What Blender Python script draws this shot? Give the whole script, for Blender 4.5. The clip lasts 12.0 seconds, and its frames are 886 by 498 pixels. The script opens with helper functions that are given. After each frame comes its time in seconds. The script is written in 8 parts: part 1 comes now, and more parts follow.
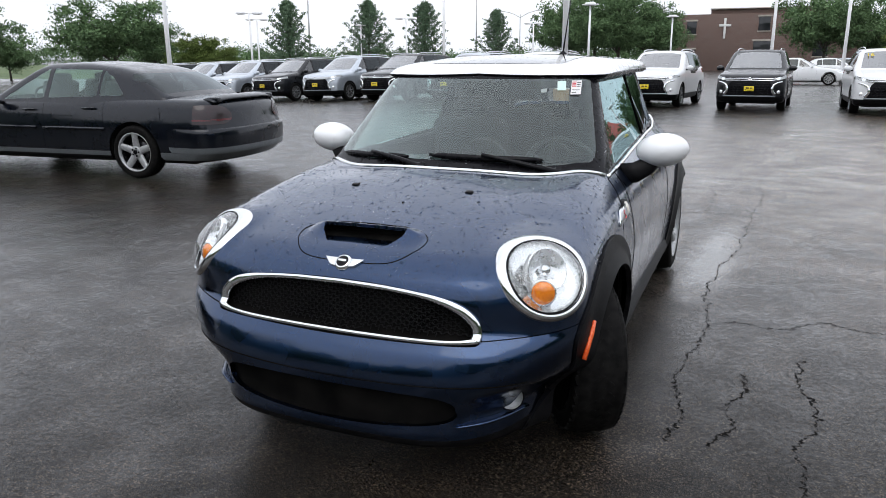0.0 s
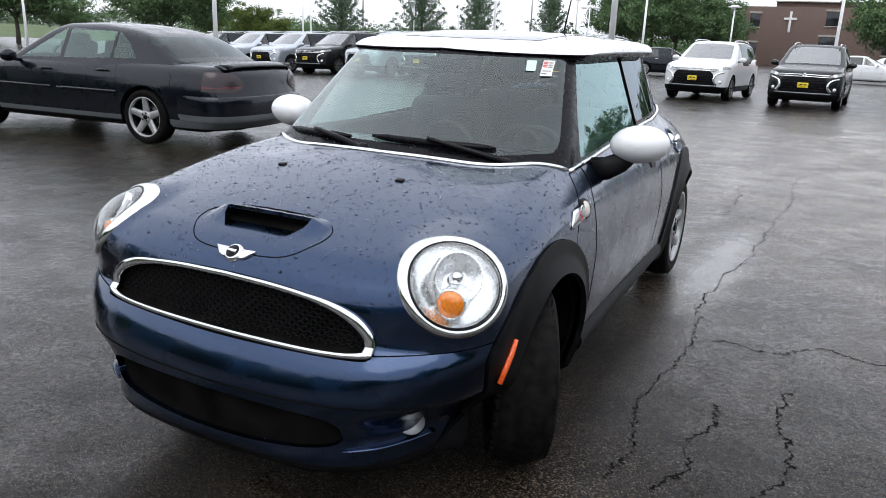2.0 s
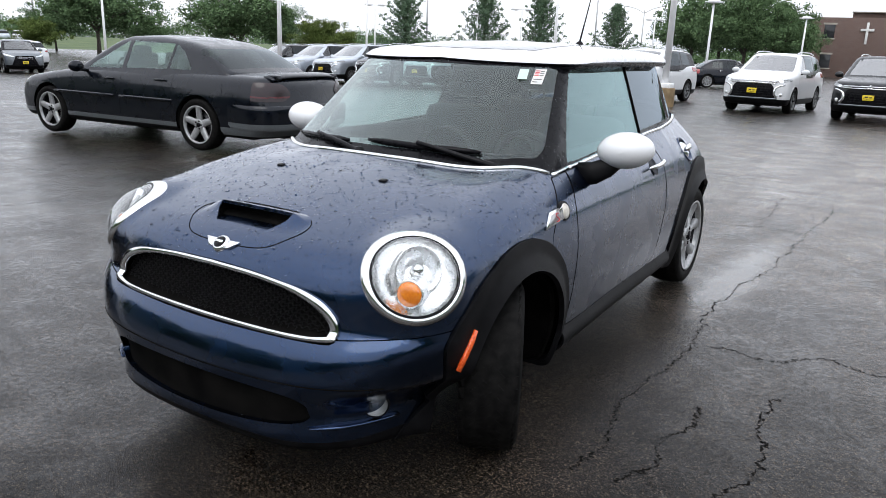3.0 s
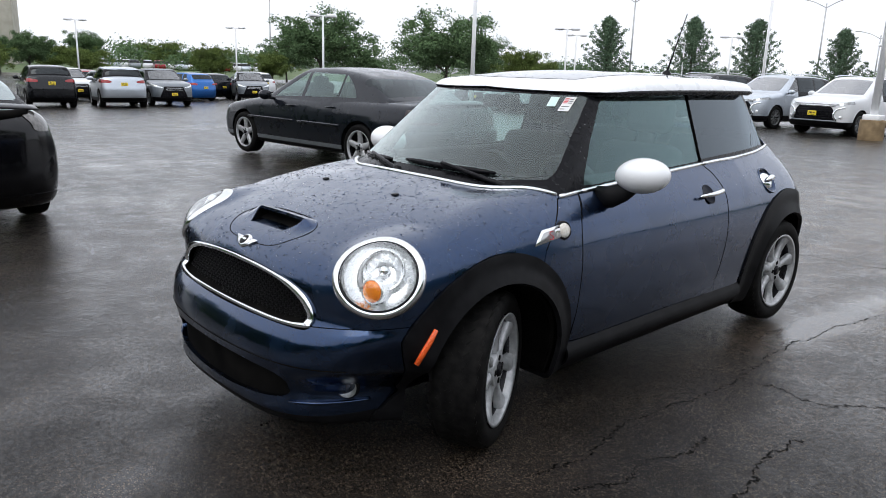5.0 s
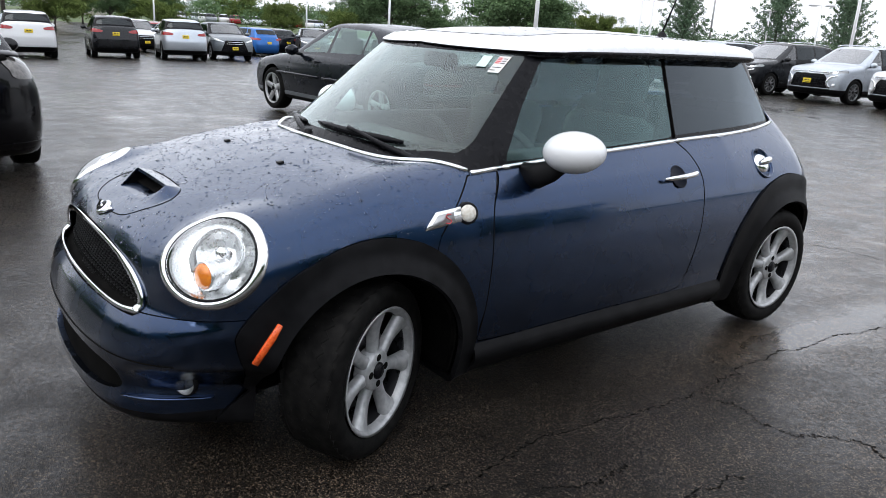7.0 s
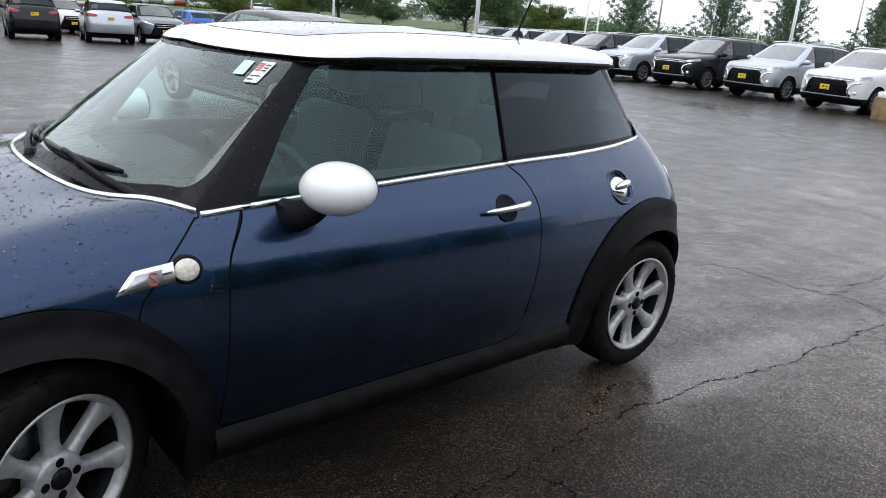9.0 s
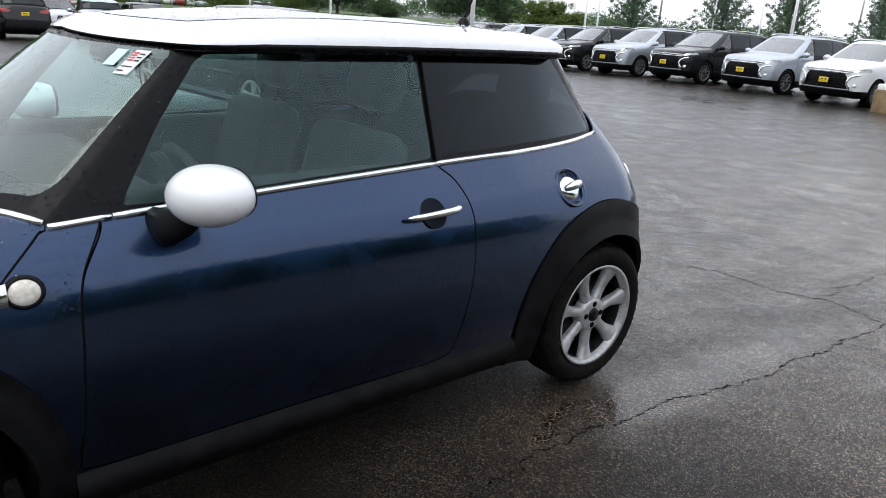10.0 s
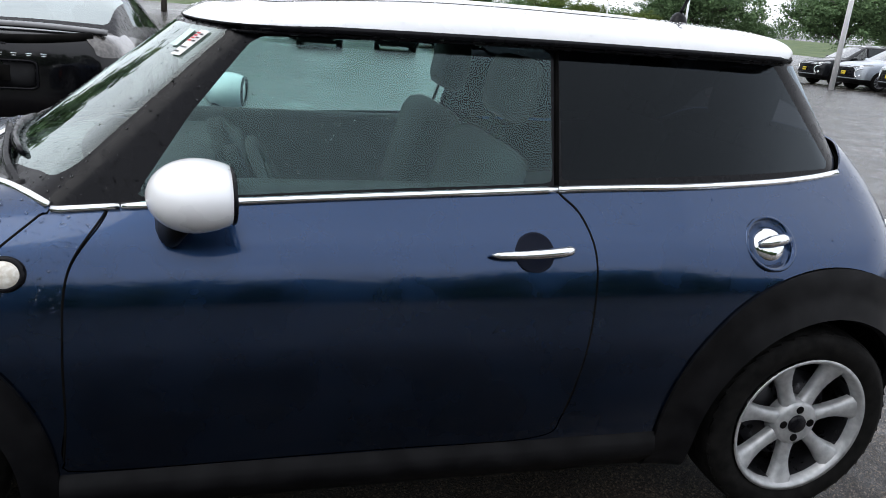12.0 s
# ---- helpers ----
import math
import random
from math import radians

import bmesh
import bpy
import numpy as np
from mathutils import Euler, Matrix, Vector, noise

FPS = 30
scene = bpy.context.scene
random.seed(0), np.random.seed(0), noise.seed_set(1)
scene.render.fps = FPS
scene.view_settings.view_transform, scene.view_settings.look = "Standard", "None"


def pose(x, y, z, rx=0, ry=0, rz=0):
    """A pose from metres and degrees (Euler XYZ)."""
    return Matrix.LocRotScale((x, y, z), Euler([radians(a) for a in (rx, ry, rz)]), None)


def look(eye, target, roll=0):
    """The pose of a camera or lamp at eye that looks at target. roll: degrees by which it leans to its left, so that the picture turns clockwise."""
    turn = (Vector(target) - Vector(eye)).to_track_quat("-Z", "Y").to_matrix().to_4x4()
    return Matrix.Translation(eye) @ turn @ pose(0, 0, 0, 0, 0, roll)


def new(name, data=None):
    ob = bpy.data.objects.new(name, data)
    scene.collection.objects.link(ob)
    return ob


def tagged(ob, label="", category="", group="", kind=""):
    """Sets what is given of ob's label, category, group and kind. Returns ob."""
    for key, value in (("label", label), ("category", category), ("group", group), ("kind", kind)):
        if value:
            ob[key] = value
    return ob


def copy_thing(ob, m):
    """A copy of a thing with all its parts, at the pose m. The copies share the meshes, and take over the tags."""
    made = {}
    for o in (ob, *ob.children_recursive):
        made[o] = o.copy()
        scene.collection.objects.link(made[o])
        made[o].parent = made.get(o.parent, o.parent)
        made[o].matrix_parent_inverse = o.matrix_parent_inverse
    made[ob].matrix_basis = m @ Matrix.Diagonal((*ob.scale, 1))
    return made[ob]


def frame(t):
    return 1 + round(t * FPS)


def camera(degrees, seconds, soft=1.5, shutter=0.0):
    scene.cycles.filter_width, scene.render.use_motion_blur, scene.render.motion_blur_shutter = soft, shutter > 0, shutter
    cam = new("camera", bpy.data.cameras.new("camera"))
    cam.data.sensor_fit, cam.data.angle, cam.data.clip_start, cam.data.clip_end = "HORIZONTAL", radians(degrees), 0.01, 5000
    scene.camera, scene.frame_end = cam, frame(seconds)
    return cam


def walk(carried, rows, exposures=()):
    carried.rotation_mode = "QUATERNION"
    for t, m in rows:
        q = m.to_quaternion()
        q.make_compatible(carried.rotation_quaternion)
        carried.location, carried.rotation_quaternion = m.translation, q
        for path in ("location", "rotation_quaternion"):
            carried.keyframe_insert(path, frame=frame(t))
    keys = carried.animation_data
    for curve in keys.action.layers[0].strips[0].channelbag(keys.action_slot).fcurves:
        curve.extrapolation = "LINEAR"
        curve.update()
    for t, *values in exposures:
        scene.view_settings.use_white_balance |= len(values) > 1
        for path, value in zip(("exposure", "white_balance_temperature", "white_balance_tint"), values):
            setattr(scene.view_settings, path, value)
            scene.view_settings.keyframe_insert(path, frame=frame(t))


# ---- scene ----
cam = camera(61.8, 12.0, 0.9)

PATH = [
    (0, (1.28, -2.719, 1.443), (0.514, -0.942, 0.936), -0.4),
    (0.5, (1.299, -2.631, 1.436), (0.564, -0.834, 0.954), -0.8),
    (1, (1.29, -2.443, 1.429), (0.551, -0.663, 0.892), 1.3),
    (1.5, (1.34, -2.336, 1.429), (0.625, -0.554, 0.868), 0.7),
    (2, (1.515, -2.226, 1.412), (0.65, -0.511, 0.855), 2.3),
    (2.5, (1.67, -2.177, 1.411), (0.758, -0.456, 0.955), 1.8),
    (3, (1.842, -2.215, 1.413), (0.83, -0.575, 0.88), 2.2),
    (3.5, (2.02, -2.19, 1.434), (0.827, -0.661, 0.947), 1.2),
    (3.7, (2.114, -2.138, 1.416), (0.864, -0.649, 0.944), 2.6),
    (5.3, (2.695, -1.848, 1.441), (1.176, -0.646, 0.943), 1.7),
    (5.5, (2.769, -1.75, 1.418), (1.187, -0.641, 0.9), 2.5),
    (6, (2.85, -1.527, 1.427), (1.26, -0.432, 0.903), 3.2),
    (6.5, (2.796, -1.384, 1.412), (1.239, -0.262, 0.848), 2.6),
    (7, (2.677, -1.184, 1.426), (1.159, -0.016, 0.848), 3.4),
    (7.5, (2.646, -1.02, 1.419), (1.182, 0.214, 0.843), 3.5),
    (7.7, (2.645, -0.934, 1.456), (1.194, 0.31, 0.869), 3.9),
    (9.3, (2.536, -0.205, 1.501), (1.115, 1.065, 0.894), 5.1),
    (9.5, (2.514, -0.134, 1.491), (1.116, 1.164, 0.893), 5.1),
    (10, (2.535, 0.071, 1.476), (1.097, 1.321, 0.868), 4.1),
    (10.5, (2.605, 0.364, 1.458), (1.075, 1.519, 0.889), 4.0),
    (11, (2.554, 0.584, 1.462), (0.984, 1.69, 0.903), 4.7),
    (11.5, (2.415, 0.752, 1.46), (0.761, 1.688, 0.837), 6.2),
    (12, (2.407, 0.891, 1.424), (0.57, 1.377, 0.801), 4.5),
]
walk(cam, [(t, look(eye, target, roll)) for t, eye, target, roll in PATH], [(0.0, 0.28), (1.5, 0.32), (2.5, 0.46), (3.5, 0.38), (5.5, 0.27), (6.5, 0.27), (7.0, 0.48), (7.5, 0.66), (9.5, 0.29), (10.5, 0.40), (11.5, 0.42), (12.0, 0.46)])

# ---- world and light: wet overcast day ----
world = bpy.data.worlds.new("overcast_sky")
scene.world = world
world.use_nodes = True
wn, wl = world.node_tree.nodes, world.node_tree.links
wn.clear()
w_out = wn.new("ShaderNodeOutputWorld")
w_bg = wn.new("ShaderNodeBackground")
w_sky = wn.new("ShaderNodeTexSky")
w_sky.sky_type = "NISHITA"
w_sky.sun_disc = False
w_sky.sun_elevation, w_sky.sun_rotation = radians(55), radians(200)
w_sky.air_density, w_sky.dust_density = 1.0, 4.0
w_co = wn.new("ShaderNodeTexCoord")
w_map = wn.new("ShaderNodeMapping")
w_map.inputs["Scale"].default_value = (1.0, 1.0, 3.2)
w_noise = wn.new("ShaderNodeTexNoise")
w_noise.inputs["Scale"].default_value = 2.2
w_noise.inputs["Detail"].default_value = 5.0
w_noise.inputs["Roughness"].default_value = 0.5
w_ramp = wn.new("ShaderNodeValToRGB")
w_ramp.color_ramp.elements[0].position, w_ramp.color_ramp.elements[1].position = 0.3, 0.68
w_ramp.color_ramp.elements[0].color = (6.8, 7.15, 8.0, 1)
w_ramp.color_ramp.elements[1].color = (8.6, 8.9, 9.6, 1)
w_mix = wn.new("ShaderNodeMix")
w_mix.data_type = "RGBA"
w_mix.inputs[0].default_value = 0.93
wl.new(w_co.outputs["Generated"], w_map.inputs["Vector"])
wl.new(w_map.outputs["Vector"], w_noise.inputs["Vector"])
wl.new(w_noise.outputs["Fac"], w_ramp.inputs["Fac"])
wl.new(w_sky.outputs["Color"], w_mix.inputs[6])
wl.new(w_ramp.outputs["Color"], w_mix.inputs[7])
# an overcast sky is brighter overhead than at the horizon
w_sep = wn.new("ShaderNodeSeparateXYZ")
w_up = wn.new("ShaderNodeMapRange")
w_up.inputs["To Min"].default_value, w_up.inputs["To Max"].default_value = 1.18, 1.5
w_mul = wn.new("ShaderNodeVectorMath")
w_mul.operation = "SCALE"
wl.new(w_co.outputs["Generated"], w_sep.inputs[0])
wl.new(w_sep.outputs["Z"], w_up.inputs["Value"])
wl.new(w_mix.outputs[2], w_mul.inputs[0])
wl.new(w_up.outputs["Result"], w_mul.inputs["Scale"])
wl.new(w_mul.outputs[0], w_bg.inputs["Color"])
w_bg.inputs["Strength"].default_value = 0.10
wl.new(w_bg.outputs[0], w_out.inputs["Surface"])

sun = new("sun", bpy.data.lights.new("sun", "SUN"))
sun.data.energy, sun.data.angle, sun.data.color = 0.6, radians(40), (1.0, 0.98, 0.95)
sun.rotation_euler = (radians(35), 0, radians(20))

# ---- materials ----
def material(name, colour=(0.5, 0.5, 0.5), rough=0.5, metal=0.0, coat=0.0, **more):
    m = bpy.data.materials.new(name)
    m.use_nodes = True
    b = m.node_tree.nodes["Principled BSDF"]
    b.inputs["Base Color"].default_value = (*colour, 1)
    b.inputs["Roughness"].default_value = rough
    b.inputs["Metallic"].default_value = metal
    b.inputs["Coat Weight"].default_value = coat
    b.inputs["Coat Roughness"].default_value = 0.03
    for key, value in more.items():
        b.inputs[key.replace("_", " ")].default_value = value
    return m


def add(m, kind, **values):
    n = m.node_tree.nodes.new(kind)
    for key, value in values.items():
        n.inputs[key.replace("_", " ")].default_value = value
    return n


def join(m, a, out, b, inp):
    m.node_tree.links.new(a.outputs[out], b.inputs[inp])


def bsdf(m):
    return m.node_tree.nodes["Principled BSDF"]


def grain(m, scale, strength, distance=0.002, detail=4.0, coords="Object"):
    """Fine relief from noise."""
    co = add(m, "ShaderNodeTexCoord")
    n = add(m, "ShaderNodeTexNoise", Scale=scale, Detail=detail)
    bp = add(m, "ShaderNodeBump", Strength=strength, Distance=distance)
    join(m, co, coords, n, "Vector")
    join(m, n, "Fac", bp, "Height")
    join(m, bp, "Normal", bsdf(m), "Normal")
    return n


def mottle(m, low, high, scale, detail=5.0, coords="Object", lo=0.35, hi=0.65):
    """Base colour that drifts between two colours."""
    co = add(m, "ShaderNodeTexCoord")
    n = add(m, "ShaderNodeTexNoise", Scale=scale, Detail=detail)
    r = add(m, "ShaderNodeValToRGB")
    r.color_ramp.elements[0].position, r.color_ramp.elements[1].position = lo, hi
    r.color_ramp.elements[0].color, r.color_ramp.elements[1].color = (*low, 1), (*high, 1)
    join(m, co, coords, n, "Vector")
    join(m, n, "Fac", r, "Fac")
    join(m, r, "Color", bsdf(m), "Base Color")
    return n


def roughen(m, low, high, scale, lo=0.4, hi=0.6, coords="Object"):
    co = add(m, "ShaderNodeTexCoord")
    n = add(m, "ShaderNodeTexNoise", Scale=scale, Detail=4.0)
    r = add(m, "ShaderNodeMapRange")
    r.inputs["From Min"].default_value, r.inputs["From Max"].default_value = lo, hi
    r.inputs["To Min"].default_value, r.inputs["To Max"].default_value = low, high
    join(m, co, coords, n, "Vector")
    join(m, n, "Fac", r, "Value")
    join(m, r, "Result", bsdf(m), "Roughness")


def car_paint(name, colour, metal=0.6, rough=0.38, fleck=0.25):
    m = material(name, colour, rough, metal, 0.75, Specular_IOR_Level=0.1)
    mottle(m, [c * (1 - fleck) for c in colour], [min(1, c * (1 + fleck)) for c in colour], 900.0, 1.0)
    roughen(m, rough - 0.05, rough + 0.08, 6.0)
    b = bsdf(m)
    co = add(m, "ShaderNodeTexCoord")
    wet = add(m, "ShaderNodeTexNoise", Scale=60.0, Detail=3.0)
    r = add(m, "ShaderNodeMapRange")
    r.inputs["From Min"].default_value, r.inputs["From Max"].default_value = 0.45, 0.75
    r.inputs["To Min"].default_value, r.inputs["To Max"].default_value = 0.05, 0.20
    join(m, co, "Object", wet, "Vector")
    join(m, wet, "Fac", r, "Value")
    join(m, r, "Result", b, "Coat Roughness")
    return m


def glass_pane(name, tint, shine=0.06, rough=0.0, sheen=(1.0, 1.0, 1.0), falloff=3.0):
    """A thin pane: tinted see-through with a mirror gloss that grows at grazing angles."""
    m = bpy.data.materials.new(name)
    m.use_nodes = True
    nt = m.node_tree
    nt.nodes.clear()
    out = nt.nodes.new("ShaderNodeOutputMaterial")
    see = nt.nodes.new("ShaderNodeBsdfTransparent")
    see.inputs["Color"].default_value = (*tint, 1)
    gloss = nt.nodes.new("ShaderNodeBsdfGlossy")
    gloss.inputs["Roughness"].default_value = rough
    gloss.inputs["Color"].default_value = (*sheen, 1)
    face = nt.nodes.new("ShaderNodeLayerWeight")
    face.inputs["Blend"].default_value = 0.5
    power = nt.nodes.new("ShaderNodeMath")
    power.operation = "POWER"
    power.inputs[1].default_value = falloff
    nt.links.new(face.outputs["Facing"], power.inputs[0])
    fres = nt.nodes.new("ShaderNodeMath")
    fres.operation = "MULTIPLY_ADD"
    fres.inputs[1].default_value, fres.inputs[2].default_value = 1.0 - shine, shine
    nt.links.new(power.outputs[0], fres.inputs[0])
    mix = nt.nodes.new("ShaderNodeMixShader")
    nt.links.new(fres.outputs[0], mix.inputs[0])
    nt.links.new(see.outputs[0], mix.inputs[1])
    nt.links.new(gloss.outputs[0], mix.inputs[2])
    nt.links.new(mix.outputs[0], out.inputs["Surface"])
    return m


MINI_BLUE = car_paint("deep_blue_metallic_paint", (0.0135, 0.036, 0.091), 1.0, 0.25)
bsdf(MINI_BLUE).inputs["Coat Weight"].default_value = 0.85
WHITE_PAINT = material("white_roof_paint", (0.86, 0.87, 0.88), 0.28, 0.0, 1.0)
roughen(WHITE_PAINT, 0.22, 0.4, 8.0)
GP_BLACK = car_paint("black_blue_paint", (0.004, 0.006, 0.011), 0.4, 0.3)
bsdf(GP_BLACK).inputs["Coat Weight"].default_value = 0.7
ECLIPSE_BLACK = car_paint("black_paint", (0.003, 0.003, 0.004), 0.3, 0.3)
SUV_WHITE = car_paint("pearl_white_paint", (0.72, 0.73, 0.74), 0.0, 0.35, 0.04)
SUV_SILVER = car_paint("silver_paint", (0.52, 0.56, 0.61), 0.75, 0.34)
SUV_BLACK = car_paint("black_mica_paint", (0.010, 0.011, 0.013), 0.3, 0.3)
CAR_BLUE = car_paint("bright_blue_paint", (0.02, 0.13, 0.42), 0.5, 0.35)
CAR_RED = car_paint("dark_red_paint", (0.25, 0.015, 0.02), 0.4, 0.35)
CAR_GREY = car_paint("grey_paint", (0.20, 0.22, 0.235), 0.7, 0.35)
CHROME = material("chrome", (0.80, 0.81, 0.82), 0.06, 1.0)
roughen(CHROME, 0.03, 0.11, 30.0)
TRIM = material("black_textured_plastic", (0.007, 0.007, 0.008), 0.45, Specular_IOR_Level=0.12)
mottle(TRIM, (0.003, 0.003, 0.0036), (0.008, 0.008, 0.009), 14.0)
grain(TRIM, 900.0, 0.25, 0.0006)
GLOSS_BLACK = material("gloss_black_plastic", (0.005, 0.005, 0.0065), 0.22, Specular_IOR_Level=0.14)
roughen(GLOSS_BLACK, 0.16, 0.32, 25.0)
DARK = material("dark_underside", (0.004, 0.004, 0.004), 0.9, Specular_IOR_Level=0.05)
mottle(DARK, (0.002, 0.002, 0.002), (0.007, 0.0065, 0.006), 9.0)
RUBBER = material("wet_tyre_rubber", (0.010, 0.010, 0.010), 0.6, Specular_IOR_Level=0.06)
mottle(RUBBER, (0.004, 0.004, 0.004), (0.011, 0.0105, 0.010), 30.0)
grain(RUBBER, 260.0, 0.3, 0.001)
ALLOY = material("silver_alloy", (0.31, 0.32, 0.33), 0.42, 0.55)
mottle(ALLOY, (0.34, 0.35, 0.355), (0.47, 0.475, 0.48), 40.0)
ALLOY_DARK = material("dark_alloy", (0.05, 0.05, 0.055), 0.35, 0.8)
roughen(ALLOY_DARK, 0.25, 0.45, 30.0)
GLASS = glass_pane("tinted_window_glass", (0.65, 0.85, 0.82), 0.05, 0.0, (0.72, 0.96, 0.97))
GLASS_FRONT = glass_pane("windscreen_glass", (0.80, 0.90, 0.86), 0.075, 0.0, (0.92, 1.0, 0.98))
PRIVACY = glass_pane("privacy_glass", (0.050, 0.055, 0.065), 0.018, 0.0, (0.62, 0.70, 0.76))
LENS = glass_pane("headlamp_lens", (0.97, 0.98, 0.98), 0.04)
AMBER = material("amber_plastic", (0.85, 0.24, 0.006), 0.2, 0.0, 0.6)
mottle(AMBER, (0.75, 0.16, 0.01), (0.95, 0.30, 0.02), 120.0)
ORANGE = material("orange_reflector", (0.85, 0.10, 0.02), 0.25, 0.0, 0.5)
mottle(ORANGE, (0.75, 0.07, 0.01), (0.95, 0.16, 0.03), 150.0)
TAIL_RED = material("red_lamp_plastic", (0.30, 0.012, 0.015), 0.15, 0.0, 0.7)
mottle(TAIL_RED, (0.22, 0.008, 0.01), (0.40, 0.02, 0.02), 60.0)
DEEP_RED = material("deep_red_lamp", (0.09, 0.006, 0.010), 0.2, 0.0, 0.4)
mottle(DEEP_RED, (0.06, 0.004, 0.007), (0.12, 0.009, 0.014), 60.0)
TAIL_DARK = material("smoked_red_lamp", (0.015, 0.006, 0.008), 0.25, 0.0, 0.25)
mottle(TAIL_DARK, (0.010, 0.004, 0.006), (0.025, 0.008, 0.011), 40.0)
TAIL_CLEAR = material("smoked_clear_lamp", (0.28, 0.26, 0.25), 0.15, 0.3, 0.8)
mottle(TAIL_CLEAR, (0.07, 0.066, 0.062), (0.15, 0.14, 0.13), 30.0)
REFLECTOR = material("lamp_reflector", (0.88, 0.89, 0.90), 0.3, 0.8)
roughen(REFLECTOR, 0.22, 0.40, 60.0)
FABRIC = material("dark_grey_seat_fabric", (0.05, 0.052, 0.055), 0.9)
mottle(FABRIC, (0.022, 0.024, 0.026), (0.042, 0.045, 0.047), 60.0)
grain(FABRIC, 160.0, 0.25, 0.001)
CABIN = material("cabin_plastic", (0.045, 0.047, 0.05), 0.7)
mottle(CABIN, (0.022, 0.024, 0.026), (0.042, 0.045, 0.047), 20.0)
PLATE_YELLOW = material("yellow_dealer_plate", (0.78, 0.58, 0.02), 0.4)
mottle(PLATE_YELLOW, (0.70, 0.50, 0.02), (0.85, 0.65, 0.03), 20.0)
PLATE_WHITE = material("pale_number_plate", (0.62, 0.64, 0.66), 0.4)
mottle(PLATE_WHITE, (0.5, 0.54, 0.58), (0.70, 0.71, 0.72), 18.0)
PAPER = material("white_paper", (0.80, 0.80, 0.78), 0.7)
mottle(PAPER, (0.74, 0.74, 0.72), (0.84, 0.84, 0.82), 30.0)
PAPER_RED = material("red_print", (0.60, 0.06, 0.08), 0.6)
mottle(PAPER_RED, (0.5, 0.05, 0.06), (0.7, 0.08, 0.1), 30.0)
PAPER_GREEN = material("pale_green_paper", (0.62, 0.80, 0.74), 0.6)
mottle(PAPER_GREEN, (0.58, 0.76, 0.7), (0.66, 0.84, 0.78), 20.0)
INK = material("black_ink", (0.02, 0.02, 0.02), 0.6)
POLE_WHITE = material("white_painted_steel", (0.88, 0.89, 0.89), 0.45)
mottle(POLE_WHITE, (0.86, 0.87, 0.88), (0.92, 0.92, 0.92), 3.0)
CONCRETE = material("brown_painted_concrete", (0.21, 0.14, 0.07), 0.75)
mottle(CONCRETE, (0.15, 0.10, 0.05), (0.27, 0.19, 0.10), 5.0)
grain(CONCRETE, 60.0, 0.4, 0.004)
WATER = material("rain_bead", (1, 1, 1), 0.0, 0.0, 0.0, Transmission_Weight=1.0, IOR=1.33)
PALE_LENS = material("pale_lamp_lens", (0.70, 0.66, 0.58), 0.15, 0.0, 0.8)
mottle(PALE_LENS, (0.6, 0.55, 0.46), (0.8, 0.78, 0.72), 90.0)
HANDLE_DARK = material("recess_shade_paint", (0.004, 0.006, 0.014), 0.4, 0.0, 0.0, Specular_IOR_Level=0.1)
roughen(HANDLE_DARK, 0.35, 0.5, 20.0)
SUN_GLASS = material("sunroof_glass", (0.012, 0.013, 0.014), 0.08, 0.0, 1.0)
roughen(SUN_GLASS, 0.05, 0.2, 30.0)
GUNMETAL = material("dark_machined_alloy", (0.17, 0.175, 0.18), 0.35, 0.9)
mottle(GUNMETAL, (0.12, 0.125, 0.13), (0.24, 0.245, 0.25), 40.0)
LAMP_WHITE = material("silvered_lamp_bowl", (0.78, 0.79, 0.79), 0.22, 0.9)
roughen(LAMP_WHITE, 0.12, 0.30, 60.0)
MIRROR = material("mirror_glass", (0.85, 0.86, 0.87), 0.01, 1.0)

# ---- shape helpers ----
def curve(xs, ys):
    """A smooth (monotone cubic) curve through points; linear beyond the ends."""
    xs, ys = np.array(xs, float), np.array(ys, float)
    h, d = np.diff(xs), np.diff(ys) / np.diff(xs)
    m = np.zeros(len(xs))
    for i in range(1, len(xs) - 1):
        if d[i - 1] * d[i] > 0:
            a, b = 2 * h[i] + h[i - 1], h[i] + 2 * h[i - 1]
            m[i] = (a + b) / (a / d[i - 1] + b / d[i])
    m[0], m[-1] = d[0], d[-1]

    def at(x):
        x = np.asarray(x, float)
        i = np.clip(np.searchsorted(xs, x) - 1, 0, len(h) - 1)
        t = (x - xs[i]) / h[i]
        inside = (
            (2 * t**3 - 3 * t**2 + 1) * ys[i]
            + (t**3 - 2 * t**2 + t) * h[i] * m[i]
            + (3 * t**2 - 2 * t**3) * ys[i + 1]
            + (t**3 - t**2) * h[i] * m[i + 1]
        )
        low, high = ys[0] + (x - xs[0]) * m[0], ys[-1] + (x - xs[-1]) * m[-1]
        return np.where(x < xs[0], low, np.where(x > xs[-1], high, inside))

    return at


def smax(a, b, k):
    h = np.clip(0.5 + 0.5 * (a - b) / k, 0, 1)
    return b + (a - b) * h + k * h * (1 - h)


def smin(a, b, k):
    return -smax(-a, -b, k)


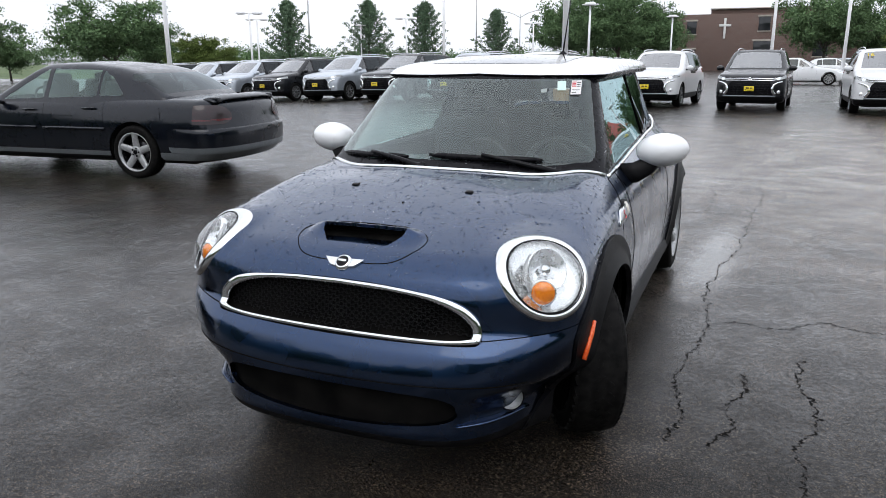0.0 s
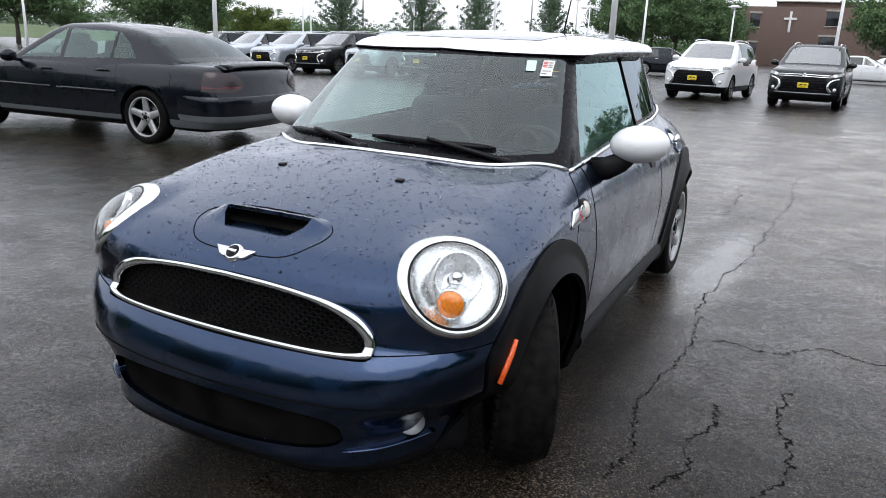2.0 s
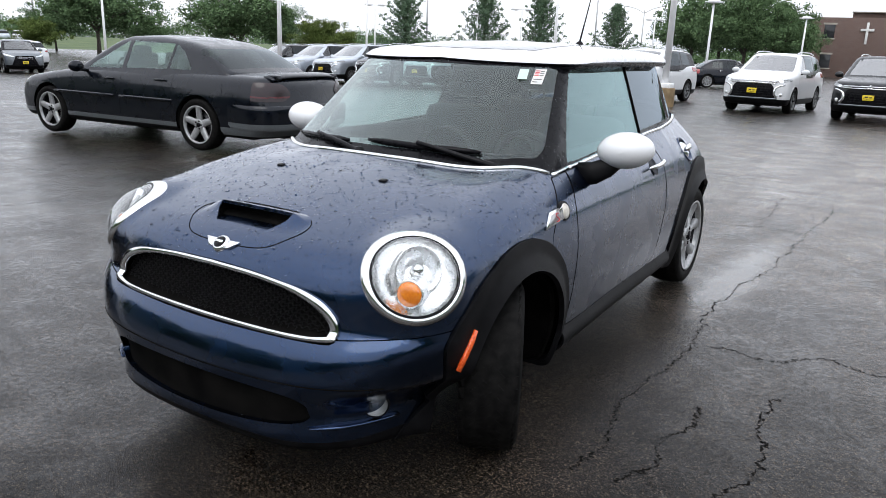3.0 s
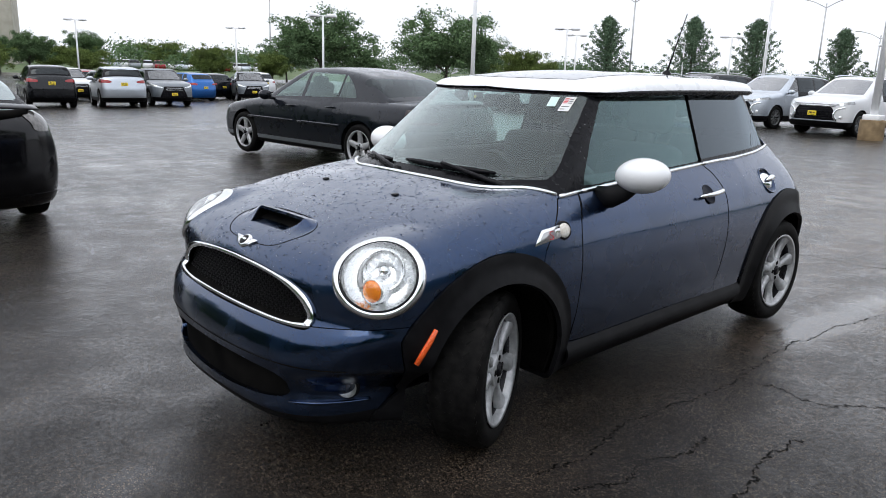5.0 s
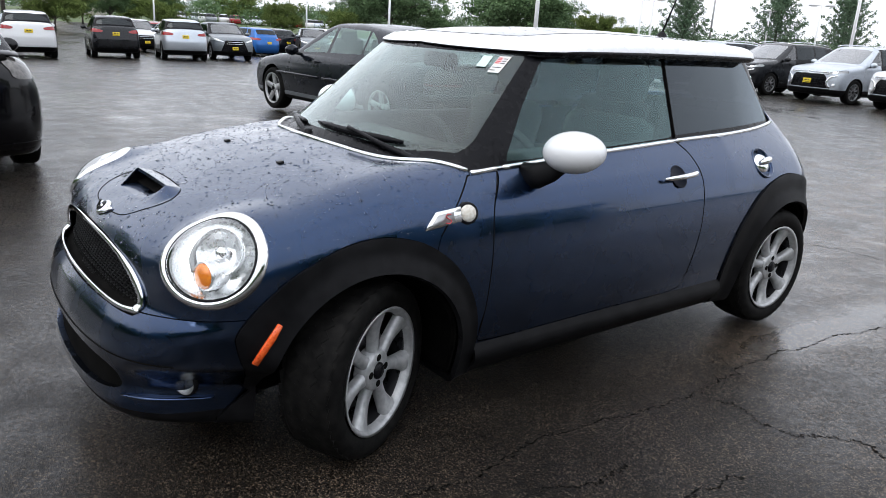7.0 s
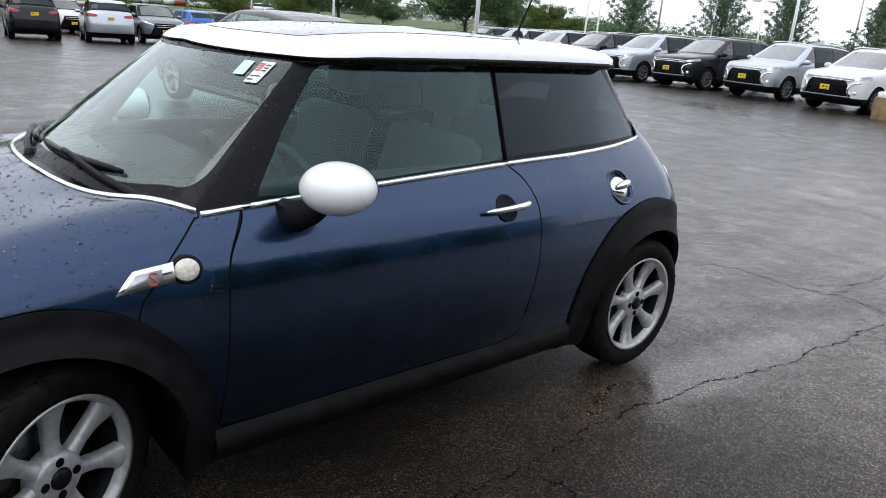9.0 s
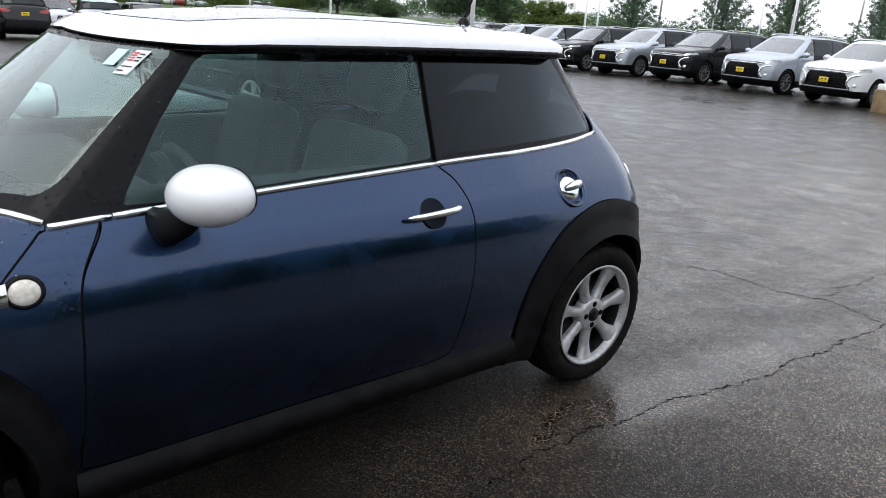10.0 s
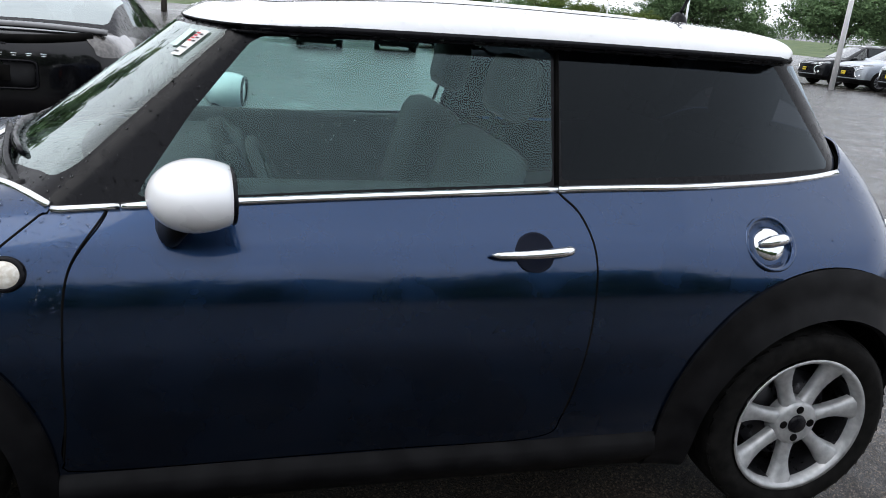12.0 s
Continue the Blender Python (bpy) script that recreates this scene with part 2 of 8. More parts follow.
def shell(solid, y0, y1, zc, nu=120, nv=120, reach=3.0, squash=1.0):
    """The surface of a solid (negative inside), met by rays from a spine along y at height zc: vertices and triangles."""
    cap = max(8, nu // 4)
    mid = nu - 2 * cap
    a = np.concatenate([np.linspace(-np.pi / 2, 0, cap, False), np.zeros(mid), np.linspace(0, np.pi / 2, cap)])
    oy = np.concatenate([np.full(cap, y0), np.linspace(y0, y1, mid), np.full(cap, y1)])
    phi = np.linspace(0, 2 * np.pi, nv, False)
    d = np.stack([np.cos(a)[:, None] * np.cos(phi), np.repeat(np.sin(a)[:, None], nv, 1), np.cos(a)[:, None] * np.sin(phi)], -1).reshape(-1, 3)
    d[:, 2] *= squash
    o = np.zeros_like(d)
    o[:, 1], o[:, 2] = np.repeat(oy, nv), zc
    v = hit(solid, o, d, 0.0, reach)
    i, j = np.meshgrid(np.arange(nu - 1), np.arange(nv), indexing="ij")
    p, q = (i * nv + j).ravel(), (i * nv + (j + 1) % nv).ravel()
    t = np.concatenate([np.stack([p, p + nv, q], 1), np.stack([q, p + nv, q + nv], 1)])
    area = np.linalg.norm(np.cross(v[t[:, 1]] - v[t[:, 0]], v[t[:, 2]] - v[t[:, 0]]), axis=1)
    return v, t[area > 1e-9]


def hit(solid, o, d, near, far):
    """Where rays from o along d leave (or enter) a solid, by bisection."""
    o, d = np.asarray(o, float), np.asarray(d, float)
    lo, hi = np.full(len(o), near), np.full(len(o), far)
    start = solid(o + d * near) < 0
    for _ in range(30):
        m = (lo + hi) / 2
        same = (solid(o + d * m[:, None]) < 0) == start
        lo, hi = np.where(same, m, lo), np.where(same, hi, m)
    return o + d * lo[:, None]


def cut(v, t, s):
    """Splits a triangle mesh where the field s changes sign: vertices, the triangles below and those above zero."""
    s = np.where(np.abs(s) < 1e-9, 1e-9, s)
    up = s[t] > 0
    n = up.sum(1)
    below, above = [t[n == 0]], [t[n == 3]]
    for lone_up in (True, False):
        m = t[n == (1 if lone_up else 2)]
        if not len(m):
            continue
        k = np.argmax((s[m] > 0) == lone_up, axis=1)
        r = np.arange(len(m))
        a, b, c = m[r, k], m[r, (k + 1) % 3], m[r, (k + 2) % 3]
        edges = np.sort(np.concatenate([np.stack([a, b], 1), np.stack([a, c], 1)]), axis=1)
        uniq, inv = np.unique(edges, axis=0, return_inverse=True)
        inv = inv.ravel()
        f = s[uniq[:, 0]] / (s[uniq[:, 0]] - s[uniq[:, 1]])
        base = len(v)
        v = np.concatenate([v, v[uniq[:, 0]] + (v[uniq[:, 1]] - v[uniq[:, 0]]) * f[:, None]])
        s = np.concatenate([s, np.zeros(len(uniq))])
        ab, ac = base + inv[: len(m)], base + inv[len(m) :]
        tip, rest = np.stack([a, ab, ac], 1), np.concatenate([np.stack([ab, b, c], 1), np.stack([ab, c, ac], 1)])
        (above if lone_up else below).append(tip)
        (below if lone_up else above).append(rest)
    return v, np.concatenate(below), np.concatenate(above)


def keep(mesh, field):
    """The part of a mesh where field(vertices) is negative."""
    v, t = mesh
    v, below, _ = cut(v, t, field(v))
    return tidy(v, below)


def split(mesh, field):
    v, t = mesh
    v, below, above = cut(v, t, field(v))
    return tidy(v, below), tidy(v, above)


def tidy(v, t):
    used, inv = np.unique(t, return_inverse=True)
    v, t = v[used], inv.reshape(-1, 3)
    key = np.round(v * 1e5).astype(np.int64) @ np.array([1, 4000037, 16000001000033 % (1 << 44)], dtype=np.int64)
    _, first, back = np.unique(key, return_index=True, return_inverse=True)
    t = back.reshape(-1)[t]
    sound = (t[:, 0] != t[:, 1]) & (t[:, 1] != t[:, 2]) & (t[:, 2] != t[:, 0])
    return v[first], t[sound]


def normals(mesh):
    v, t = mesh
    f = np.cross(v[t[:, 1]] - v[t[:, 0]], v[t[:, 2]] - v[t[:, 0]])
    n = np.zeros_like(v)
    for k in range(3):
        np.add.at(n, t[:, k], f)
    return n / np.maximum(np.linalg.norm(n, axis=1), 1e-12)[:, None]


def swell(mesh, d):
    """Moves a mesh along its normals."""
    return mesh[0] + normals(mesh) * np.reshape(d, (-1, 1)), mesh[1]


def outline(points, y, z, closed=True, fine=8):
    """Signed distance in a plane to a smooth closed line through points (negative inside)."""
    p = np.array(points, float)
    k = len(p)
    u = np.linspace(0, 1, fine, False)[:, None]
    q = []
    for i in range(k):
        a, b, c, d = p[i - 1], p[i], p[(i + 1) % k], p[(i + 2) % k]
        q.append(0.5 * (2 * b + (c - a) * u + (2 * a - 5 * b + 4 * c - d) * u**2 + (3 * b - a - 3 * c + d) * u**3))
    return polygon(np.concatenate(q), y, z)


def polygon(q, y, z):
    """Signed distance to a closed polygon, negative inside."""
    q = np.array(q, float)
    y, z = np.asarray(y, float), np.asarray(z, float)
    best, inside = np.full(y.shape, 1e9), np.zeros(y.shape, bool)
    for a, b in zip(q, np.roll(q, -1, 0)):
        ey, ez = b - a
        w = np.clip(((y - a[0]) * ey + (z - a[1]) * ez) / max(ey * ey + ez * ez, 1e-12), 0, 1)
        best = np.minimum(best, (y - a[0] - ey * w) ** 2 + (z - a[1] - ez * w) ** 2)
        cross = (a[1] > z) != (b[1] > z)
        with np.errstate(divide="ignore", invalid="ignore"):
            inside ^= cross & (y < (b[0] - a[0]) * (z - a[1]) / (b[1] - a[1]) + a[0])
    return np.where(inside, -1, 1) * np.sqrt(best)


def thicken(mesh, d):
    """Gives a sheet of triangles a thickness inwards, with edge faces of their own."""
    v, t = mesh
    t = np.asarray(t)
    if not len(t):
        return v, t
    k = len(v)
    inner = v - normals((v, t)) * d
    e = np.concatenate([t[:, [0, 1]], t[:, [1, 2]], t[:, [2, 0]]])
    code, flip = e[:, 0].astype(np.int64) * k + e[:, 1], e[:, 1].astype(np.int64) * k + e[:, 0]
    rim = e[~np.isin(code, flip)]
    ends, back = np.unique(rim, return_inverse=True)
    back = back.reshape(-1, 2) + 2 * k
    m = len(ends)
    a, b = back[:, 0], back[:, 1]
    side = np.concatenate([np.stack([b, a, a + m], 1), np.stack([b, a + m, b + m], 1)])
    return np.concatenate([v, inner, v[ends], inner[ends]]), np.concatenate([t, t[:, ::-1] + k, side])


def part(name, mesh, mat, parent=None, label="", thick=0.0, smooth=True, at=None):
    """Links a mesh (vertices and faces, or a bmesh) as one object under a thing or a part."""
    me = bpy.data.meshes.new(name)
    if isinstance(mesh, bmesh.types.BMesh):
        mesh.to_mesh(me)
        mesh.free()
    else:
        v, f = thicken(mesh, thick) if thick else mesh
        me.from_pydata(np.asarray(v, float).tolist(), [], f.tolist() if hasattr(f, "tolist") else f)
    me.polygons.foreach_set("use_smooth", [smooth] * len(me.polygons))
    me.update()
    for x in mat if isinstance(mat, (list, tuple)) else [mat]:
        me.materials.append(x)
    ob = new(name, me)
    if parent is not None:
        ob.parent = parent
    if at is not None:
        ob.matrix_basis = at
    if label:
        tagged(ob, label)
    return ob


def thing(name, label, category, group="", at=None, kind=""):
    ob = tagged(new(name), label, category, group, kind)
    if at is not None:
        ob.matrix_basis = at
    return ob


def merge(*meshes):
    vs, fs, n = [], [], 0
    for v, f in meshes:
        vs.append(np.asarray(v, float))
        fs += [[int(i) + n for i in face] for face in f]
        n += len(v)
    return np.concatenate(vs), fs


def moved(mesh, m):
    v = np.asarray(mesh[0], float)
    a = np.array(m)
    return v @ a[:3, :3].T + a[:3, 3], mesh[1]


def block(sx, sy, sz, bevel=0.01, at=None, seg=2):
    """A box with rounded edges, centred on x and y, standing on z = 0."""
    bm = bmesh.new()
    bmesh.ops.create_cube(bm, size=1.0, matrix=Matrix.Translation((0, 0, sz / 2)) @ Matrix.Diagonal((sx, sy, sz, 1)))
    if bevel:
        bmesh.ops.bevel(bm, geom=list(bm.edges), offset=bevel, segments=seg, affect="EDGES", profile=0.5)
    bm.verts.index_update()
    mesh = np.array([x.co[:] for x in bm.verts]), [[x.index for x in f.verts] for f in bm.faces]
    bm.free()
    return moved(mesh, at) if at is not None else mesh


def lathe(profile, n=48, axis="z"):
    """A profile of (radius, height) turned about an axis."""
    p = np.array(profile, float)
    a = np.linspace(0, 2 * np.pi, n, False)
    v = np.stack([p[:, :1] * np.cos(a), p[:, :1] * np.sin(a), np.repeat(p[:, 1:], n, 1)], -1).reshape(-1, 3)
    if axis == "x":
        v = v[:, [2, 0, 1]]
    if axis == "y":
        v = v[:, [1, 2, 0]]
    f = [[i * n + j, i * n + (j + 1) % n, (i + 1) * n + (j + 1) % n, (i + 1) * n + j] for i in range(len(p) - 1) for j in range(n)]
    return v, f


def tube(points, radius, n=8, closed=False, flat=1.0, up=(0, 0, 1)):
    """A round (or flattened) bar along a line; radius may vary along it."""
    p = np.array(points, float)
    k = len(p)
    r = np.broadcast_to(np.asarray(radius, float), (k,))
    tan = (np.roll(p, -1, 0) - np.roll(p, 1, 0)) if closed else np.gradient(p, axis=0)
    tan /= np.maximum(np.linalg.norm(tan, axis=1), 1e-9)[:, None]
    side = np.cross(tan, np.array(up, float))
    flatten = np.linalg.norm(side, axis=1) < 0.05
    if flatten.any():
        side = np.cross(tan, np.array((0.0, 1.0, 0.0) if abs(up[1]) < 0.9 else (1.0, 0.0, 0.0)))
    side /= np.maximum(np.linalg.norm(side, axis=1), 1e-9)[:, None]
    top = np.cross(side, tan)
    a = np.linspace(0, 2 * np.pi, n, False)
    v = (p[:, None] + r[:, None, None] * (np.cos(a)[None, :, None] * side[:, None] + flat * np.sin(a)[None, :, None] * top[:, None])).reshape(-1, 3)
    rows = k if closed else k - 1
    f = [[i * n + j, i * n + (j + 1) % n, ((i + 1) % k) * n + (j + 1) % n, ((i + 1) % k) * n + j] for i in range(rows) for j in range(n)]
    if not closed:
        f += [list(range(n))[::-1], [(k - 1) * n + j for j in range(n)]]
    return v, f


def spline(points, n=40, closed=False):
    """Points along a smooth line through a few points."""
    p = np.array(points, float)
    k = len(p)
    if closed:
        q = np.concatenate([p[-1:], p, p[:2]])
        segs = k
    else:
        q = np.concatenate([2 * p[:1] - p[1:2], p, 2 * p[-1:] - p[-2:-1]])
        segs = k - 1
    out = []
    for s in np.linspace(0, segs, n, not closed):
        i = min(int(s), segs - 1)
        u = s - i
        a, b, c, d = q[i], q[i + 1], q[i + 2], q[i + 3]
        out.append(0.5 * (2 * b + (c - a) * u + (2 * a - 5 * b + 4 * c - d) * u**2 + (3 * b - a - 3 * c + d) * u**3))
    return np.array(out)


def plate(outline_2d, thick, bevel=0.0):
    """A flat plate in the xy plane with the given outline, from z = 0 to thick."""
    q = np.array(outline_2d, float)
    n = len(q)
    if bevel:
        c = q.mean(0)
        d = q - c
        inner = c + d * (1 - bevel / np.maximum(np.linalg.norm(d, axis=1), 1e-6))[:, None]
        rings = [(q, 0.0), (q, thick - bevel), (inner, thick)]
    else:
        rings = [(q, 0.0), (q, thick)]
    v = np.concatenate([np.column_stack([r, np.full(n, h)]) for r, h in rings])
    f = [[i * n + j, i * n + (j + 1) % n, (i + 1) * n + (j + 1) % n, (i + 1) * n + j] for i in range(len(rings) - 1) for j in range(n)]
    f += [list(range(n))[::-1], [(len(rings) - 1) * n + j for j in range(n)]]
    return v, f


def oval(rx, ry, n=32, power=2.0):
    a = np.linspace(0, 2 * np.pi, n, False)
    c, s = np.cos(a), np.sin(a)
    return np.column_stack([rx * np.sign(c) * np.abs(c) ** (2 / power), ry * np.sign(s) * np.abs(s) ** (2 / power)])


def frame_of(origin, normal, up=(0, 0, 1)):
    """A pose whose z axis is the normal and whose y axis leans to up."""
    z = Vector(normal).normalized()
    x = Vector(up).cross(z).normalized()
    y = z.cross(x)
    m = Matrix((x, y, z)).transposed().to_4x4()
    m.translation = origin
    return m

# ---- the lot: one sheet of wet asphalt that falls away gently ----
def soft(v, k):
    return k * np.log1p(np.exp(np.clip(np.asarray(v, float) / k, -30, 30)))


def ground_z(x, y):
    z = -0.032 * soft(-np.asarray(x, float) - 11, 1.0) - 0.008 * soft(np.asarray(y, float) - 6, 3.0)
    return 1.2 * np.tanh(z / 1.2)


def stand(x, y, yaw=0.0):
    """A pose on the lot, tilted with its slope."""
    e = 0.6
    dx = float(ground_z(x + e, y) - ground_z(x - e, y)) / (2 * e)
    dy = float(ground_z(x, y + e) - ground_z(x, y - e)) / (2 * e)
    m = Vector((0, 0, 1)).rotation_difference(Vector((-dx, -dy, 1)).normalized()).to_matrix().to_4x4()
    return Matrix.Translation((x, y, float(ground_z(x, y)))) @ m @ pose(0, 0, 0, 0, 0, yaw)


ASPHALT = material("wet_asphalt", (0.05, 0.05, 0.05), 0.4)
a_co = add(ASPHALT, "ShaderNodeTexCoord")
a_stone = add(ASPHALT, "ShaderNodeTexVoronoi", Scale=235.0)
a_fine = add(ASPHALT, "ShaderNodeTexNoise", Scale=340.0, Detail=3.0)
a_big = add(ASPHALT, "ShaderNodeTexNoise", Scale=0.22, Detail=6.0, Roughness=0.62)
a_mid = add(ASPHALT, "ShaderNodeTexNoise", Scale=1.6, Detail=6.0, Roughness=0.6)
for n in (a_stone, a_fine, a_big, a_mid):
    join(ASPHALT, a_co, "Object", n, "Vector")
a_ramp = add(ASPHALT, "ShaderNodeValToRGB")
els = a_ramp.color_ramp.elements
els[0].position, els[0].color = 0.0, (0.006, 0.0055, 0.005, 1)
els[1].position, els[1].color = 1.0, (0.36, 0.28, 0.205, 1)
for at_, c in ((0.42, (0.007, 0.0055, 0.0043, 1)), (0.66, (0.032, 0.023, 0.016, 1)), (0.86, (0.125, 0.092, 0.064, 1))):
    e = els.new(at_)
    e.color = c
a_sep = add(ASPHALT, "ShaderNodeSeparateColor")
join(ASPHALT, a_stone, "Color", a_sep, "Color")
join(ASPHALT, a_sep, "Red", a_ramp, "Fac")
a_stain = add(ASPHALT, "ShaderNodeMapRange")
a_stain.inputs["From Min"].default_value, a_stain.inputs["From Max"].default_value = 0.35, 0.7
a_stain.inputs["To Min"].default_value, a_stain.inputs["To Max"].default_value = 0.20, 0.60
join(ASPHALT, a_mid, "Fac", a_stain, "Value")
a_mul = add(ASPHALT, "ShaderNodeVectorMath")
a_mul.operation = "SCALE"
join(ASPHALT, a_ramp, "Color", a_mul, 0)
join(ASPHALT, a_stain, "Result", a_mul, "Scale")
# sky sheen on the open side of the lot, painted as a paler base colour
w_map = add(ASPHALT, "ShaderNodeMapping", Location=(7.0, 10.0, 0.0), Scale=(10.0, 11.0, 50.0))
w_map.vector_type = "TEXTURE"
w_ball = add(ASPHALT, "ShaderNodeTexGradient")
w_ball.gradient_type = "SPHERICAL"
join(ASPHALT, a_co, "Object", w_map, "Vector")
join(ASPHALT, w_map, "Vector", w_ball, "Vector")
w_sheen = add(ASPHALT, "ShaderNodeMapRange")
w_sheen.inputs["From Max"].default_value = 0.5
w_sheen.inputs["To Min"].default_value, w_sheen.inputs["To Max"].default_value = 1.0, 5.6
join(ASPHALT, w_ball, "Fac", w_sheen, "Value")
w_bright = add(ASPHALT, "ShaderNodeVectorMath")
w_bright.operation = "SCALE"
join(ASPHALT, a_mul, 0, w_bright, 0)
join(ASPHALT, w_sheen, "Result", w_bright, "Scale")
join(ASPHALT, w_bright, 0, bsdf(ASPHALT), "Base Color")
# standing water: smooth and mirror-like in the low patches, dull in between
a_sum = add(ASPHALT, "ShaderNodeMath")
a_sum.operation = "MULTIPLY_ADD"
a_sum.inputs[1].default_value, a_sum.inputs[2].default_value = 0.35, 0.0
join(ASPHALT, a_mid, "Fac", a_sum, 0)
join(ASPHALT, a_big, "Fac", a_sum, 2)
# shallow puddles along the cracks and in the dips of the lot
for px, py, rx, ry, turn in ((1.02, 2.9, 0.26, 1.8, -3), (1.9, 7.0, 0.9, 1.3, 10), (-0.6, 9.4, 1.6, 0.7, -12), (3.6, 10.6, 1.0, 2.2, 0), (-7.0, 1.4, 2.4, 0.5, 8), (-9.5, 9.5, 3.5, 0.8, -8), (0.4, 14.0, 3.0, 0.8, 6), (-6.5, 15.5, 4.0, 0.7, -8)):
    p_map = add(ASPHALT, "ShaderNodeMapping", Location=(px, py, 0.0), Rotation=(0.0, 0.0, radians(turn)), Scale=(rx, ry, 50.0))
    p_map.vector_type = "TEXTURE"
    p_ball = add(ASPHALT, "ShaderNodeTexGradient")
    p_ball.gradient_type = "SPHERICAL"
    p_add = add(ASPHALT, "ShaderNodeMath")
    p_add.operation = "MULTIPLY_ADD"
    p_add.inputs[1].default_value = 0.30 if px == 1.02 else 0.12
    join(ASPHALT, a_co, "Object", p_map, "Vector")
    join(ASPHALT, p_map, "Vector", p_ball, "Vector")
    join(ASPHALT, p_ball, "Fac", p_add, 0)
    join(ASPHALT, a_sum, 0, p_add, 2)
    a_sum = p_add
a_wet = add(ASPHALT, "ShaderNodeMapRange")
a_wet.interpolation_type = "SMOOTHSTEP"
a_wet.inputs["From Min"].default_value, a_wet.inputs["From Max"].default_value = 0.66, 0.92
a_wet.inputs["To Min"].default_value, a_wet.inputs["To Max"].default_value = 0.0, 1.0
join(ASPHALT, a_sum, 0, a_wet, "Value")
a_rough = add(ASPHALT, "ShaderNodeMapRange")
a_rough.inputs["To Min"].default_value, a_rough.inputs["To Max"].default_value = 0.46, 0.20
join(ASPHALT, a_wet, "Result", a_rough, "Value")
join(ASPHALT, a_rough, "Result", bsdf(ASPHALT), "Roughness")
a_dist = add(ASPHALT, "ShaderNodeMapRange")
a_dist.inputs["To Min"].default_value, a_dist.inputs["To Max"].default_value = 1.0, 0.12
join(ASPHALT, a_wet, "Result", a_dist, "Value")
a_film = add(ASPHALT, "ShaderNodeMapRange")
a_film.inputs["To Min"].default_value, a_film.inputs["To Max"].default_value = 0.14, 0.45
join(ASPHALT, a_wet, "Result", a_film, "Value")
# the film lies in the pits: seen from above the stones break it up, at a grazing look it closes
a_face = add(ASPHALT, "ShaderNodeLayerWeight", Blend=0.5)
a_graze = add(ASPHALT, "ShaderNodeMapRange")
a_graze.interpolation_type = "SMOOTHSTEP"
a_graze.inputs["From Min"].default_value, a_graze.inputs["From Max"].default_value = 0.40, 0.78
join(ASPHALT, a_face, "Facing", a_graze, "Value")
a_coat = add(ASPHALT, "ShaderNodeMapRange")
a_coat.inputs["To Max"].default_value = 1.0
join(ASPHALT, a_graze, "Result", a_coat, "Value")
join(ASPHALT, a_film, "Result", a_coat, "To Min")
# stones that stand dry of the film, and damp patches with ragged edges
a_patch = add(ASPHALT, "ShaderNodeTexNoise", Scale=3.4, Detail=9.0, Roughness=0.72)
join(ASPHALT, a_co, "Object", a_patch, "Vector")
a_damp = add(ASPHALT, "ShaderNodeMapRange")
a_damp.inputs["From Min"].default_value, a_damp.inputs["From Max"].default_value = 0.44, 0.58
a_damp.inputs["To Min"].default_value, a_damp.inputs["To Max"].default_value = 0.70, 1.0
join(ASPHALT, a_patch, "Fac", a_damp, "Value")
a_clod = add(ASPHALT, "ShaderNodeTexNoise", Scale=42.0, Detail=4.0, Roughness=0.75)
join(ASPHALT, a_co, "Object", a_clod, "Vector")
a_proud = add(ASPHALT, "ShaderNodeMapRange")
a_proud.inputs["From Min"].default_value, a_proud.inputs["From Max"].default_value = 0.36, 0.62
a_proud.inputs["To Min"].default_value, a_proud.inputs["To Max"].default_value = 0.40, 1.20
join(ASPHALT, a_clod, "Fac", a_proud, "Value")
a_break = add(ASPHALT, "ShaderNodeMath")
a_break.operation = "MULTIPLY"
join(ASPHALT, a_damp, "Result", a_break, 0)
join(ASPHALT, a_proud, "Result", a_break, 1)
a_whole = add(ASPHALT, "ShaderNodeMath")
a_whole.operation = "MAXIMUM"
join(ASPHALT, a_break, 0, a_whole, 0)
a_pool = add(ASPHALT, "ShaderNodeMath")
a_pool.operation = "MULTIPLY"
a_pool.inputs[1].default_value = 0.85
join(ASPHALT, a_wet, "Result", a_pool, 0)
join(ASPHALT, a_pool, 0, a_whole, 1)
a_cover = add(ASPHALT, "ShaderNodeMath")
a_cover.operation = "MULTIPLY"
a_close = add(ASPHALT, "ShaderNodeMapRange")
a_close.interpolation_type = "SMOOTHSTEP"
a_close.inputs["From Min"].default_value, a_close.inputs["From Max"].default_value = 0.62, 0.88
join(ASPHALT, a_face, "Facing", a_close, "Value")
# the film closes further on the open side of the lot, uneven in streaks
a_hold = add(ASPHALT, "ShaderNodeMapRange")
a_hold.inputs["From Max"].default_value = 0.45
a_hold.inputs["To Min"].default_value, a_hold.inputs["To Max"].default_value = 0.35, 1.0
join(ASPHALT, w_ball, "Fac", a_hold, "Value")
a_streak = add(ASPHALT, "ShaderNodeMapRange")
a_streak.inputs["From Min"].default_value, a_streak.inputs["From Max"].default_value = 0.40, 0.60
a_streak.inputs["To Min"].default_value = 0.66
join(ASPHALT, a_mid, "Fac", a_streak, "Value")
join(ASPHALT, a_hold, "Result", a_streak, "To Max")
join(ASPHALT, a_streak, "Result", a_close, "To Max")
a_sheet = add(ASPHALT, "ShaderNodeMath")
a_sheet.operation = "MAXIMUM"
join(ASPHALT, a_whole, 0, a_sheet, 0)
join(ASPHALT, a_close, "Result", a_sheet, 1)
join(ASPHALT, a_coat, "Result", a_cover, 0)
join(ASPHALT, a_sheet, 0, a_cover, 1)
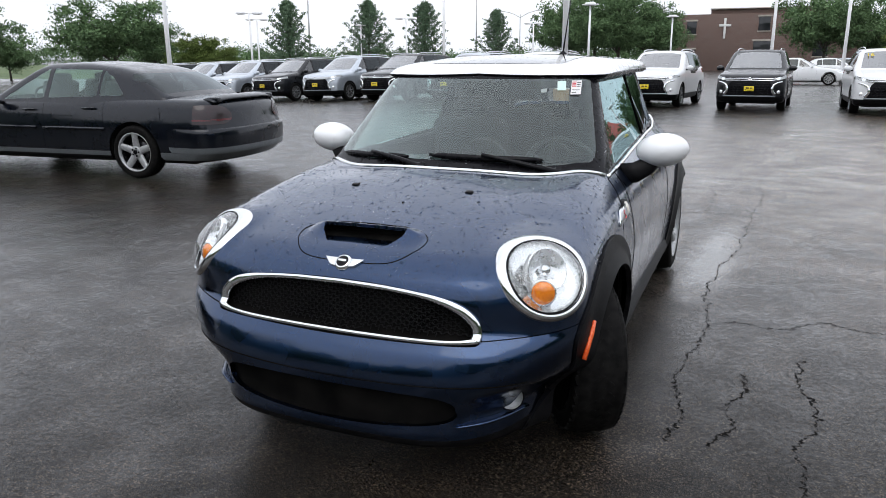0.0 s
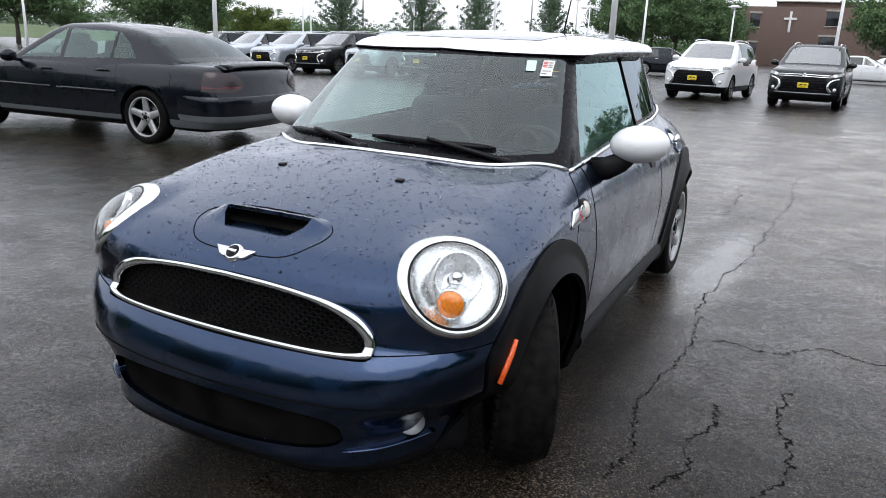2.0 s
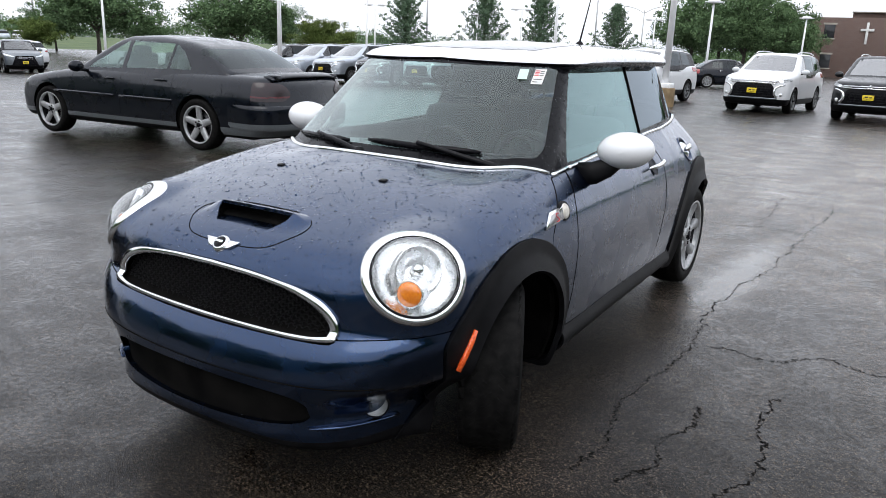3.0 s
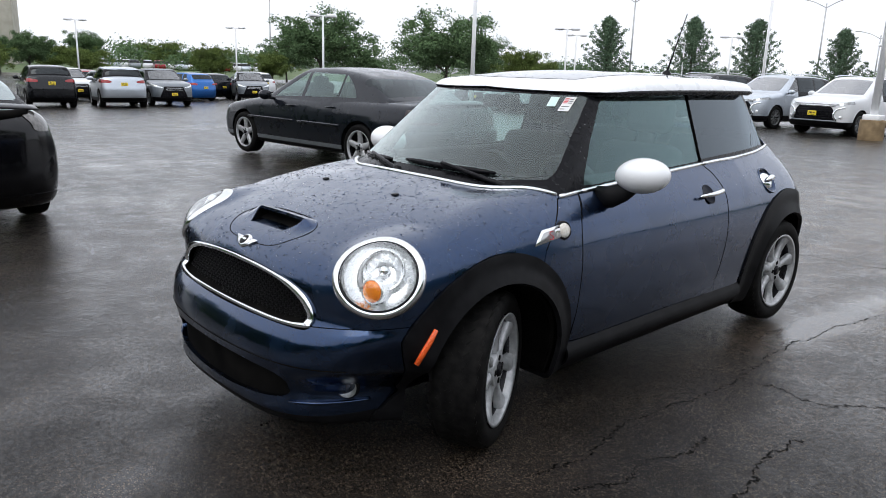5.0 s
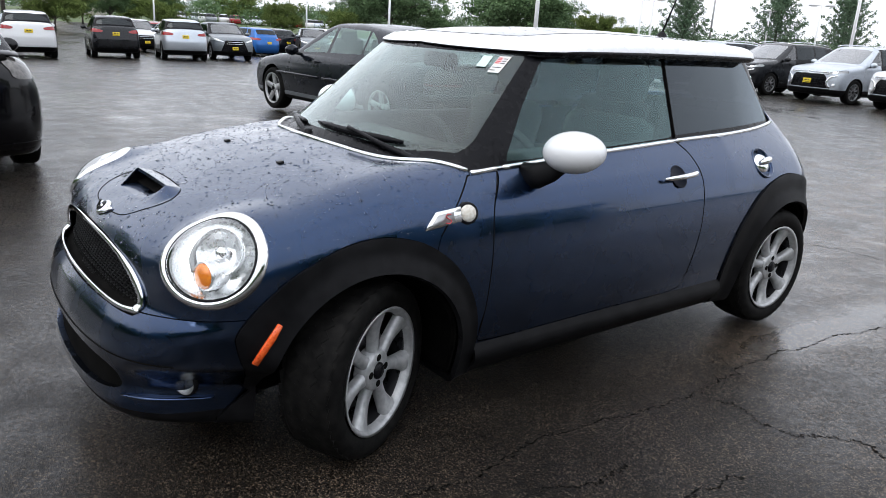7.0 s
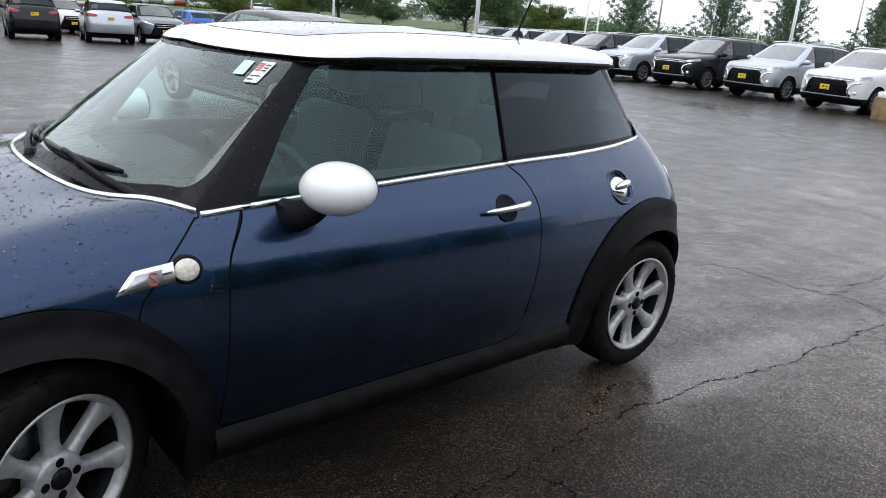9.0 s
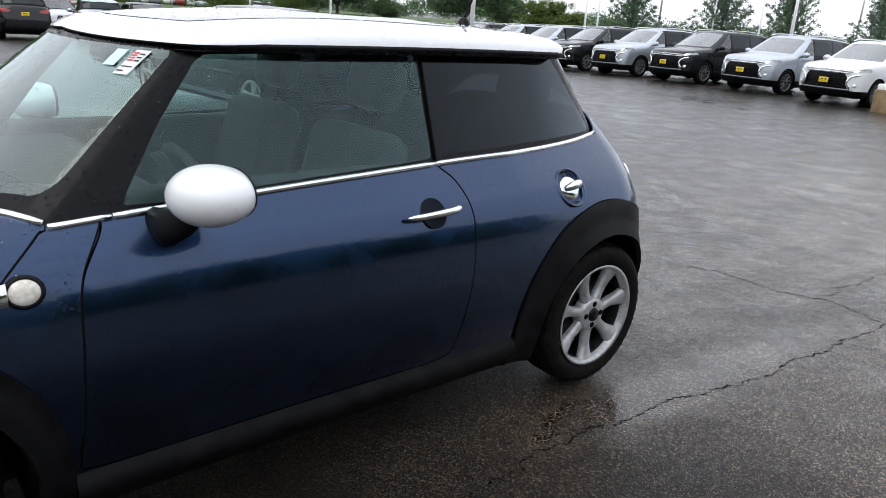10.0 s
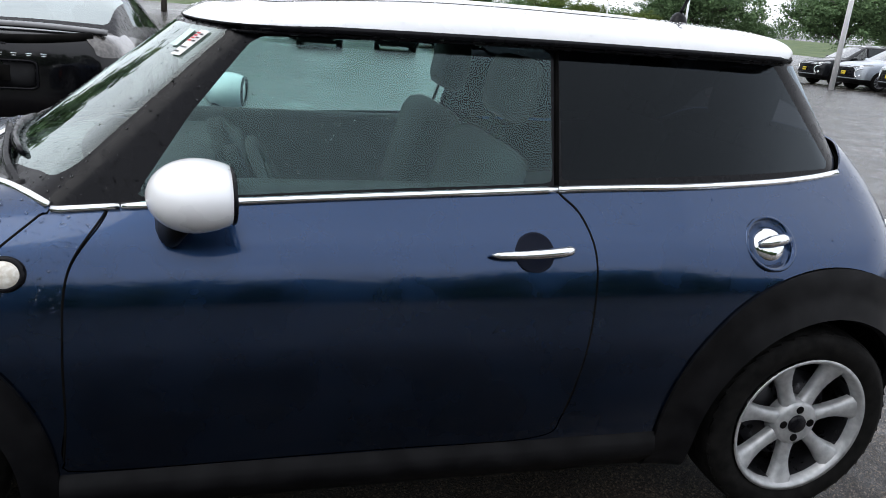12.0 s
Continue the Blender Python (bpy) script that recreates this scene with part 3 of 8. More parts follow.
join(ASPHALT, a_cover, 0, bsdf(ASPHALT), "Coat Weight")
a_gloss = add(ASPHALT, "ShaderNodeMapRange")
a_gloss.inputs["To Min"].default_value, a_gloss.inputs["To Max"].default_value = 0.24, 0.10
join(ASPHALT, a_wet, "Result", a_gloss, "Value")
join(ASPHALT, a_gloss, "Result", bsdf(ASPHALT), "Coat Roughness")
bsdf(ASPHALT).inputs["Coat IOR"].default_value = 1.9
bsdf(ASPHALT).inputs["Specular IOR Level"].default_value = 0.10
a_bump = add(ASPHALT, "ShaderNodeBump", Distance=0.0045)
join(ASPHALT, a_dist, "Result", a_bump, "Strength")
a_h = add(ASPHALT, "ShaderNodeMath")
a_h.operation = "MULTIPLY_ADD"
a_h.inputs[1].default_value = 0.6
join(ASPHALT, a_fine, "Fac", a_h, 0)
join(ASPHALT, a_stone, "Distance", a_h, 2)
join(ASPHALT, a_h, 0, a_bump, "Height")
join(ASPHALT, a_bump, "Normal", bsdf(ASPHALT), "Normal")
a_film_bump = add(ASPHALT, "ShaderNodeBump", Distance=0.0020)
a_still = add(ASPHALT, "ShaderNodeMapRange")
a_still.inputs["To Min"].default_value, a_still.inputs["To Max"].default_value = 0.32, 0.12
join(ASPHALT, a_wet, "Result", a_still, "Value")
join(ASPHALT, a_still, "Result", a_film_bump, "Strength")
join(ASPHALT, a_h, 0, a_film_bump, "Height")
join(ASPHALT, a_film_bump, "Normal", bsdf(ASPHALT), "Coat Normal")

gx = np.unique(np.concatenate([-np.geomspace(0.5, 900, 46), np.linspace(-40, 20, 61), np.geomspace(0.5, 700, 40)]))
gy = np.unique(np.concatenate([-np.geomspace(0.5, 400, 30), np.linspace(-10, 60, 71), np.geomspace(0.5, 1200, 44)]))
mx, my = np.meshgrid(gx, gy)
gv = np.column_stack([mx.ravel(), my.ravel(), ground_z(mx, my).ravel()])
k = len(gx)
gf = [[j * k + i, j * k + i + 1, (j + 1) * k + i + 1, (j + 1) * k + i] for j in range(len(gy) - 1) for i in range(k - 1)]
ground = part("ground", (gv, gf), ASPHALT)
tagged(ground, "wet cracked asphalt of the car lot", "ground", kind="structure")

TAR = material("crack_filler", (0.005, 0.005, 0.005), 0.8, Specular_IOR_Level=0.05)
mottle(TAR, (0.003, 0.003, 0.003), (0.010, 0.009, 0.008), 25.0)
CRACKS = [
    [(2.73, 11.83), (2.27, 10.3), (1.83, 9.21), (1.63, 8.21), (1.39, 7.47), (1.27, 6.59), (1.31, 5.3), (1.27, 4.4), (1.25, 3.6), (1.23, 2.9), (1.19, 2.3), (1.17, 1.87), (1.19, 1.4), (1.14, 0.9), (1.14, 0.5), (1.12, 0.21), (1.05, -0.02)],
    [(1.18, 1.43), (1.35, 1.49), (1.52, 1.49), (1.74, 1.58), (1.98, 1.59), (2.7, 1.75)],
    [(1.58, 1.02), (1.55, 0.61), (1.58, 0.4), (1.53, -0.04), (1.51, -0.4)],
    [(1.29, 0.76), (1.3, 0.57), (1.28, 0.23), (1.2, 0.0)],
    [(0.84, 6.22), (0.87, 5.3), (0.85, 4.62)],
    [(0.1, 4.33), (0.3, 4.41), (0.62, 4.41), (0.88, 4.54), (1.22, 4.5)],
    [(-2.14, 7.35), (-1.53, 7.33), (-0.91, 7.21), (-0.29, 7.39), (1.3, 7.2)],
    [(-2.5, 5.2), (-2.2, 6.42), (-2.14, 7.35), (-2.05, 8.37), (-1.9, 9.8), (-2.1, 11.9)],
    [(-4.1, 6.2), (-3.95, 7.59), (-3.85, 9.05), (-3.61, 10.69), (-3.42, 14.06), (-3.6, 18.0)],
    [(-3.6, 10.15), (-2.79, 10.35), (-2.19, 10.39), (-0.6, 10.9), (1.2, 11.5)],
    [(-6.5, -0.6), (-6.22, 0.5), (-6.04, 1.42), (-5.99, 2.01), (-5.58, 2.83), (-5.5, 3.6)],
    [(-5.99, 2.01), (-5.21, 1.96), (-4.73, 2.25), (-4.1, 2.9)],
    [(-4.5, 0.4), (-4.34, 1.01), (-4.16, 1.57), (-3.9, 2.2)],
    [(-12.25, 1.9), (-11.64, 3.3), (-11.97, 5.1), (-11.5, 8.0)],
]
rng = np.random.default_rng(4)
for line in CRACKS:
    p = spline([(x, y, 0) for x, y in line], max(50, int(48 * len(line))))
    n = len(p)
    wig = np.cumsum(rng.normal(0, 0.0055, (n, 2)), 0)
    wig -= np.linspace(0, 1, n)[:, None] * wig[-1]
    p[:, :2] += wig + rng.normal(0, 0.0042, (n, 2))
    d = np.gradient(p[:, :2], axis=0)
    side = np.column_stack([-d[:, 1], d[:, 0]]) / np.maximum(np.linalg.norm(d, axis=1), 1e-6)[:, None]
    w = (0.0008 + 0.0055 * rng.random(n) ** 2.5)[:, None]
    a, b = p[:, :2] + side * w, p[:, :2] - side * w
    v = np.concatenate([np.column_stack([q, ground_z(q[:, 0], q[:, 1]) + 0.001]) for q in (a, p[:, :2], b)])
    v[n : 2 * n, 2] += 0.0002
    part("crack", (v, [[r * n + i, (r + 1) * n + i, (r + 1) * n + i + 1, r * n + i + 1] for r in (0, 1) for i in range(n - 1)]), TAR, ground, "dark crack in the asphalt")

# ---- wheels ----
def wheel(parent, place, radius=0.308, width=0.205, rim=0.219, spokes=7, style="curved", yaw=0.0, side=1, finish=None, tread=True, phase=0.0):
    """A wheel with tyre, rim, spokes and hub; its outer face looks along +x (side = 1) or -x."""
    finish = finish or ALLOY
    w = new("wheel")
    w.parent = parent
    w.matrix_basis = Matrix.Translation(place) @ pose(0, 0, 0, 0, 0, yaw + (0 if side > 0 else 180))
    h = width / 2
    prof = [(rim - 0.004, -h + 0.02), (rim + 0.012, -h + 0.004), (radius - 0.035, -h), (radius - 0.012, -h + 0.012), (radius - 0.002, -h + 0.035),
            (radius, 0), (radius - 0.002, h - 0.035), (radius - 0.012, h - 0.012), (radius - 0.035, h), (rim + 0.012, h - 0.004), (rim - 0.004, h - 0.02)]
    tyre = part("tyre", lathe(prof, 72, "x"), RUBBER, w)
    if tread:
        blocks = []
        for row, off, turn in ((-0.74, 0.5, 16), (-0.30, 0.2, 44), (0.16, 0.0, -44), (0.66, 0.3, -14)):
            for k in range(44):
                a = (k + off) * 2 * math.pi / 44
                m = pose(0, 0, 0, math.degrees(a)) @ Matrix.Translation((row * h * 0.92, 0, radius - 0.0085 - 0.007 * abs(row) - (0.005 if abs(row) > 0.5 else 0.0))) @ pose(0, 0, 0, 0, 0, turn)
                b = block(h * (0.50 if abs(row) > 0.5 else 0.56), 0.0345, 0.010, 0, at=m)
                blocks.append(b)
        part("tread", merge(*blocks), RUBBER, tyre, smooth=False)
    r = part("rim", lathe([(rim, h - 0.006), (rim + 0.004, h - 0.002), (rim - 0.008, h - 0.004), (rim - 0.016, h - 0.016), (rim - 0.020, h - 0.034)], 64, "x"), finish, w)
    # silver barrel given dark alloy: the shade behind the spokes is in its colour
    part("rim_barrel", lathe([(rim - 0.020, h - 0.034), (rim - 0.022, h - 0.05), (rim - 0.03, -h + 0.03), (rim, -h + 0.01)], 64, "x"), ALLOY_DARK, r, "rim barrel darkened with the shade inside the wheel")
    for k in range(spokes):
        a = 2 * math.pi * k / spokes + radians(phase)
        rows = []
        for s in np.linspace(0, 1, 9):
            rad = 0.045 + (rim - 0.055) * s
            if style == "curved":
                half = 0.027 - 0.009 * math.sin(math.pi * s) + 0.016 * s**2.5
                bend = 0.0
                out = h - 0.024 - 0.010 * math.sin(math.pi * s) + 0.012 * s
            elif style == "star":
                half = 0.046 - 0.010 * s
                bend = 0.0
                out = h - 0.012 - 0.02 * (1 - s)
            else:
                half = 0.017 + 0.010 * s
                bend = 0.0
                out = h - 0.020
            for y, dx in ((-half, -0.030), (-half, -0.010), (-half * 0.62, 0.0), (half * 0.62, 0.0), (half, -0.010), (half, -0.030)):
                rows.append((out + dx, y + bend, rad))
        f = [[i * 6 + j, i * 6 + j + 1, (i + 1) * 6 + j + 1, (i + 1) * 6 + j] for i in range(8) for j in range(5)]
        part("spoke", moved((np.array(rows), f), pose(0, 0, 0, math.degrees(a))), finish, r)
    part("hub_cap", lathe([(0.0001, h - 0.010), (0.024, h - 0.010), (0.028, h - 0.014), (0.030, h - 0.020)], 28, "x"), GLOSS_BLACK, r)
    part("hub", lathe([(0.030, h - 0.020), (0.062, h - 0.019), (0.070, h - 0.025), (0.075, h - 0.07)], 36, "x"), finish, r)
    for b in np.linspace(0, 2 * math.pi, 4 if style == "curved" else 5, False):
        part("wheel_bolt", moved(lathe([(0.0001, h - 0.0175), (0.010, h - 0.0170), (0.0125, h - 0.0175), (0.0130, h - 0.034)], 12, "x"), Matrix.Translation((0, 0.047 * math.cos(b), 0.047 * math.sin(b)))), DARK, r)
    part("brake_disc", lathe([(0.05, h - 0.09), (0.145, h - 0.09), (0.15, h - 0.11), (0.05, h - 0.11)], 40, "x"), ALLOY_DARK, w)
    part("inner_barrel", lathe([(0.0001, -h + 0.02), (rim - 0.03, -h + 0.02), (rim + 0.008, -h + 0.002)], 32, "x"), DARK, w)
    return w

# ---- the blue hatchback ----
hb_w = curve([-0.8, -0.6, -0.3, 0.0, 0.4, 1.0, 1.7, 2.3, 2.6, 2.8, 3.0], [0.74, 0.775, 0.80, 0.808, 0.81, 0.803, 0.800, 0.797, 0.783, 0.757, 0.70])
hb_sec = curve([0.12, 0.22, 0.32, 0.50, 0.62, 0.72, 0.80, 0.86, 0.92, 0.97, 1.03, 1.12], [-0.09, -0.055, -0.028, -0.005, 0.0, -0.008, -0.025, -0.05, -0.092, -0.132, -0.178, -0.26])
hb_top = curve([-0.78, -0.66, -0.58, -0.45, -0.30, -0.07, 0.16, 0.45, 0.80, 1.6, 2.6, 3.0], [0.67, 0.748, 0.785, 0.832, 0.876, 0.930, 0.971, 1.008, 1.09, 1.20, 1.24, 1.25])
hb_front = curve([0.12, 0.18, 0.23, 0.30, 0.42, 0.50, 0.545, 0.58, 0.66, 0.73, 0.80], [-0.68, -0.745, -0.765, -0.762, -0.768, -0.745, -0.708, -0.672, -0.664, -0.652, -0.62])
hb_bow = curve([0.2, 0.42, 0.58, 0.8], [0.17, 0.17, 0.13, 0.12])
hb_bow6 = curve([0.2, 0.30, 0.36, 0.42, 0.50, 0.58, 0.8], [4.4, 4.0, 2.6, 1.2, 0.8, 0.52, 0.50])
hb_rear = curve([0.15, 0.30, 0.45, 0.60, 0.75, 0.95, 1.10], [2.86, 2.96, 2.99, 2.96, 2.93, 2.86, 2.77])
hb_belt = curve([0.0, 0.43, 0.61, 1.645, 2.59, 2.70, 3.0], [0.915, 0.932, 0.945, 0.991, 1.031, 1.10, 1.13])


def hb_cowl(x):
    return 0.16 + 0.25 * x**2 + 0.82 * x**4


def hb_body(p):
    x, y, z = np.abs(p[:, 0]), p[:, 1], p[:, 2]
    late = np.maximum(0, y - 2.0)
    f = x - (hb_w(y) + hb_sec(z) - 0.40 * late * np.maximum(0, z - 0.78))
    top = z - (hb_top(y) - 0.07 * x * x - 0.015 * np.exp(-(((x - 0.42) / 0.15) ** 2)) * np.clip(y / 0.3, 0, 1))
    f = smax(f, top, 0.13)
    front = hb_front(z) + hb_bow(z) * x**2 + hb_bow6(z) * x**6 - y
    f = smax(f, front, 0.09)
    f = smax(f, y - (hb_rear(z) - 0.22 * x**2 - 0.35 * x**6), 0.14)
    f = smax(f, 0.17 - z, 0.04)
    pod = np.sqrt(((x - 0.592) / 0.168) ** 2 + ((y + 0.322) / 0.243) ** 2 + ((z - 0.682) / 0.164) ** 2)
    return smin(f, (pod - 1) * 0.19, 0.06)


hb_glass_w = curve([0.2, 0.6, 1.2, 1.65, 2.2, 2.6, 2.9], [0.675, 0.676, 0.668, 0.658, 0.632, 0.562, 0.45])


def hb_cabin(p):
    x, y, z = np.abs(p[:, 0]), p[:, 1], p[:, 2]
    f = x - (hb_glass_w(y) - 0.37 * (z - 0.95))
    f = smax(f, 0.20 + (z - 0.975) * 1.30 + 0.58 * x**2 - y, 0.07)
    f = smax(f, y - (2.77 - (z - 1.03) * 0.74 - 0.40 * x**2), 0.10)
    f = smax(f, z - 1.40, 0.05)
    return smax(f, 0.6 - z, 0.02)


def hb_roof(p):
    x, y, z = np.abs(p[:, 0]), p[:, 1], p[:, 2]
    low = 1.339 + 0.012 * np.sin(np.clip((y - 0.6) / 2.2, 0, 1) * np.pi) + 0.04 * np.maximum(0, 0.5 - x) ** 2
    f = x - (curve([0.6, 1.2, 1.7, 2.3, 2.8], [0.575, 0.585, 0.575, 0.545, 0.48])(y) - 0.15 * (z - 1.35))
    f = smax(f, 0.66 + (z - 1.34) * 1.0 + 0.55 * x**2 - y, 0.05)
    f = smax(f, y - (2.455 - 0.26 * x**2 - 0.5 * np.abs(z - 1.375)), 0.03)
    crown = 1.444 - 0.10 * (y - 1.5) ** 2 * np.where(y < 1.5, 0.95, 0.25) - 0.10 * x**2
    f = smax(f, z - crown, 0.055)
    return smax(f, low - z, 0.012)


LAMP_C, LAMP_N = Vector((0.645, -0.446, 0.731)), Vector((0.66, -0.66, 0.36)).normalized()


def lamp_field(v, rx=0.158, ry=0.147):
    m = np.array(frame_of(LAMP_C, LAMP_N).inverted())
    q = np.column_stack([np.abs(v[:, 0]), v[:, 1], v[:, 2]]) @ m[:3, :3].T + m[:3, 3]
    r = np.hypot(q[:, 0] / rx, q[:, 1] / ry)
    return np.where(v[:, 1] < -0.1, (r - 1) * ry, 1.0)



def arch_field(v, yc, zc, r, grow=0.0):
    """Negative inside a wheel arch: a circle that runs straight down below the hub."""
    d = np.hypot(v[:, 1] - yc, np.maximum(v[:, 2] - zc, 0)) - r
    return np.where(np.abs(v[:, 0]) > 0.45, d + grow, 1.0)


def sided(mesh):
    """The left and the right half of a mesh."""
    return split(mesh, lambda v: -v[:, 0])


def fore(v):
    return v[:, 1] - hb_cowl(np.abs(v[:, 0]))


car = thing("hatchback_car", "deep blue two-door hatchback with white roof, beaded with rain", "car")
HUB_Y, HUB_Z = (0.0, 2.467), 0.308

surface = shell(hb_body, -0.15, 2.45, 0.56, 300, 300)
inner = swell(shell(hb_body, -0.15, 2.45, 0.56, 120, 120), -0.022)

# remove the cabin opening and the wheel openings
surface = keep(surface, lambda v: np.minimum(fore(v), v[:, 2] - hb_belt(v[:, 1])))
inner = keep(inner, lambda v: np.minimum(fore(v) + 0.03, v[:, 2] - hb_belt(v[:, 1]) + 0.02))
for yc in HUB_Y:
    surface = keep(surface, lambda v: -arch_field(v, yc, HUB_Z, 0.362))
    inner = keep(inner, lambda v: -arch_field(v, yc, HUB_Z, 0.35))
part("inner_structure", keep(keep(inner, lambda v: -lamp_field(v, 0.15, 0.13)), lambda v: 0.0 - np.where((v[:, 1] < -0.2) & (v[:, 2] < 0.42), np.hypot((np.abs(v[:, 0]) - 0.57) * 0.8, v[:, 2] - 0.322) - 0.08, 1.0)), DARK, car)


def flare(v, yc):
    """The outer edge of the black arch trim: nearly round, longer ahead of the wheel."""
    dy, dz = v[:, 1] - yc, v[:, 2] - HUB_Z
    ang = np.arctan2(dz, -dy)
    if yc < 1:
        r = 0.47 + 0.04 * np.clip(1 - np.abs(ang - 0.50) / 0.6, 0, 1) - 0.03 * np.clip((ang - 2.0) / 1.1, 0, 1) - 0.085 * np.clip((0.45 - ang) / 0.30, 0, 1)
    else:
        r = 0.498 - 0.01 * np.clip((ang - 2.0) / 1.1, 0, 1) - 0.02 * np.clip(1 - ang / 1.0, 0, 1)
    d = np.hypot(dy, np.maximum(dz, 0)) - np.where(dz > 0, r, np.where(dy < 0, np.minimum(0.375 + 0.9 * np.maximum(0, -dz - 0.01), 0.46) if yc < 1 else 0.478, 0.44 if yc < 1 else 0.488))
    return np.where(np.abs(v[:, 0]) > 0.40, d, 1.0)


for yc in HUB_Y:
    trim, surface = split(surface, lambda v: flare(v, yc))
    d = arch_field(trim[0], yc, HUB_Z, 0.362)
    lift = 0.010 + 0.020 * np.clip(1 - d / 0.06, 0, 1)
    trim = (trim[0] + np.column_stack([np.sign(trim[0][:, 0]) * lift, np.zeros(len(lift)), np.zeros(len(lift))]), trim[1])
    for half in sided(trim):
        part("wheel_arch_trim", half, TRIM, car, "black plastic wheel arch trim", thick=0.02)

# sills
sill, surface = split(surface, lambda v: np.where((v[:, 1] > 0.3) & (v[:, 1] < 2.2), v[:, 2] - 0.318, 1.0))
sv, st = sill
bulge = 0.030 * np.clip(np.sin(np.clip((sv[:, 2] - 0.20) / 0.115, 0, 1) * np.pi), 0, 1)
sill = (sv + np.column_stack([np.sign(sv[:, 0]) * bulge, 0 * bulge, 0 * bulge]), st)
for half in sided(sill):
    part("sill", half, TRIM, car, "black plastic sill", thick=0.01)

# bumper below the grille line
bump_line = lambda v: np.where(v[:, 1] < 0.0, v[:, 2] - (0.558 + 0.10 * np.maximum(0, np.abs(v[:, 0]) - 0.5)), 1.0)  # noqa: E731
bumper, surface = split(surface, bump_line)
bumper = keep(bumper, lambda v: bump_line(v) + 0.003)

# doors
DOOR = [(0.585, 1.02), (0.565, 0.93), (0.495, 0.82), (0.478, 0.65), (0.470, 0.48), (0.455, 0.36), (0.52, 0.322), (1.2, 0.322), (1.62, 0.325), (1.69, 0.40), (1.722, 0.56), (1.735, 0.72), (1.735, 0.85), (1.705, 0.935), (1.652, 0.985), (1.62, 1.04), (1.1, 1.06)]
door_field = lambda v: outline(DOOR, v[:, 1], v[:, 2])  # noqa: E731
door, surface = split(surface, door_field)
door = keep(door, lambda v: door_field(v) + 0.0028)
surface = keep(surface, lambda v: 0.0012 - door_field(v))
doors = []
for half in sided(door):
    doors.append(part("door", half, MINI_BLUE, car, thick=0.006))

# hood clamshell: a cut runs from the grille corner over the arch to the windscreen base
HOOD_CUT = [(-1.0, 0.50), (-0.9, 1.2), (0.5, 1.3), (0.452, 0.96), (0.43, 0.925), (0.34, 0.85), (0.255, 0.755), (0.18, 0.64), (-0.2, 0.62), (-0.6, 0.52)]
hood_field = lambda v: np.maximum(outline(HOOD_CUT, v[:, 1], v[:, 2], fine=4), v[:, 1] - 0.50)  # noqa: E731
hood, surface = split(surface, hood_field)
hood = keep(hood, lambda v: hood_field(v) + 0.0025)
surface = keep(surface, lambda v: 0.001 - hood_field(v))

# dark rubber in the shut lines
def shut_line(points, owner, k=90):
    line = spline([(0, a, b) for a, b in points], k)
    for sd in (1.0, -1.0):
        p = hit(hb_body, line, np.tile([sd, 0, 0], (k, 1)), 0, 1.2)
        part("shut_seal", tube(p - np.array([0.0012 * sd, 0, 0]), 0.0030, 6), DARK, owner)


shut_line([(0.565, 0.935), (0.495, 0.82), (0.478, 0.65), (0.470, 0.48), (0.455, 0.36)], car)
shut_line([(1.69, 0.40), (1.722, 0.56), (1.735, 0.72), (1.735, 0.85), (1.705, 0.935), (1.655, 0.982)], car)
shut_line([(0.43, 0.925), (0.34, 0.85), (0.255, 0.755)], car, 40)

# headlamps cut through the hood
GRILLE = [(0.0, 0.697), (0.18, 0.692), (0.33, 0.676), (0.425, 0.648), (0.476, 0.610), (0.492, 0.566), (0.482, 0.555), (0.25, 0.551), (0.0, 0.549)]
GRILLE = GRILLE + [(-a, b) for a, b in GRILLE[-2:0:-1]]
grille_field = lambda v: np.where(v[:, 1] < -0.3, outline(GRILLE, v[:, 0], v[:, 2]), 1.0)  # noqa: E731
hood = keep(hood, lambda v: 0.0 - lamp_field(v))
chrome_zone = keep(shell(hb_body, -0.15, 2.45, 0.56, 300, 300), lambda v: np.where(v[:, 1] < -0.3, outline(GRILLE, v[:, 0], v[:, 2]) - 0.016, 1.0))
hood = keep(hood, lambda v: 0.016 - grille_field(v))
bumper = keep(bumper, lambda v: 0.012 - grille_field(v))

# air scoop in the hood: a raised lip over a ramp that runs back into a dark slot
SCOOP = [(-0.168, -0.447), (0.168, -0.447), (0.160, -0.475), (0.118, -0.524), (-0.118, -0.524), (-0.160, -0.475)]
scoop_field = lambda v: np.where(v[:, 2] > 0.6, polygon(SCOOP, v[:, 0], v[:, 1]), 1.0)  # noqa: E731
PANEL = [(0.0, -0.395), (0.15, -0.400), (0.212, -0.418), (0.250, -0.465), (0.235, -0.53), (0.165, -0.592), (0.0, -0.606)]
PANEL = PANEL + [(-a, b) for a, b in PANEL[-2:0:-1]]
panel_field = lambda v: np.where(v[:, 2] > 0.6, outline(PANEL, v[:, 0], v[:, 1]), 1.0)  # noqa: E731
hood = keep(hood, lambda v: 0.0018 - panel_field(v))
hood_ob = part("hood", hood, MINI_BLUE, car, thick=0.006)


def scoop_rise(v):
    return 0.026 * np.clip((v[:, 1] + 0.535) / 0.085, 0, 1) ** 2 * np.clip((-0.398 - v[:, 1]) / 0.05, 0, 1) * np.clip((0.232 - np.abs(v[:, 0])) / 0.06, 0, 1)


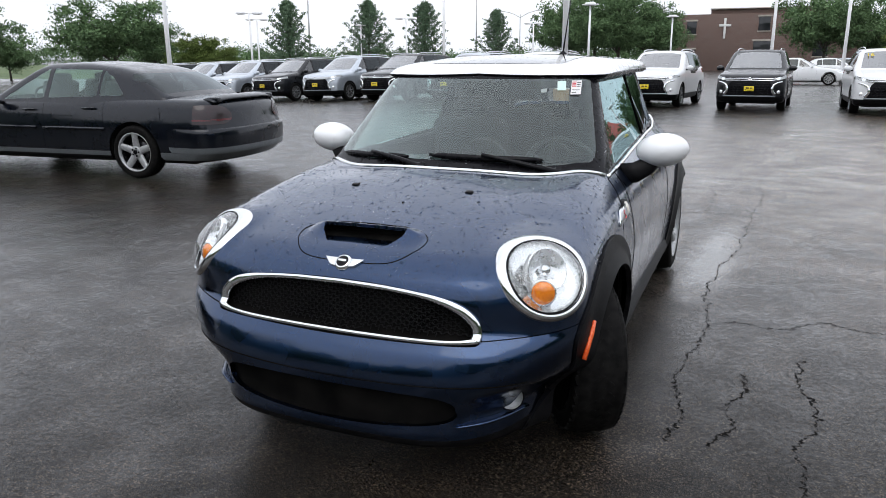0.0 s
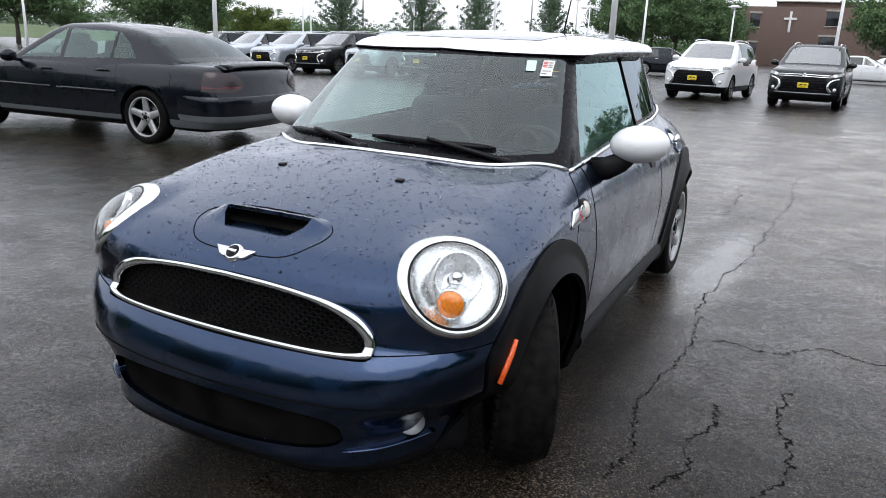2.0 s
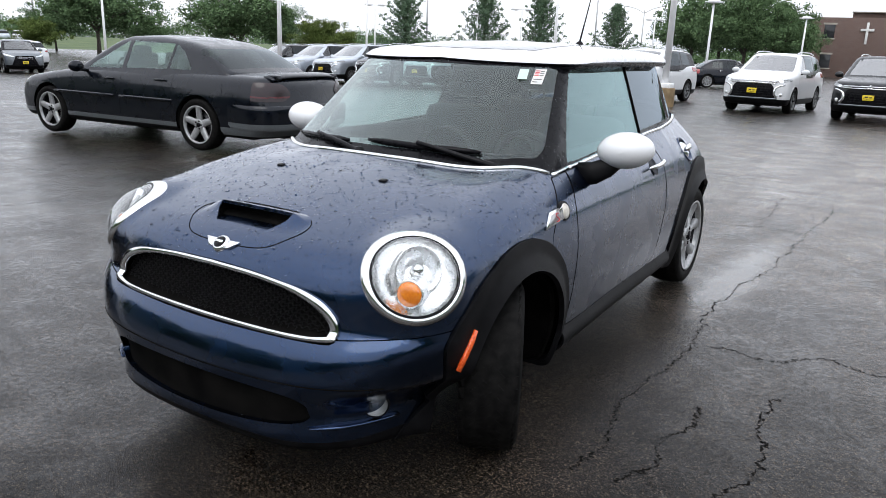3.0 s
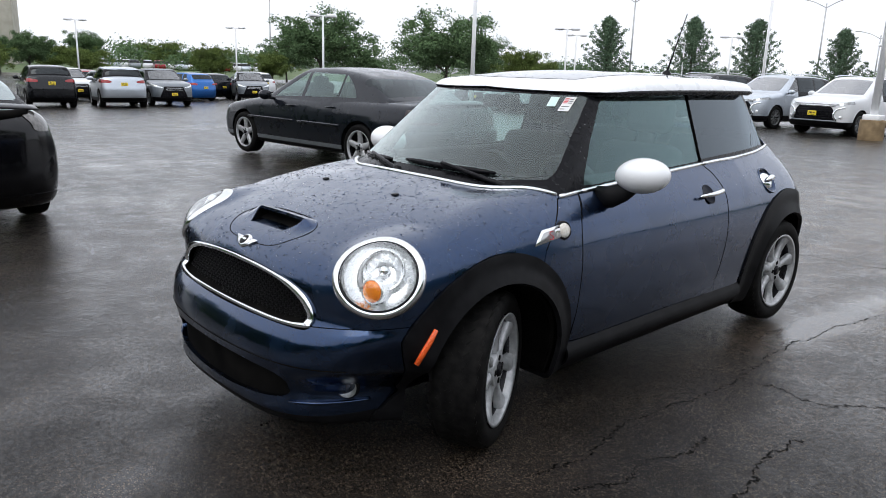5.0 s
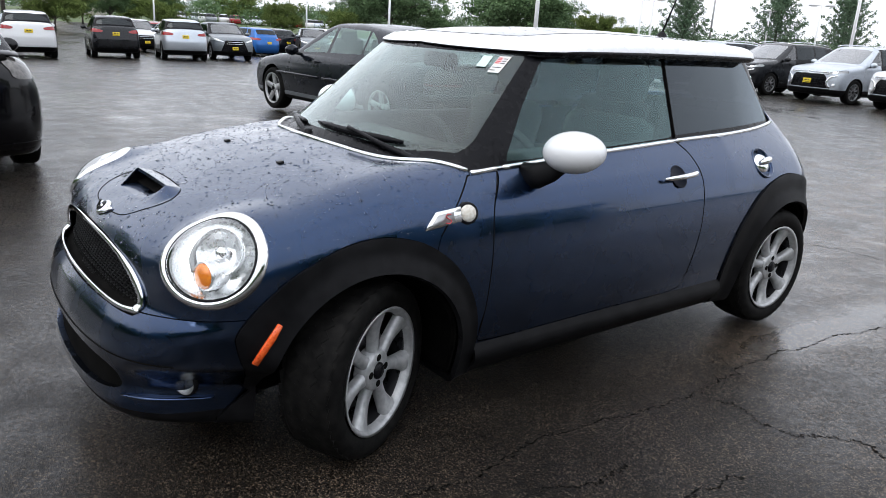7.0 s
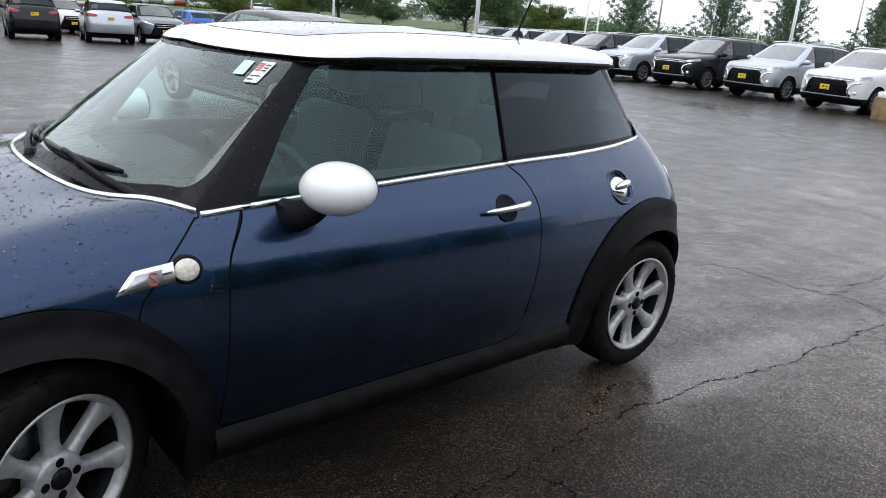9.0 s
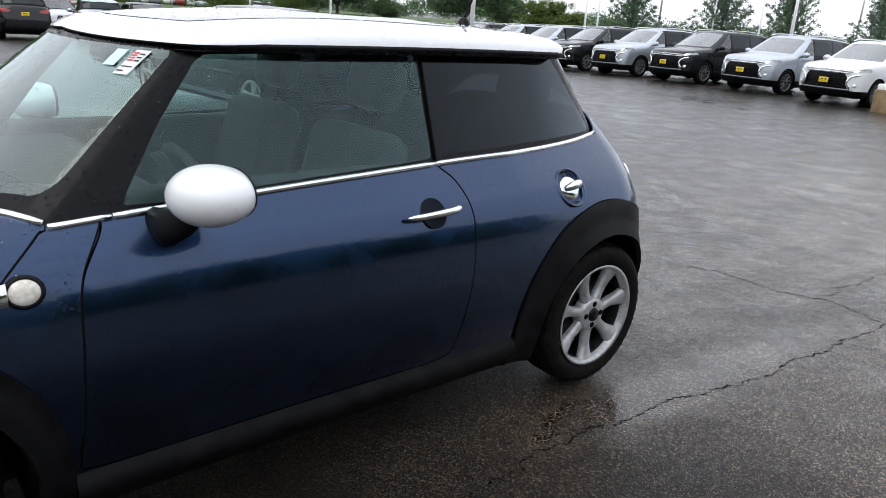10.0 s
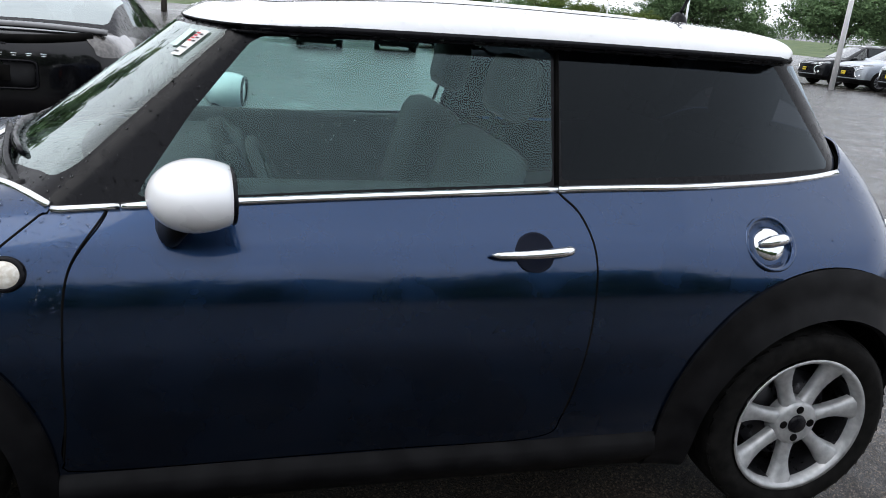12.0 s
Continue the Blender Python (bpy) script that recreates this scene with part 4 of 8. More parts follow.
scoop = keep(shell(hb_body, -0.15, 2.45, 0.56, 420, 360), panel_field)
rise = scoop_rise(scoop[0])
scoop = (scoop[0] + np.column_stack([0 * rise, 0 * rise, rise]), scoop[1])
scoop = keep(scoop, lambda v: -scoop_field(v))
scoop_ob = part("scoop_panel", scoop, MINI_BLUE, hood_ob, "blue scoop panel let into the hood", thick=0.012)
seam = spline([(a, b, 1.2) for a, b in PANEL], 80, closed=True)
seam = hit(hb_body, seam, np.tile([0.0, 0, -1.0], (80, 1)), 0, 0.9)
part("panel_seam", tube(seam, 0.0018, 6, closed=True), DARK, hood_ob)
us, ws = np.linspace(0, 1, 12), np.linspace(-1, 1, 25)
ramp = np.array([(w * (0.122 + 0.050 * min(1, u * 1.4)), -0.528 + 0.115 * u, 1.2) for u in us for w in ws])
ramp = hit(hb_body, ramp, np.tile([0.0, 0, -1.0], (len(ramp), 1)), 0, 0.9)
ramp[:, 2] -= np.repeat(0.002 + 0.036 * us**1.2, 25)
part("scoop_ramp", (ramp, [[i * 25 + j, i * 25 + j + 1, (i + 1) * 25 + j + 1, (i + 1) * 25 + j] for i in range(11) for j in range(24)]), MINI_BLUE, scoop_ob)
edge = np.array([(sd * (0.122 + 0.050 * min(1, u * 1.4)), -0.528 + 0.115 * u, 1.2) for sd in (1, -1) for u in us])
edge = hit(hb_body, edge, np.tile([0.0, 0, -1.0], (len(edge), 1)), 0, 0.9)
foot = edge - np.column_stack([np.zeros((24, 2)), np.tile(0.004 + 0.038 * us**1.2, 2)])
head = edge + np.column_stack([np.zeros((24, 2)), scoop_rise(edge) - 0.003])
for k0 in (0, 12):
    part("scoop_cheek", (np.concatenate([foot[k0 : k0 + 12], head[k0 : k0 + 12]]), [[i, i + 1, i + 13, i + 12] for i in range(11)]), DARK, scoop_ob)
throat = ramp.reshape(12, 25, 3)[-1]
part("scoop_throat", (np.concatenate([throat + np.array([0, -0.004, -0.004]), throat + np.array([0, -0.004, 0.036])]), [[i, i + 1, i + 26, i + 25] for i in range(24)]), DARK, scoop_ob)

# remaining shell: front wings' lower panels and rear quarters
quarter, wing = split(surface, lambda v: 1.0 - v[:, 1])
for half in sided(wing):
    part("wing_panel", half, MINI_BLUE, car, thick=0.006)
rear_bumper, quarter = split(quarter, lambda v: np.where(v[:, 1] > 2.5, v[:, 2] - 0.50, 1.0))
part("rear_bumper", keep(rear_bumper, lambda v: np.where(v[:, 1] > 2.5, v[:, 2] - 0.497, 1.0)), TRIM, car, thick=0.006)
filler_field = lambda v: np.where(v[:, 0] > 0.3, np.hypot(v[:, 1] - 2.268, 1.15 * (v[:, 2] - 0.869)) - 0.072, 1.0)  # noqa: E731
quarter = keep(quarter, lambda v: -filler_field(v))
for half in sided(quarter):
    part("rear_quarter", half, MINI_BLUE, car, thick=0.006)

# front bumper: lower intake, fog lamps, lip
INTAKE = [(0.0, 0.384), (0.25, 0.382), (0.40, 0.372), (0.452, 0.335), (0.42, 0.284), (0.2, 0.258), (0.0, 0.252)]
INTAKE = INTAKE + [(-a, b) for a, b in INTAKE[-2:0:-1]]
intake_field = lambda v: np.where(v[:, 1] < -0.3, outline(INTAKE, v[:, 0], v[:, 2]), 1.0)  # noqa: E731
FOG = Vector(hit(hb_body, [(0.592, -1.4, 0.333)], [[0, 1.0, 0]], 0, 1.3)[0]) + Vector((-0.004, 0.010, 0))
SOCKET = [(0.455, 0.368), (0.55, 0.388), (0.625, 0.385), (0.655, 0.345), (0.650, 0.295), (0.60, 0.268), (0.53, 0.264), (0.465, 0.280)]
fog_field = lambda v: np.where(v[:, 1] < -0.2, outline(SOCKET, np.abs(v[:, 0]), v[:, 2]), 1.0)  # noqa: E731
whole_front = bumper
bumper = keep(bumper, lambda v: -intake_field(v))
bumper = keep(bumper, lambda v: -fog_field(v))
lip, bumper = split(bumper, lambda v: np.maximum(v[:, 2] - 0.219 - 0.16 * np.maximum(0, np.abs(v[:, 0]) - 0.55), -9.0))
bumper_ob = part("front_bumper", bumper, MINI_BLUE, car, thick=0.02)
part("lip", lip, TRIM, bumper_ob, "black lower lip", thick=0.02)
mesh_back = swell(keep(whole_front, lambda v: intake_field(v) - 0.01), -0.05)
part("intake_back", mesh_back, DARK, bumper_ob)


def on_front(x, z, off=0.0):
    """Points on the nose at given x and z, pushed out by off."""
    x, z = np.asarray(x, float), np.asarray(z, float)
    o = np.column_stack([x, np.full(len(x), -1.4), z])
    p = hit(hb_body, o, np.tile([0.0, 1.0, 0.0], (len(x), 1)), 0.0, 1.3)
    p[:, 1] -= off
    return p


def honeycomb(field, x0, x1, z0, z1, dx, dz, off, r):
    """Rows of short wavy bars that make up a mesh grille, kept inside an outline."""
    bars = []
    z, row = z0, 0
    while z < z1:
        xs = np.arange(x0, x1, dx / 4)
        zs = z + 0.22 * dz * np.sign(np.sin(2 * np.pi * (xs / dx + 0.5 * row)))
        p = on_front(xs, zs, off)
        inside = field(p) < -0.004
        runs = np.split(np.arange(len(xs)), np.where(~inside)[0])
        for run in runs:
            run = run[inside[run]]
            if len(run) > 3:
                bars.append(tube(p[run], r, 5))
        for x in np.arange(x0 + dx * (0.25 if row % 2 else 0.75), x1, dx):
            q = on_front([x, x], [z + 0.2 * dz, z + 0.8 * dz], off)
            if (field(q) < -0.006).all():
                bars.append(tube(q, r, 5))
        z, row = z + dz, row + 1
    return merge(*bars)


grille = part("grille", swell(keep(chrome_zone, lambda v: grille_field(v) - 0.004), -0.035), DARK, car, "black mesh grille in a chrome surround")
part("grille_mesh", honeycomb(grille_field, -0.5, 0.5, 0.556, 0.70, 0.029, 0.0120, -0.018, 0.0021), TRIM, grille)
arch = spline([(x, z, 0) for x, z in ((0.497, 0.558), (0.499, 0.580), (0.486, 0.615), (0.436, 0.655), (0.338, 0.684), (0.18, 0.700), (0.0, 0.705))], 50)
arch = np.concatenate([arch, arch[-2::-1] * np.array([-1, 1, 1])])
corner = np.clip((np.abs(arch[:, 0]) - 0.30) / 0.18, 0, 1)
line = on_front(arch[:, 0], arch[:, 1], 0.004)
part("chrome_arch", tube(line, 0.0085 + 0.0095 * corner, 12, flat=0.55, up=(0, -1, 0.25)), CHROME, grille, "bright chrome arch over the grille")
xs = np.linspace(-0.515, 0.515, 81)
line = on_front(xs, np.full(81, 0.549) + 0.012 * np.abs(xs / 0.515) ** 8, 0.004)
part("chrome_strip", tube(line, np.interp(np.abs(xs), [0, 0.44, 0.50, 0.515], [0.0085, 0.0085, 0.012, 0.006]), 10, flat=0.8, up=(0, -1, 0.2)), CHROME, grille)
part("intake_mesh", honeycomb(intake_field, -0.46, 0.46, 0.245, 0.375, 0.031, 0.0135, -0.030, 0.0022), DARK, bumper_ob)

dish = keep(keep(shell(hb_body, -0.15, 2.45, 0.56, 420, 420), lambda v: v[:, 1] + 0.2), fog_field)
fv, ft = dish
deep = np.clip(-fog_field(fv) / 0.042, 0, 1)
deep = 0.012 * deep * deep * (3 - 2 * deep) * np.clip((np.abs(fv[:, 0]) - 0.43) / 0.12, 0.1, 1)
for half in sided((fv + np.column_stack([0 * deep, deep, 0 * deep]), ft)):
    part("fog_socket", half, MINI_BLUE, bumper_ob, "blue socket round the fog lamp")
for s in (1, -1):
    flip = Matrix.Diagonal((s, 1, 1, 1))
    fog = part("fog_lamp", moved(lathe([(0.0001, 0.012), (0.02, 0.011), (0.034, 0.006), (0.040, 0.0)], 28), flip @ frame_of(FOG, (0.50, -0.86, 0.04))), LENS, bumper_ob, "round clear fog lamp")
    part("fog_reflector", moved(lathe([(0.0001, -0.03), (0.02, -0.025), (0.036, -0.004), (0.041, 0.0)], 28), flip @ frame_of(FOG, (0.50, -0.86, 0.04))), ALLOY, fog)
    part("fog_surround", moved(lathe([(0.040, 0.003), (0.045, 0.003), (0.047, -0.012)], 28), flip @ frame_of(FOG + Vector((0, 0.002, 0)), (0.50, -0.86, 0.04))), GLOSS_BLACK, fog)

# headlamps
LAMP_RX, LAMP_RY = 0.158, 0.147


def lamp_rings(s, rows, n=72):
    """Oval rings laid on the wing round the lamp's middle: rows of (scale, lift along the lamp's axis)."""
    a = np.linspace(0, 2 * np.pi, n, False)
    frame_m = np.array(frame_of(LAMP_C, LAMP_N))
    nrm = np.array(LAMP_N)
    out = []
    for scale, lift in rows:
        q = np.column_stack([LAMP_RX * scale * np.cos(a), LAMP_RY * scale * np.sin(a), np.full(n, 0.2)]) @ frame_m[:3, :3].T + frame_m[:3, 3]
        out.append(hit(hb_body, q, np.tile(-nrm, (n, 1)), 0.0, 0.34) + nrm * lift)
    v = np.concatenate(out) * np.array([s, 1.0, 1.0])
    f = [[i * n + j, i * n + (j + 1) % n, (i + 1) * n + (j + 1) % n, (i + 1) * n + j][::s] for i in range(len(rows) - 1) for j in range(n)]
    return v, f


for s in (1, -1):
    lamp = part("headlamp", lamp_rings(s, [(0.835, 0.003), (0.78, 0.006), (0.6, 0.010), (0.4, 0.013), (0.2, 0.0145), (0.001, 0.015)]), LENS, car, "clear oval headlamp with amber indicator in a chrome ring")
    part("chrome_ring", lamp_rings(s, [(1.025, -0.012), (1.02, 0.001), (1.0, 0.0065), (0.96, 0.0105), (0.91, 0.0105), (0.87, 0.007), (0.855, 0.001), (0.85, -0.012)]), CHROME, lamp, "chrome headlamp ring")
    part("seal", lamp_rings(s, [(0.865, -0.004), (0.858, 0.003), (0.822, 0.003), (0.808, -0.008)]), GLOSS_BLACK, lamp)
    part("bowl", lamp_rings(s, [(0.845, -0.002), (0.82, -0.016), (0.76, -0.036), (0.6, -0.056), (0.3, -0.072), (0.001, -0.076)]), LAMP_WHITE, lamp)
    face = Vector(hit(hb_body, [LAMP_C], [LAMP_N], 0.0, 0.3)[0]) - LAMP_N * 0.028
    m = Matrix.Diagonal((s, 1, 1, 1)) @ frame_of(face, LAMP_N)
    part("main_reflector", moved(lathe([(0.012, -0.05), (0.035, -0.045), (0.062, -0.028), (0.076, -0.004), (0.080, -0.004), (0.077, -0.03)], 36), m @ Matrix.Translation((0.014, 0.020, -0.016)) @ Matrix.Scale(0.9, 4)), REFLECTOR, lamp)
    part("bulb_cap", moved(lathe([(0.0001, -0.004), (0.012, -0.006), (0.022, -0.016), (0.024, -0.03)], 24), m @ Matrix.Translation((0.014, 0.020, -0.016)) @ Matrix.Scale(0.9, 4)), CHROME, lamp)
    tip = m @ Vector((-0.022, -0.055, -0.006))
    ind = frame_of(tip, (0.28 * s, -0.95, 0.10))
    part("indicator", moved(lathe([(0.0001, 0.010), (0.018, 0.008), (0.029, 0.003), (0.033, -0.004)], 28), ind @ Matrix.Diagonal((1.15, 1.15, 1, 1))), AMBER, lamp, "round amber indicator")
    part("indicator_sleeve", moved(lathe([(0.033, -0.004), (0.037, -0.001), (0.038, -0.010), (0.043, -0.085)], 28), ind @ Matrix.Diagonal((1.15, 1.15, 1, 1))), REFLECTOR, lamp, "bright silvered indicator sleeve")
    band = [m @ Vector(q) for q in ((-0.056, -0.045, -0.026), (-0.066, 0.0, -0.024), (-0.056, 0.040, -0.026), (-0.028, 0.074, -0.034))]
    part("lamp_divider", tube(spline(band, 20), 0.010, 8, flat=0.6), ALLOY, lamp, "grey ribbed divider in the lamp")

# winged badge: plain disc with two bars, lying on the slope of the hood
badge_p = on_front([0.0], [0.757])[0]
badge_n = [hb_body(np.array([badge_p + d]))[0] - hb_body(np.array([badge_p - d]))[0] for d in np.eye(3) * 0.01]
badge_at = frame_of(badge_p, (0.0, badge_n[1], badge_n[2])) @ Matrix.Scale(1.3, 4)
badge = part("badge", moved(lathe([(0.0001, 0.009), (0.017, 0.009), (0.022, 0.007), (0.024, 0.0)], 28), badge_at), CHROME, car, "chrome winged nose badge")
part("badge_disc", moved(lathe([(0.0001, 0.0105), (0.016, 0.010), (0.018, 0.008)], 24), badge_at), GLOSS_BLACK, badge)
part("badge_bar", moved(block(0.024, 0.008, 0.002, 0), badge_at @ Matrix.Translation((0, 0, 0.0105))), CHROME, badge)
for s in (1, -1):
    wing_2d = [(0.018, 0.012), (0.058, 0.013), (0.049, 0.003), (0.042, -0.005), (0.034, -0.012), (0.018, -0.014)]
    wing_2d = [(a * s, b) for a, b in wing_2d][::s]
    part("badge_wing", moved(plate(wing_2d, 0.006, 0.0015), badge_at), CHROME, badge)

# washer nozzles
for s in (1, -1):
    part("washer_nozzle", block(0.03, 0.022, 0.010, 0.004, at=Matrix.Translation((0.252 * s, -0.07, 0.922)) @ pose(0, 0, 0, 14)), GLOSS_BLACK, hood_ob)

# cabin glass and pillars
cabin = shell(hb_cabin, 0.9, 2.2, 1.05, 220, 260)
cabin = keep(cabin, lambda v: np.maximum(-hb_body(v) - 0.015, np.maximum(hb_belt(v[:, 1]) - 0.012 - v[:, 2] + np.where(v[:, 1] < 0.6, -0.03, 0), 0.90 - v[:, 2])))
cabin = keep(cabin, lambda v: v[:, 2] - 1.352)
front_edge = lambda v: np.maximum(np.abs(v[:, 0]) - (0.640 - 0.36 * (v[:, 2] - 0.975)), np.maximum(v[:, 2] - 1.332, v[:, 1] - 1.1))  # noqa: E731
low_edge = lambda v: 0.020 - hb_body(v)  # noqa: E731
screen_field = lambda v: smax(smax(front_edge(v), low_edge(v), 0.05), v[:, 1] - 1.0, 0.02)  # noqa: E731
screen, cabin = split(cabin, screen_field)
part("windscreen", screen, GLASS_FRONT, car, "sloping windscreen")
WIN = [(0.622, 0.964), (0.742, 1.145), (0.872, 1.305), (0.905, 1.324), (1.30, 1.332), (1.62, 1.334), (1.640, 1.325), (1.640, 1.10), (1.640, 1.012), (1.62, 1.004), (1.1, 0.982), (0.72, 0.962)]
win_field = lambda v: np.where(np.abs(v[:, 0]) > 0.42, polygon(WIN, v[:, 1], v[:, 2]), 1.0)  # noqa: E731
QWIN = [(1.668, 1.012), (1.664, 1.325), (1.69, 1.334), (2.30, 1.340), (2.355, 1.328), (2.47, 1.18), (2.572, 1.055), (2.555, 1.042), (2.1, 1.027)]
qwin_field = lambda v: np.where(np.abs(v[:, 0]) > 0.36, polygon(QWIN, v[:, 1], v[:, 2]), 1.0)  # noqa: E731
side_w, cabin = split(cabin, win_field)
for half, owner in zip(sided(side_w), doors):
    part("door_glass", half, GLASS, owner, "greenish tinted door glass")
quart_w, cabin = split(cabin, qwin_field)
for half in sided(quart_w):
    part("quarter_glass", half, PRIVACY, car, "dark privacy quarter glass")
back_field = lambda v: np.maximum(np.abs(v[:, 0]) - 0.46, np.maximum(v[:, 2] - 1.33, 2.3 - v[:, 1]))  # noqa: E731
back_w, cabin = split(cabin, back_field)
part("rear_glass", back_w, PRIVACY, car)
part("pillar_frame", cabin, GLOSS_BLACK, car, "gloss black pillars")
for s in (1, -1):
    p = hit(hb_cabin, [(0.0, y, z) for y, z in ((1.652, 1.0), (1.653, 1.12), (1.655, 1.24), (1.656, 1.338))], np.tile([float(s), 0, 0], (4, 1)), 0, 1.2)
    part("window_seal", tube(p + np.array([0.001 * s, 0, 0]), 0.007, 6), DARK, car)

roof = shell(hb_roof, 1.0, 2.3, 1.40, 160, 240, squash=0.12)
roof_low = lambda v: 1.346 + 0.012 * np.sin(np.clip((v[:, 1] - 0.6) / 2.2, 0, 1) * np.pi) + 0.04 * np.maximum(0, 0.5 - np.abs(v[:, 0])) ** 2 - v[:, 2]  # noqa: E731
part("roof", keep(roof, roof_low), WHITE_PAINT, car, "glossy white roof with rain on it")
part("roof_underside", keep(roof, lambda v: -roof_low(v)), TRIM, car)
gutter = keep(shell(hb_roof, 1.0, 2.3, 1.40, 160, 240, squash=0.12), lambda v: np.abs(v[:, 2] - 1.345) - 0.02)
gv, gt = gutter
part("roof_seal", ((gv - np.array([0, 1.7, 1.33])) * np.array([0.985, 0.992, 1.0]) + np.array([0, 1.7, 1.315]), gt), GLOSS_BLACK, car)
SUNROOF = oval(0.36, 0.60, 40, 8.0) + np.array([0, 1.42])
pane = keep(roof, lambda v: np.where(v[:, 2] > 1.40, polygon(SUNROOF, v[:, 0], v[:, 1]), 1.0))
part("sunroof", swell(pane, 0.0015), SUN_GLASS, car, "dark glass sunroof")

# black drip rails under the roof edge
for s in (1, -1):
    ys = np.linspace(0.86, 2.44, 40)
    zs = 1.342 + 0.012 * np.sin(np.clip((ys - 0.6) / 2.2, 0, 1) * np.pi)
    rail = hit(hb_roof, np.column_stack([np.zeros(40), ys, zs + 0.012]), np.tile([float(s), 0, 0], (40, 1)), 0, 1.0)
    rail[:, 2] = zs
    part("drip_rail", tube(rail - np.array([0.006 * s, 0, 0]), 0.011, 8), GLOSS_BLACK, car, "black drip rail below the roof")

# antenna
base = part("antenna_base", moved(lathe([(0.0001, 0.035), (0.012, 0.033), (0.024, 0.02), (0.032, 0.0)], 20), Matrix.Translation((0.0, 2.30, 1.428))), GLOSS_BLACK, car)
part("antenna", tube([(0, 2.30, 1.455), (0, 2.36, 1.58), (0, 2.47, 1.81)], [0.006, 0.0045, 0.003], 8), GLOSS_BLACK, base)

# chrome line round the base of the glass
for s in (1, -1):
    ys = np.linspace(0.447, 2.595, 60)
    o = np.column_stack([np.zeros(60), ys, hb_belt(ys)])
    side_line = hit(hb_body, o, np.tile([float(s), 0, 0], (60, 1)), 0, 1.2)
    for a, b in ((0, 4), (4, 33), (33, 60)):
        part("belt_chrome", tube(side_line[a : b + 1] + np.array([0.002 * s, 0, 0]) + np.outer(np.array([0.004] + [0.0] * (len(side_line[a : b + 1]) - 1)), [0, 1, 0]), 0.0105, 8, flat=1.0), CHROME, car, "bright chrome strip below the windows")
xs = np.linspace(-0.672, 0.672, 70)
o = np.column_stack([xs, hb_cowl(np.abs(xs)), np.full(70, 1.3)])
cowl_line = hit(hb_body, o, np.tile([0, 0, -1.0], (70, 1)), 0, 0.8)
part("cowl_chrome", tube(cowl_line + np.array([0, 0.004, 0.001]), 0.0105, 8), CHROME, car, "bright chrome strip at the windscreen base")
# scuttle panel between hood and windscreen
sc = keep(shell(hb_body, -0.15, 2.45, 0.56, 160, 160), lambda v: np.maximum(-fore(v), np.maximum(np.maximum(v[:, 1] - hb_cowl(np.abs(v[:, 0])) - 0.25, np.abs(v[:, 0]) - 0.655), 0.8 - v[:, 2])))
part("scuttle", swell(sc, -0.004), GLOSS_BLACK, car)

# wheels: the front pair is steered to the car's left
STEER = 27
# black liners inside the wheel arches
turn = np.linspace(np.pi, 0, 25)
for yc in (0.0, 2.467):
    rim_line = [(-0.365, 0.20), (-0.365, 0.25)] + [(0.365 * math.cos(a), HUB_Z + 0.365 * math.sin(a)) for a in turn] + [(0.365, 0.25), (0.365, 0.20)]
    n_line, n_x = len(rim_line), 18
    for s in (1, -1):
        lv = np.array([(s * x, yc + y, z) for x in np.linspace(0.44, 0.86, n_x) for y, z in rim_line])
        lt = [t for i in range(n_x - 1) for j in range(n_line - 1) for t in ((i * n_line + j, i * n_line + j + 1, (i + 1) * n_line + j), (i * n_line + j + 1, (i + 1) * n_line + j + 1, (i + 1) * n_line + j))]
        part("arch_liner", keep((lv, np.array(lt)), lambda v: hb_body(v) + 0.012), DARK, car)

wheel(car, (0.700, 0.0, HUB_Z), yaw=STEER)
wheel(car, (-0.700, 0.0, HUB_Z), yaw=STEER, side=-1)
wheel(car, (0.688, 2.467, HUB_Z), phase=24.4)
wheel(car, (-0.688, 2.467, HUB_Z), side=-1)

# bumper crease: a fine lip above the lower valance
xs = np.linspace(-0.66, 0.66, 60)
crease = on_front(xs, 0.412 + 0.03 * xs**2, 0.0005)
part("bumper_crease", tube(crease, 0.0022, 5), DARK, bumper_ob)
for s in (1, -1):
    xs = np.linspace(0.45, 0.62, 16) * s
    p = on_front(xs, 0.268 + 0.05 * (np.abs(xs) - 0.45), 0.004)
    part("chin_blade", tube(p, np.interp(np.linspace(0, 1, 16), [0, 0.4, 1], [0.006, 0.022, 0.012]), 8, flat=0.45, up=(0, 0.5, 1)), MINI_BLUE, bumper_ob, "blue blade under the fog lamp")

